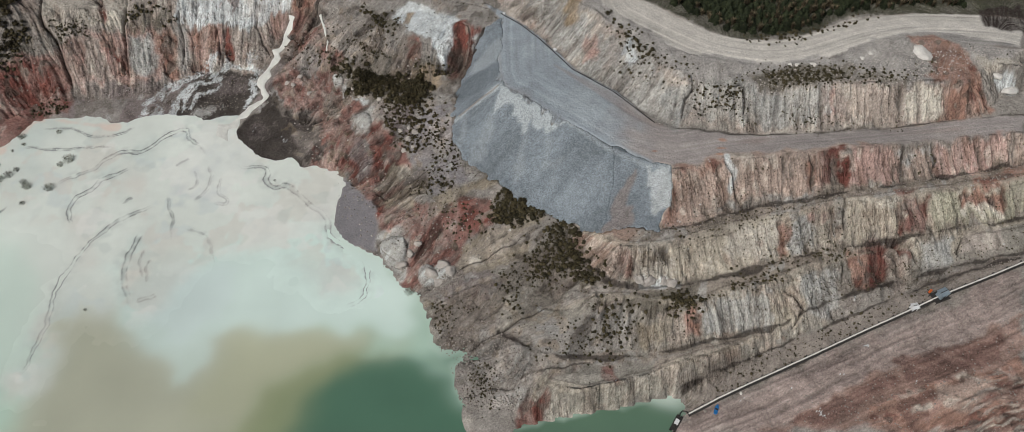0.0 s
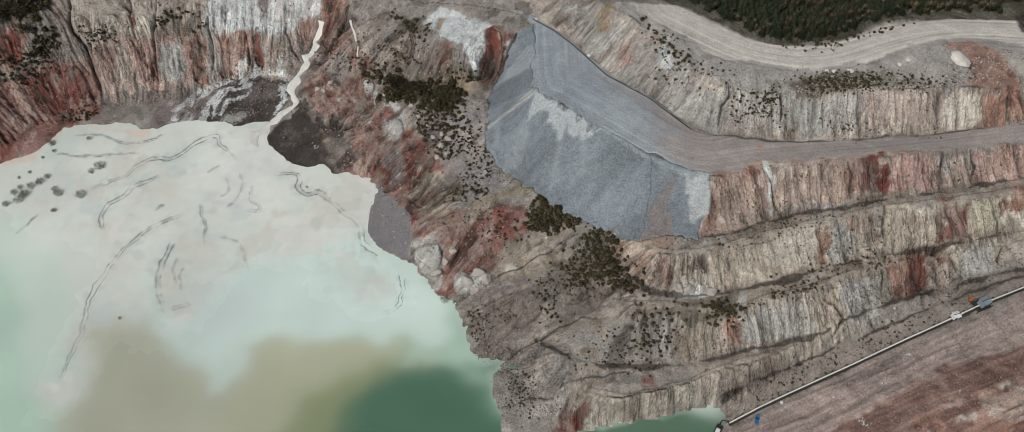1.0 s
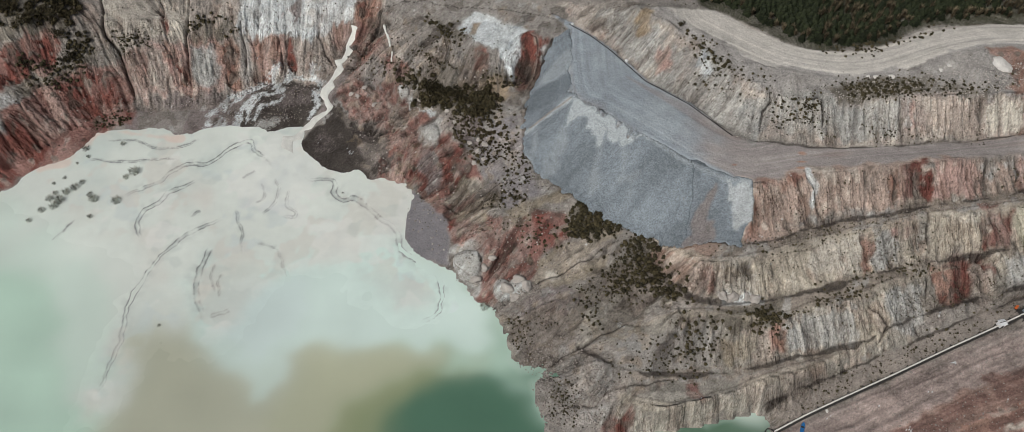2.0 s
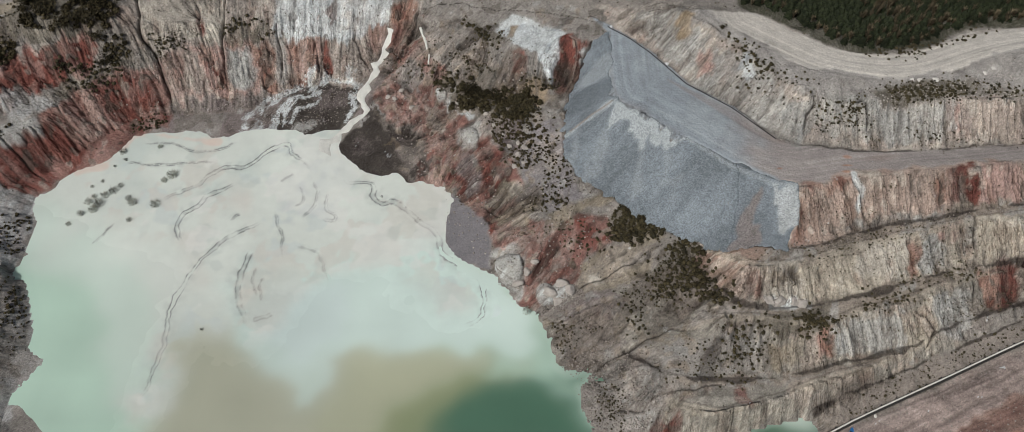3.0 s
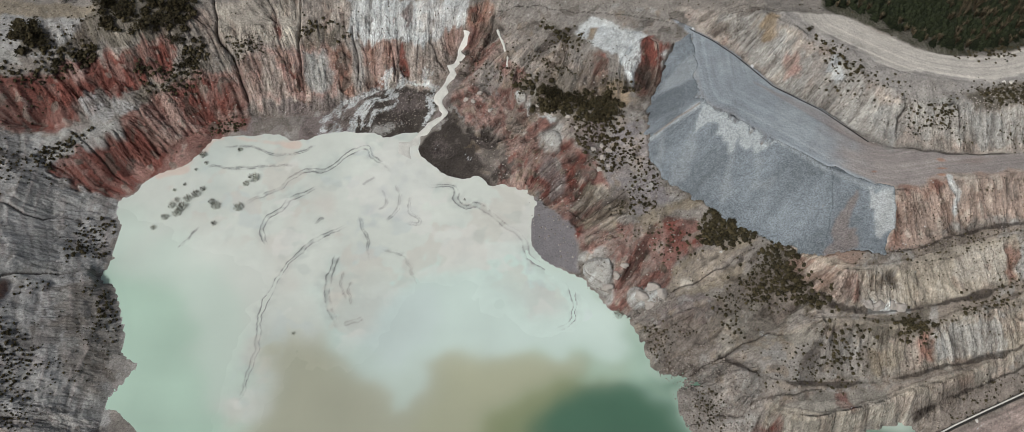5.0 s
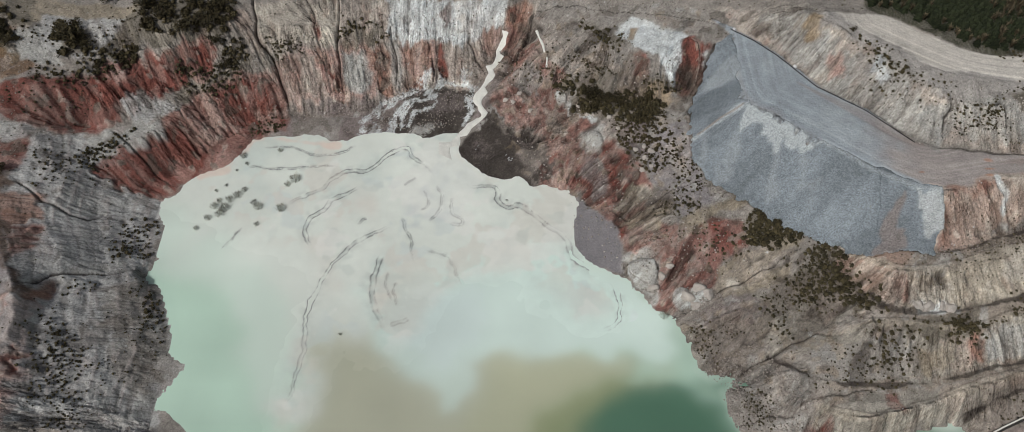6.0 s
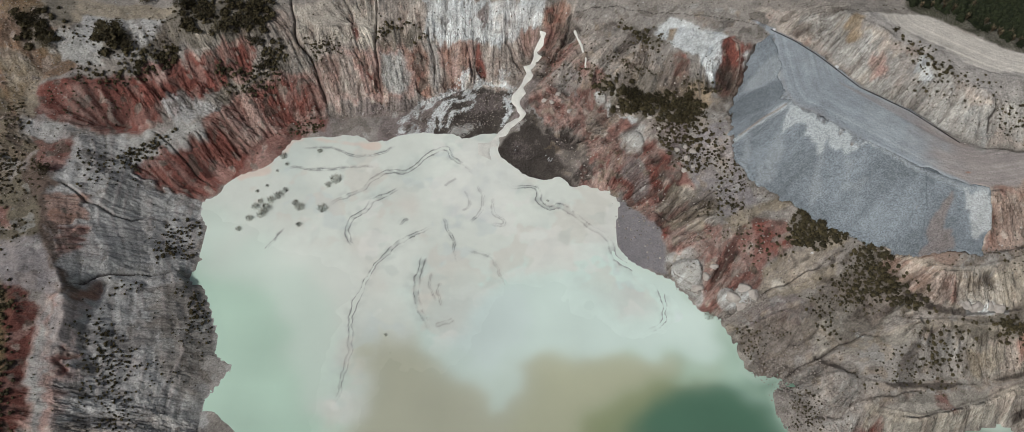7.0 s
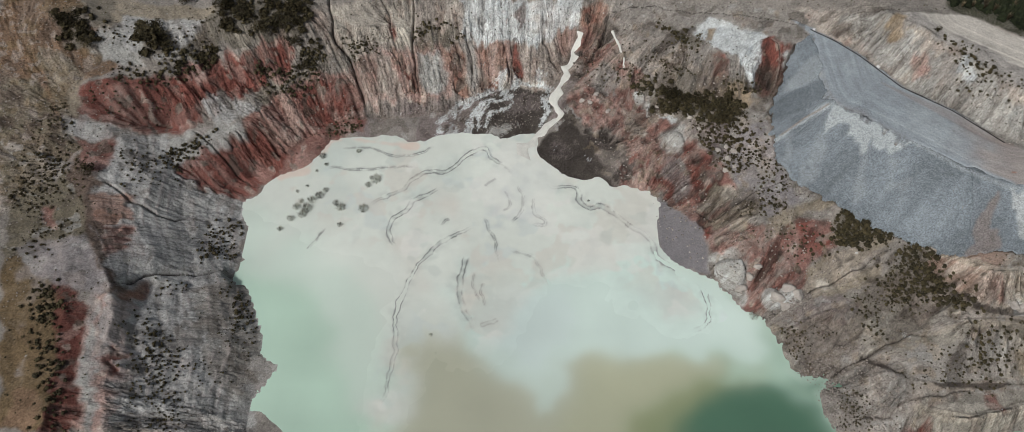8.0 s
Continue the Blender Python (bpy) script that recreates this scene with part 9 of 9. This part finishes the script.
# ---- the blue boat hull on the shore ----
def skiff(x, y, spin, long, wide, material, label):
    ob = thing("skiff", pose(x, y, float(land(x, y)) + 0.02, 0, 0, spin), label, "boat")
    bm = bmesh.new()
    rows = []
    for k in range(9):
        u = k / 8
        w = wide / 2 * (1 - max(0, u - 0.55) ** 2 * 3.6) * (0.85 if k == 0 else 1)
        lift = 0.25 * max(0, u - 0.6)
        x0 = (u - 0.5) * long
        rows.append([bm.verts.new(p) for p in ((x0, -w, 0.55 + lift), (x0, -w * 0.8, 0.06 + lift), (x0, 0, lift), (x0, w * 0.8, 0.06 + lift), (x0, w, 0.55 + lift), (x0, w * 0.85, 0.5 + lift), (x0, 0, 0.42 + lift), (x0, -w * 0.85, 0.5 + lift))])
    for a, b in zip(rows[:-1], rows[1:]):
        for i in range(8):
            bm.faces.new((a[i], a[(i + 1) % 8], b[(i + 1) % 8], b[i]))
    bm.faces.new(rows[0][::-1])
    bm.faces.new(rows[-1])
    part("hull", bm, material, ob)
    part("thwart", box(-0.2, 0.2, -wide * 0.42, wide * 0.42, 0.5, 0.56, 0.01), STEEL, ob)
    return ob


skiff(52.9, 80.2, 68, 2.5, 0.95, BLUE, "bright blue upturned plastic boat on bare ground")

# ---- the pump raft in the pond, with its hose ----
raft = thing("pump_raft", pose(43.3, 77.6, 0.02, 0, 0, 58), "dark floating pump raft with a small white housing", "raft")
part("float", tube([(-2.3, -0.5, 0.12), (-2.2, -0.5, 0.12), (2.2, -0.5, 0.12), (2.3, -0.5, 0.12)], 0.32, 10), RUBBER, raft)
part("float", tube([(-2.3, 0.5, 0.12), (-2.2, 0.5, 0.12), (2.2, 0.5, 0.12), (2.3, 0.5, 0.12)], 0.32, 10), RUBBER, raft)
part("deck", box(-2.0, 2.0, -0.75, 0.75, 0.42, 0.5, 0.02), STEEL, raft)
part("pump_housing", box(-0.5, 0.9, -0.5, 0.5, 0.5, 1.15, 0.08), CABIN_WHITE, raft, "white pump housing")
part("motor", tube([(-1.3, 0, 0.75), (-0.5, 0, 0.75)], 0.25, 10), STEEL, raft)
hose_path = [(44.2, 79.0, 0.35), (44.6, 80.2, 0.3), (45.2, 80.8, 0.3), (46.0, 80.6, 0.5), (46.6, 80.0, 0.9), (47.2, 80.1, 1.3)]
hose = thing("pump_hose", Matrix.Identity(4), "black rubber hose from the raft to the conveyor foot", "hose")
part("pipe", tube(hose_path, 0.14, 8), RUBBER, hose)
part("coupling", tube([(46.9, 80.0, 1.1), (47.4, 80.2, 1.4)], 0.22, 8), STEEL, hose)

# ---- the pipe along the inner edge of the terrace road ----
pipe_line = dense([p[:2] for p in LINES["terrace_road_inner"][1:7]], 2.0)
pipe_points = [(float(x) - 0.4, float(y) - 0.4, float(land(x - 0.4, y - 0.4)) + 0.16) for x, y in pipe_line]
pipeline = thing("pipeline", Matrix.Identity(4), "black pipe laid along the inner edge of the terrace road", "pipe")
for a in range(0, len(pipe_points) - 1, 4):
    seg = pipe_points[a:a + 5]
    if len(seg) > 1:
        part("pipe_length", tube(seg, 0.13, 8), RUBBER, pipeline)
for a in range(4, len(pipe_points) - 1, 4):
    p, q = Vector(pipe_points[a]), Vector(pipe_points[a + 1])
    part("flange", tube([tuple(p), tuple(p + (q - p).normalized() * 0.18)], 0.2, 8), STEEL, pipeline)


def valve_box(x, y, spin, long):
    z = float(land(x, y))
    ob = thing("valve_box", pose(x, y, z, 0, 0, spin), "white valve box beside the black pipe", "valve box", "valve boxes on the pipe")
    part("case", box(-long / 2, long / 2, -0.25, 0.25, -0.1, 0.45, 0.05), CABIN_WHITE, ob)
    part("lid", box(-long / 2 - 0.05, long / 2 + 0.05, -0.3, 0.3, 0.45, 0.5, 0.02), CABIN_WHITE, ob)


valve_box(15.3, 179.5, -50, 0.9)
valve_box(0.6, 195.3, -35, 0.6)
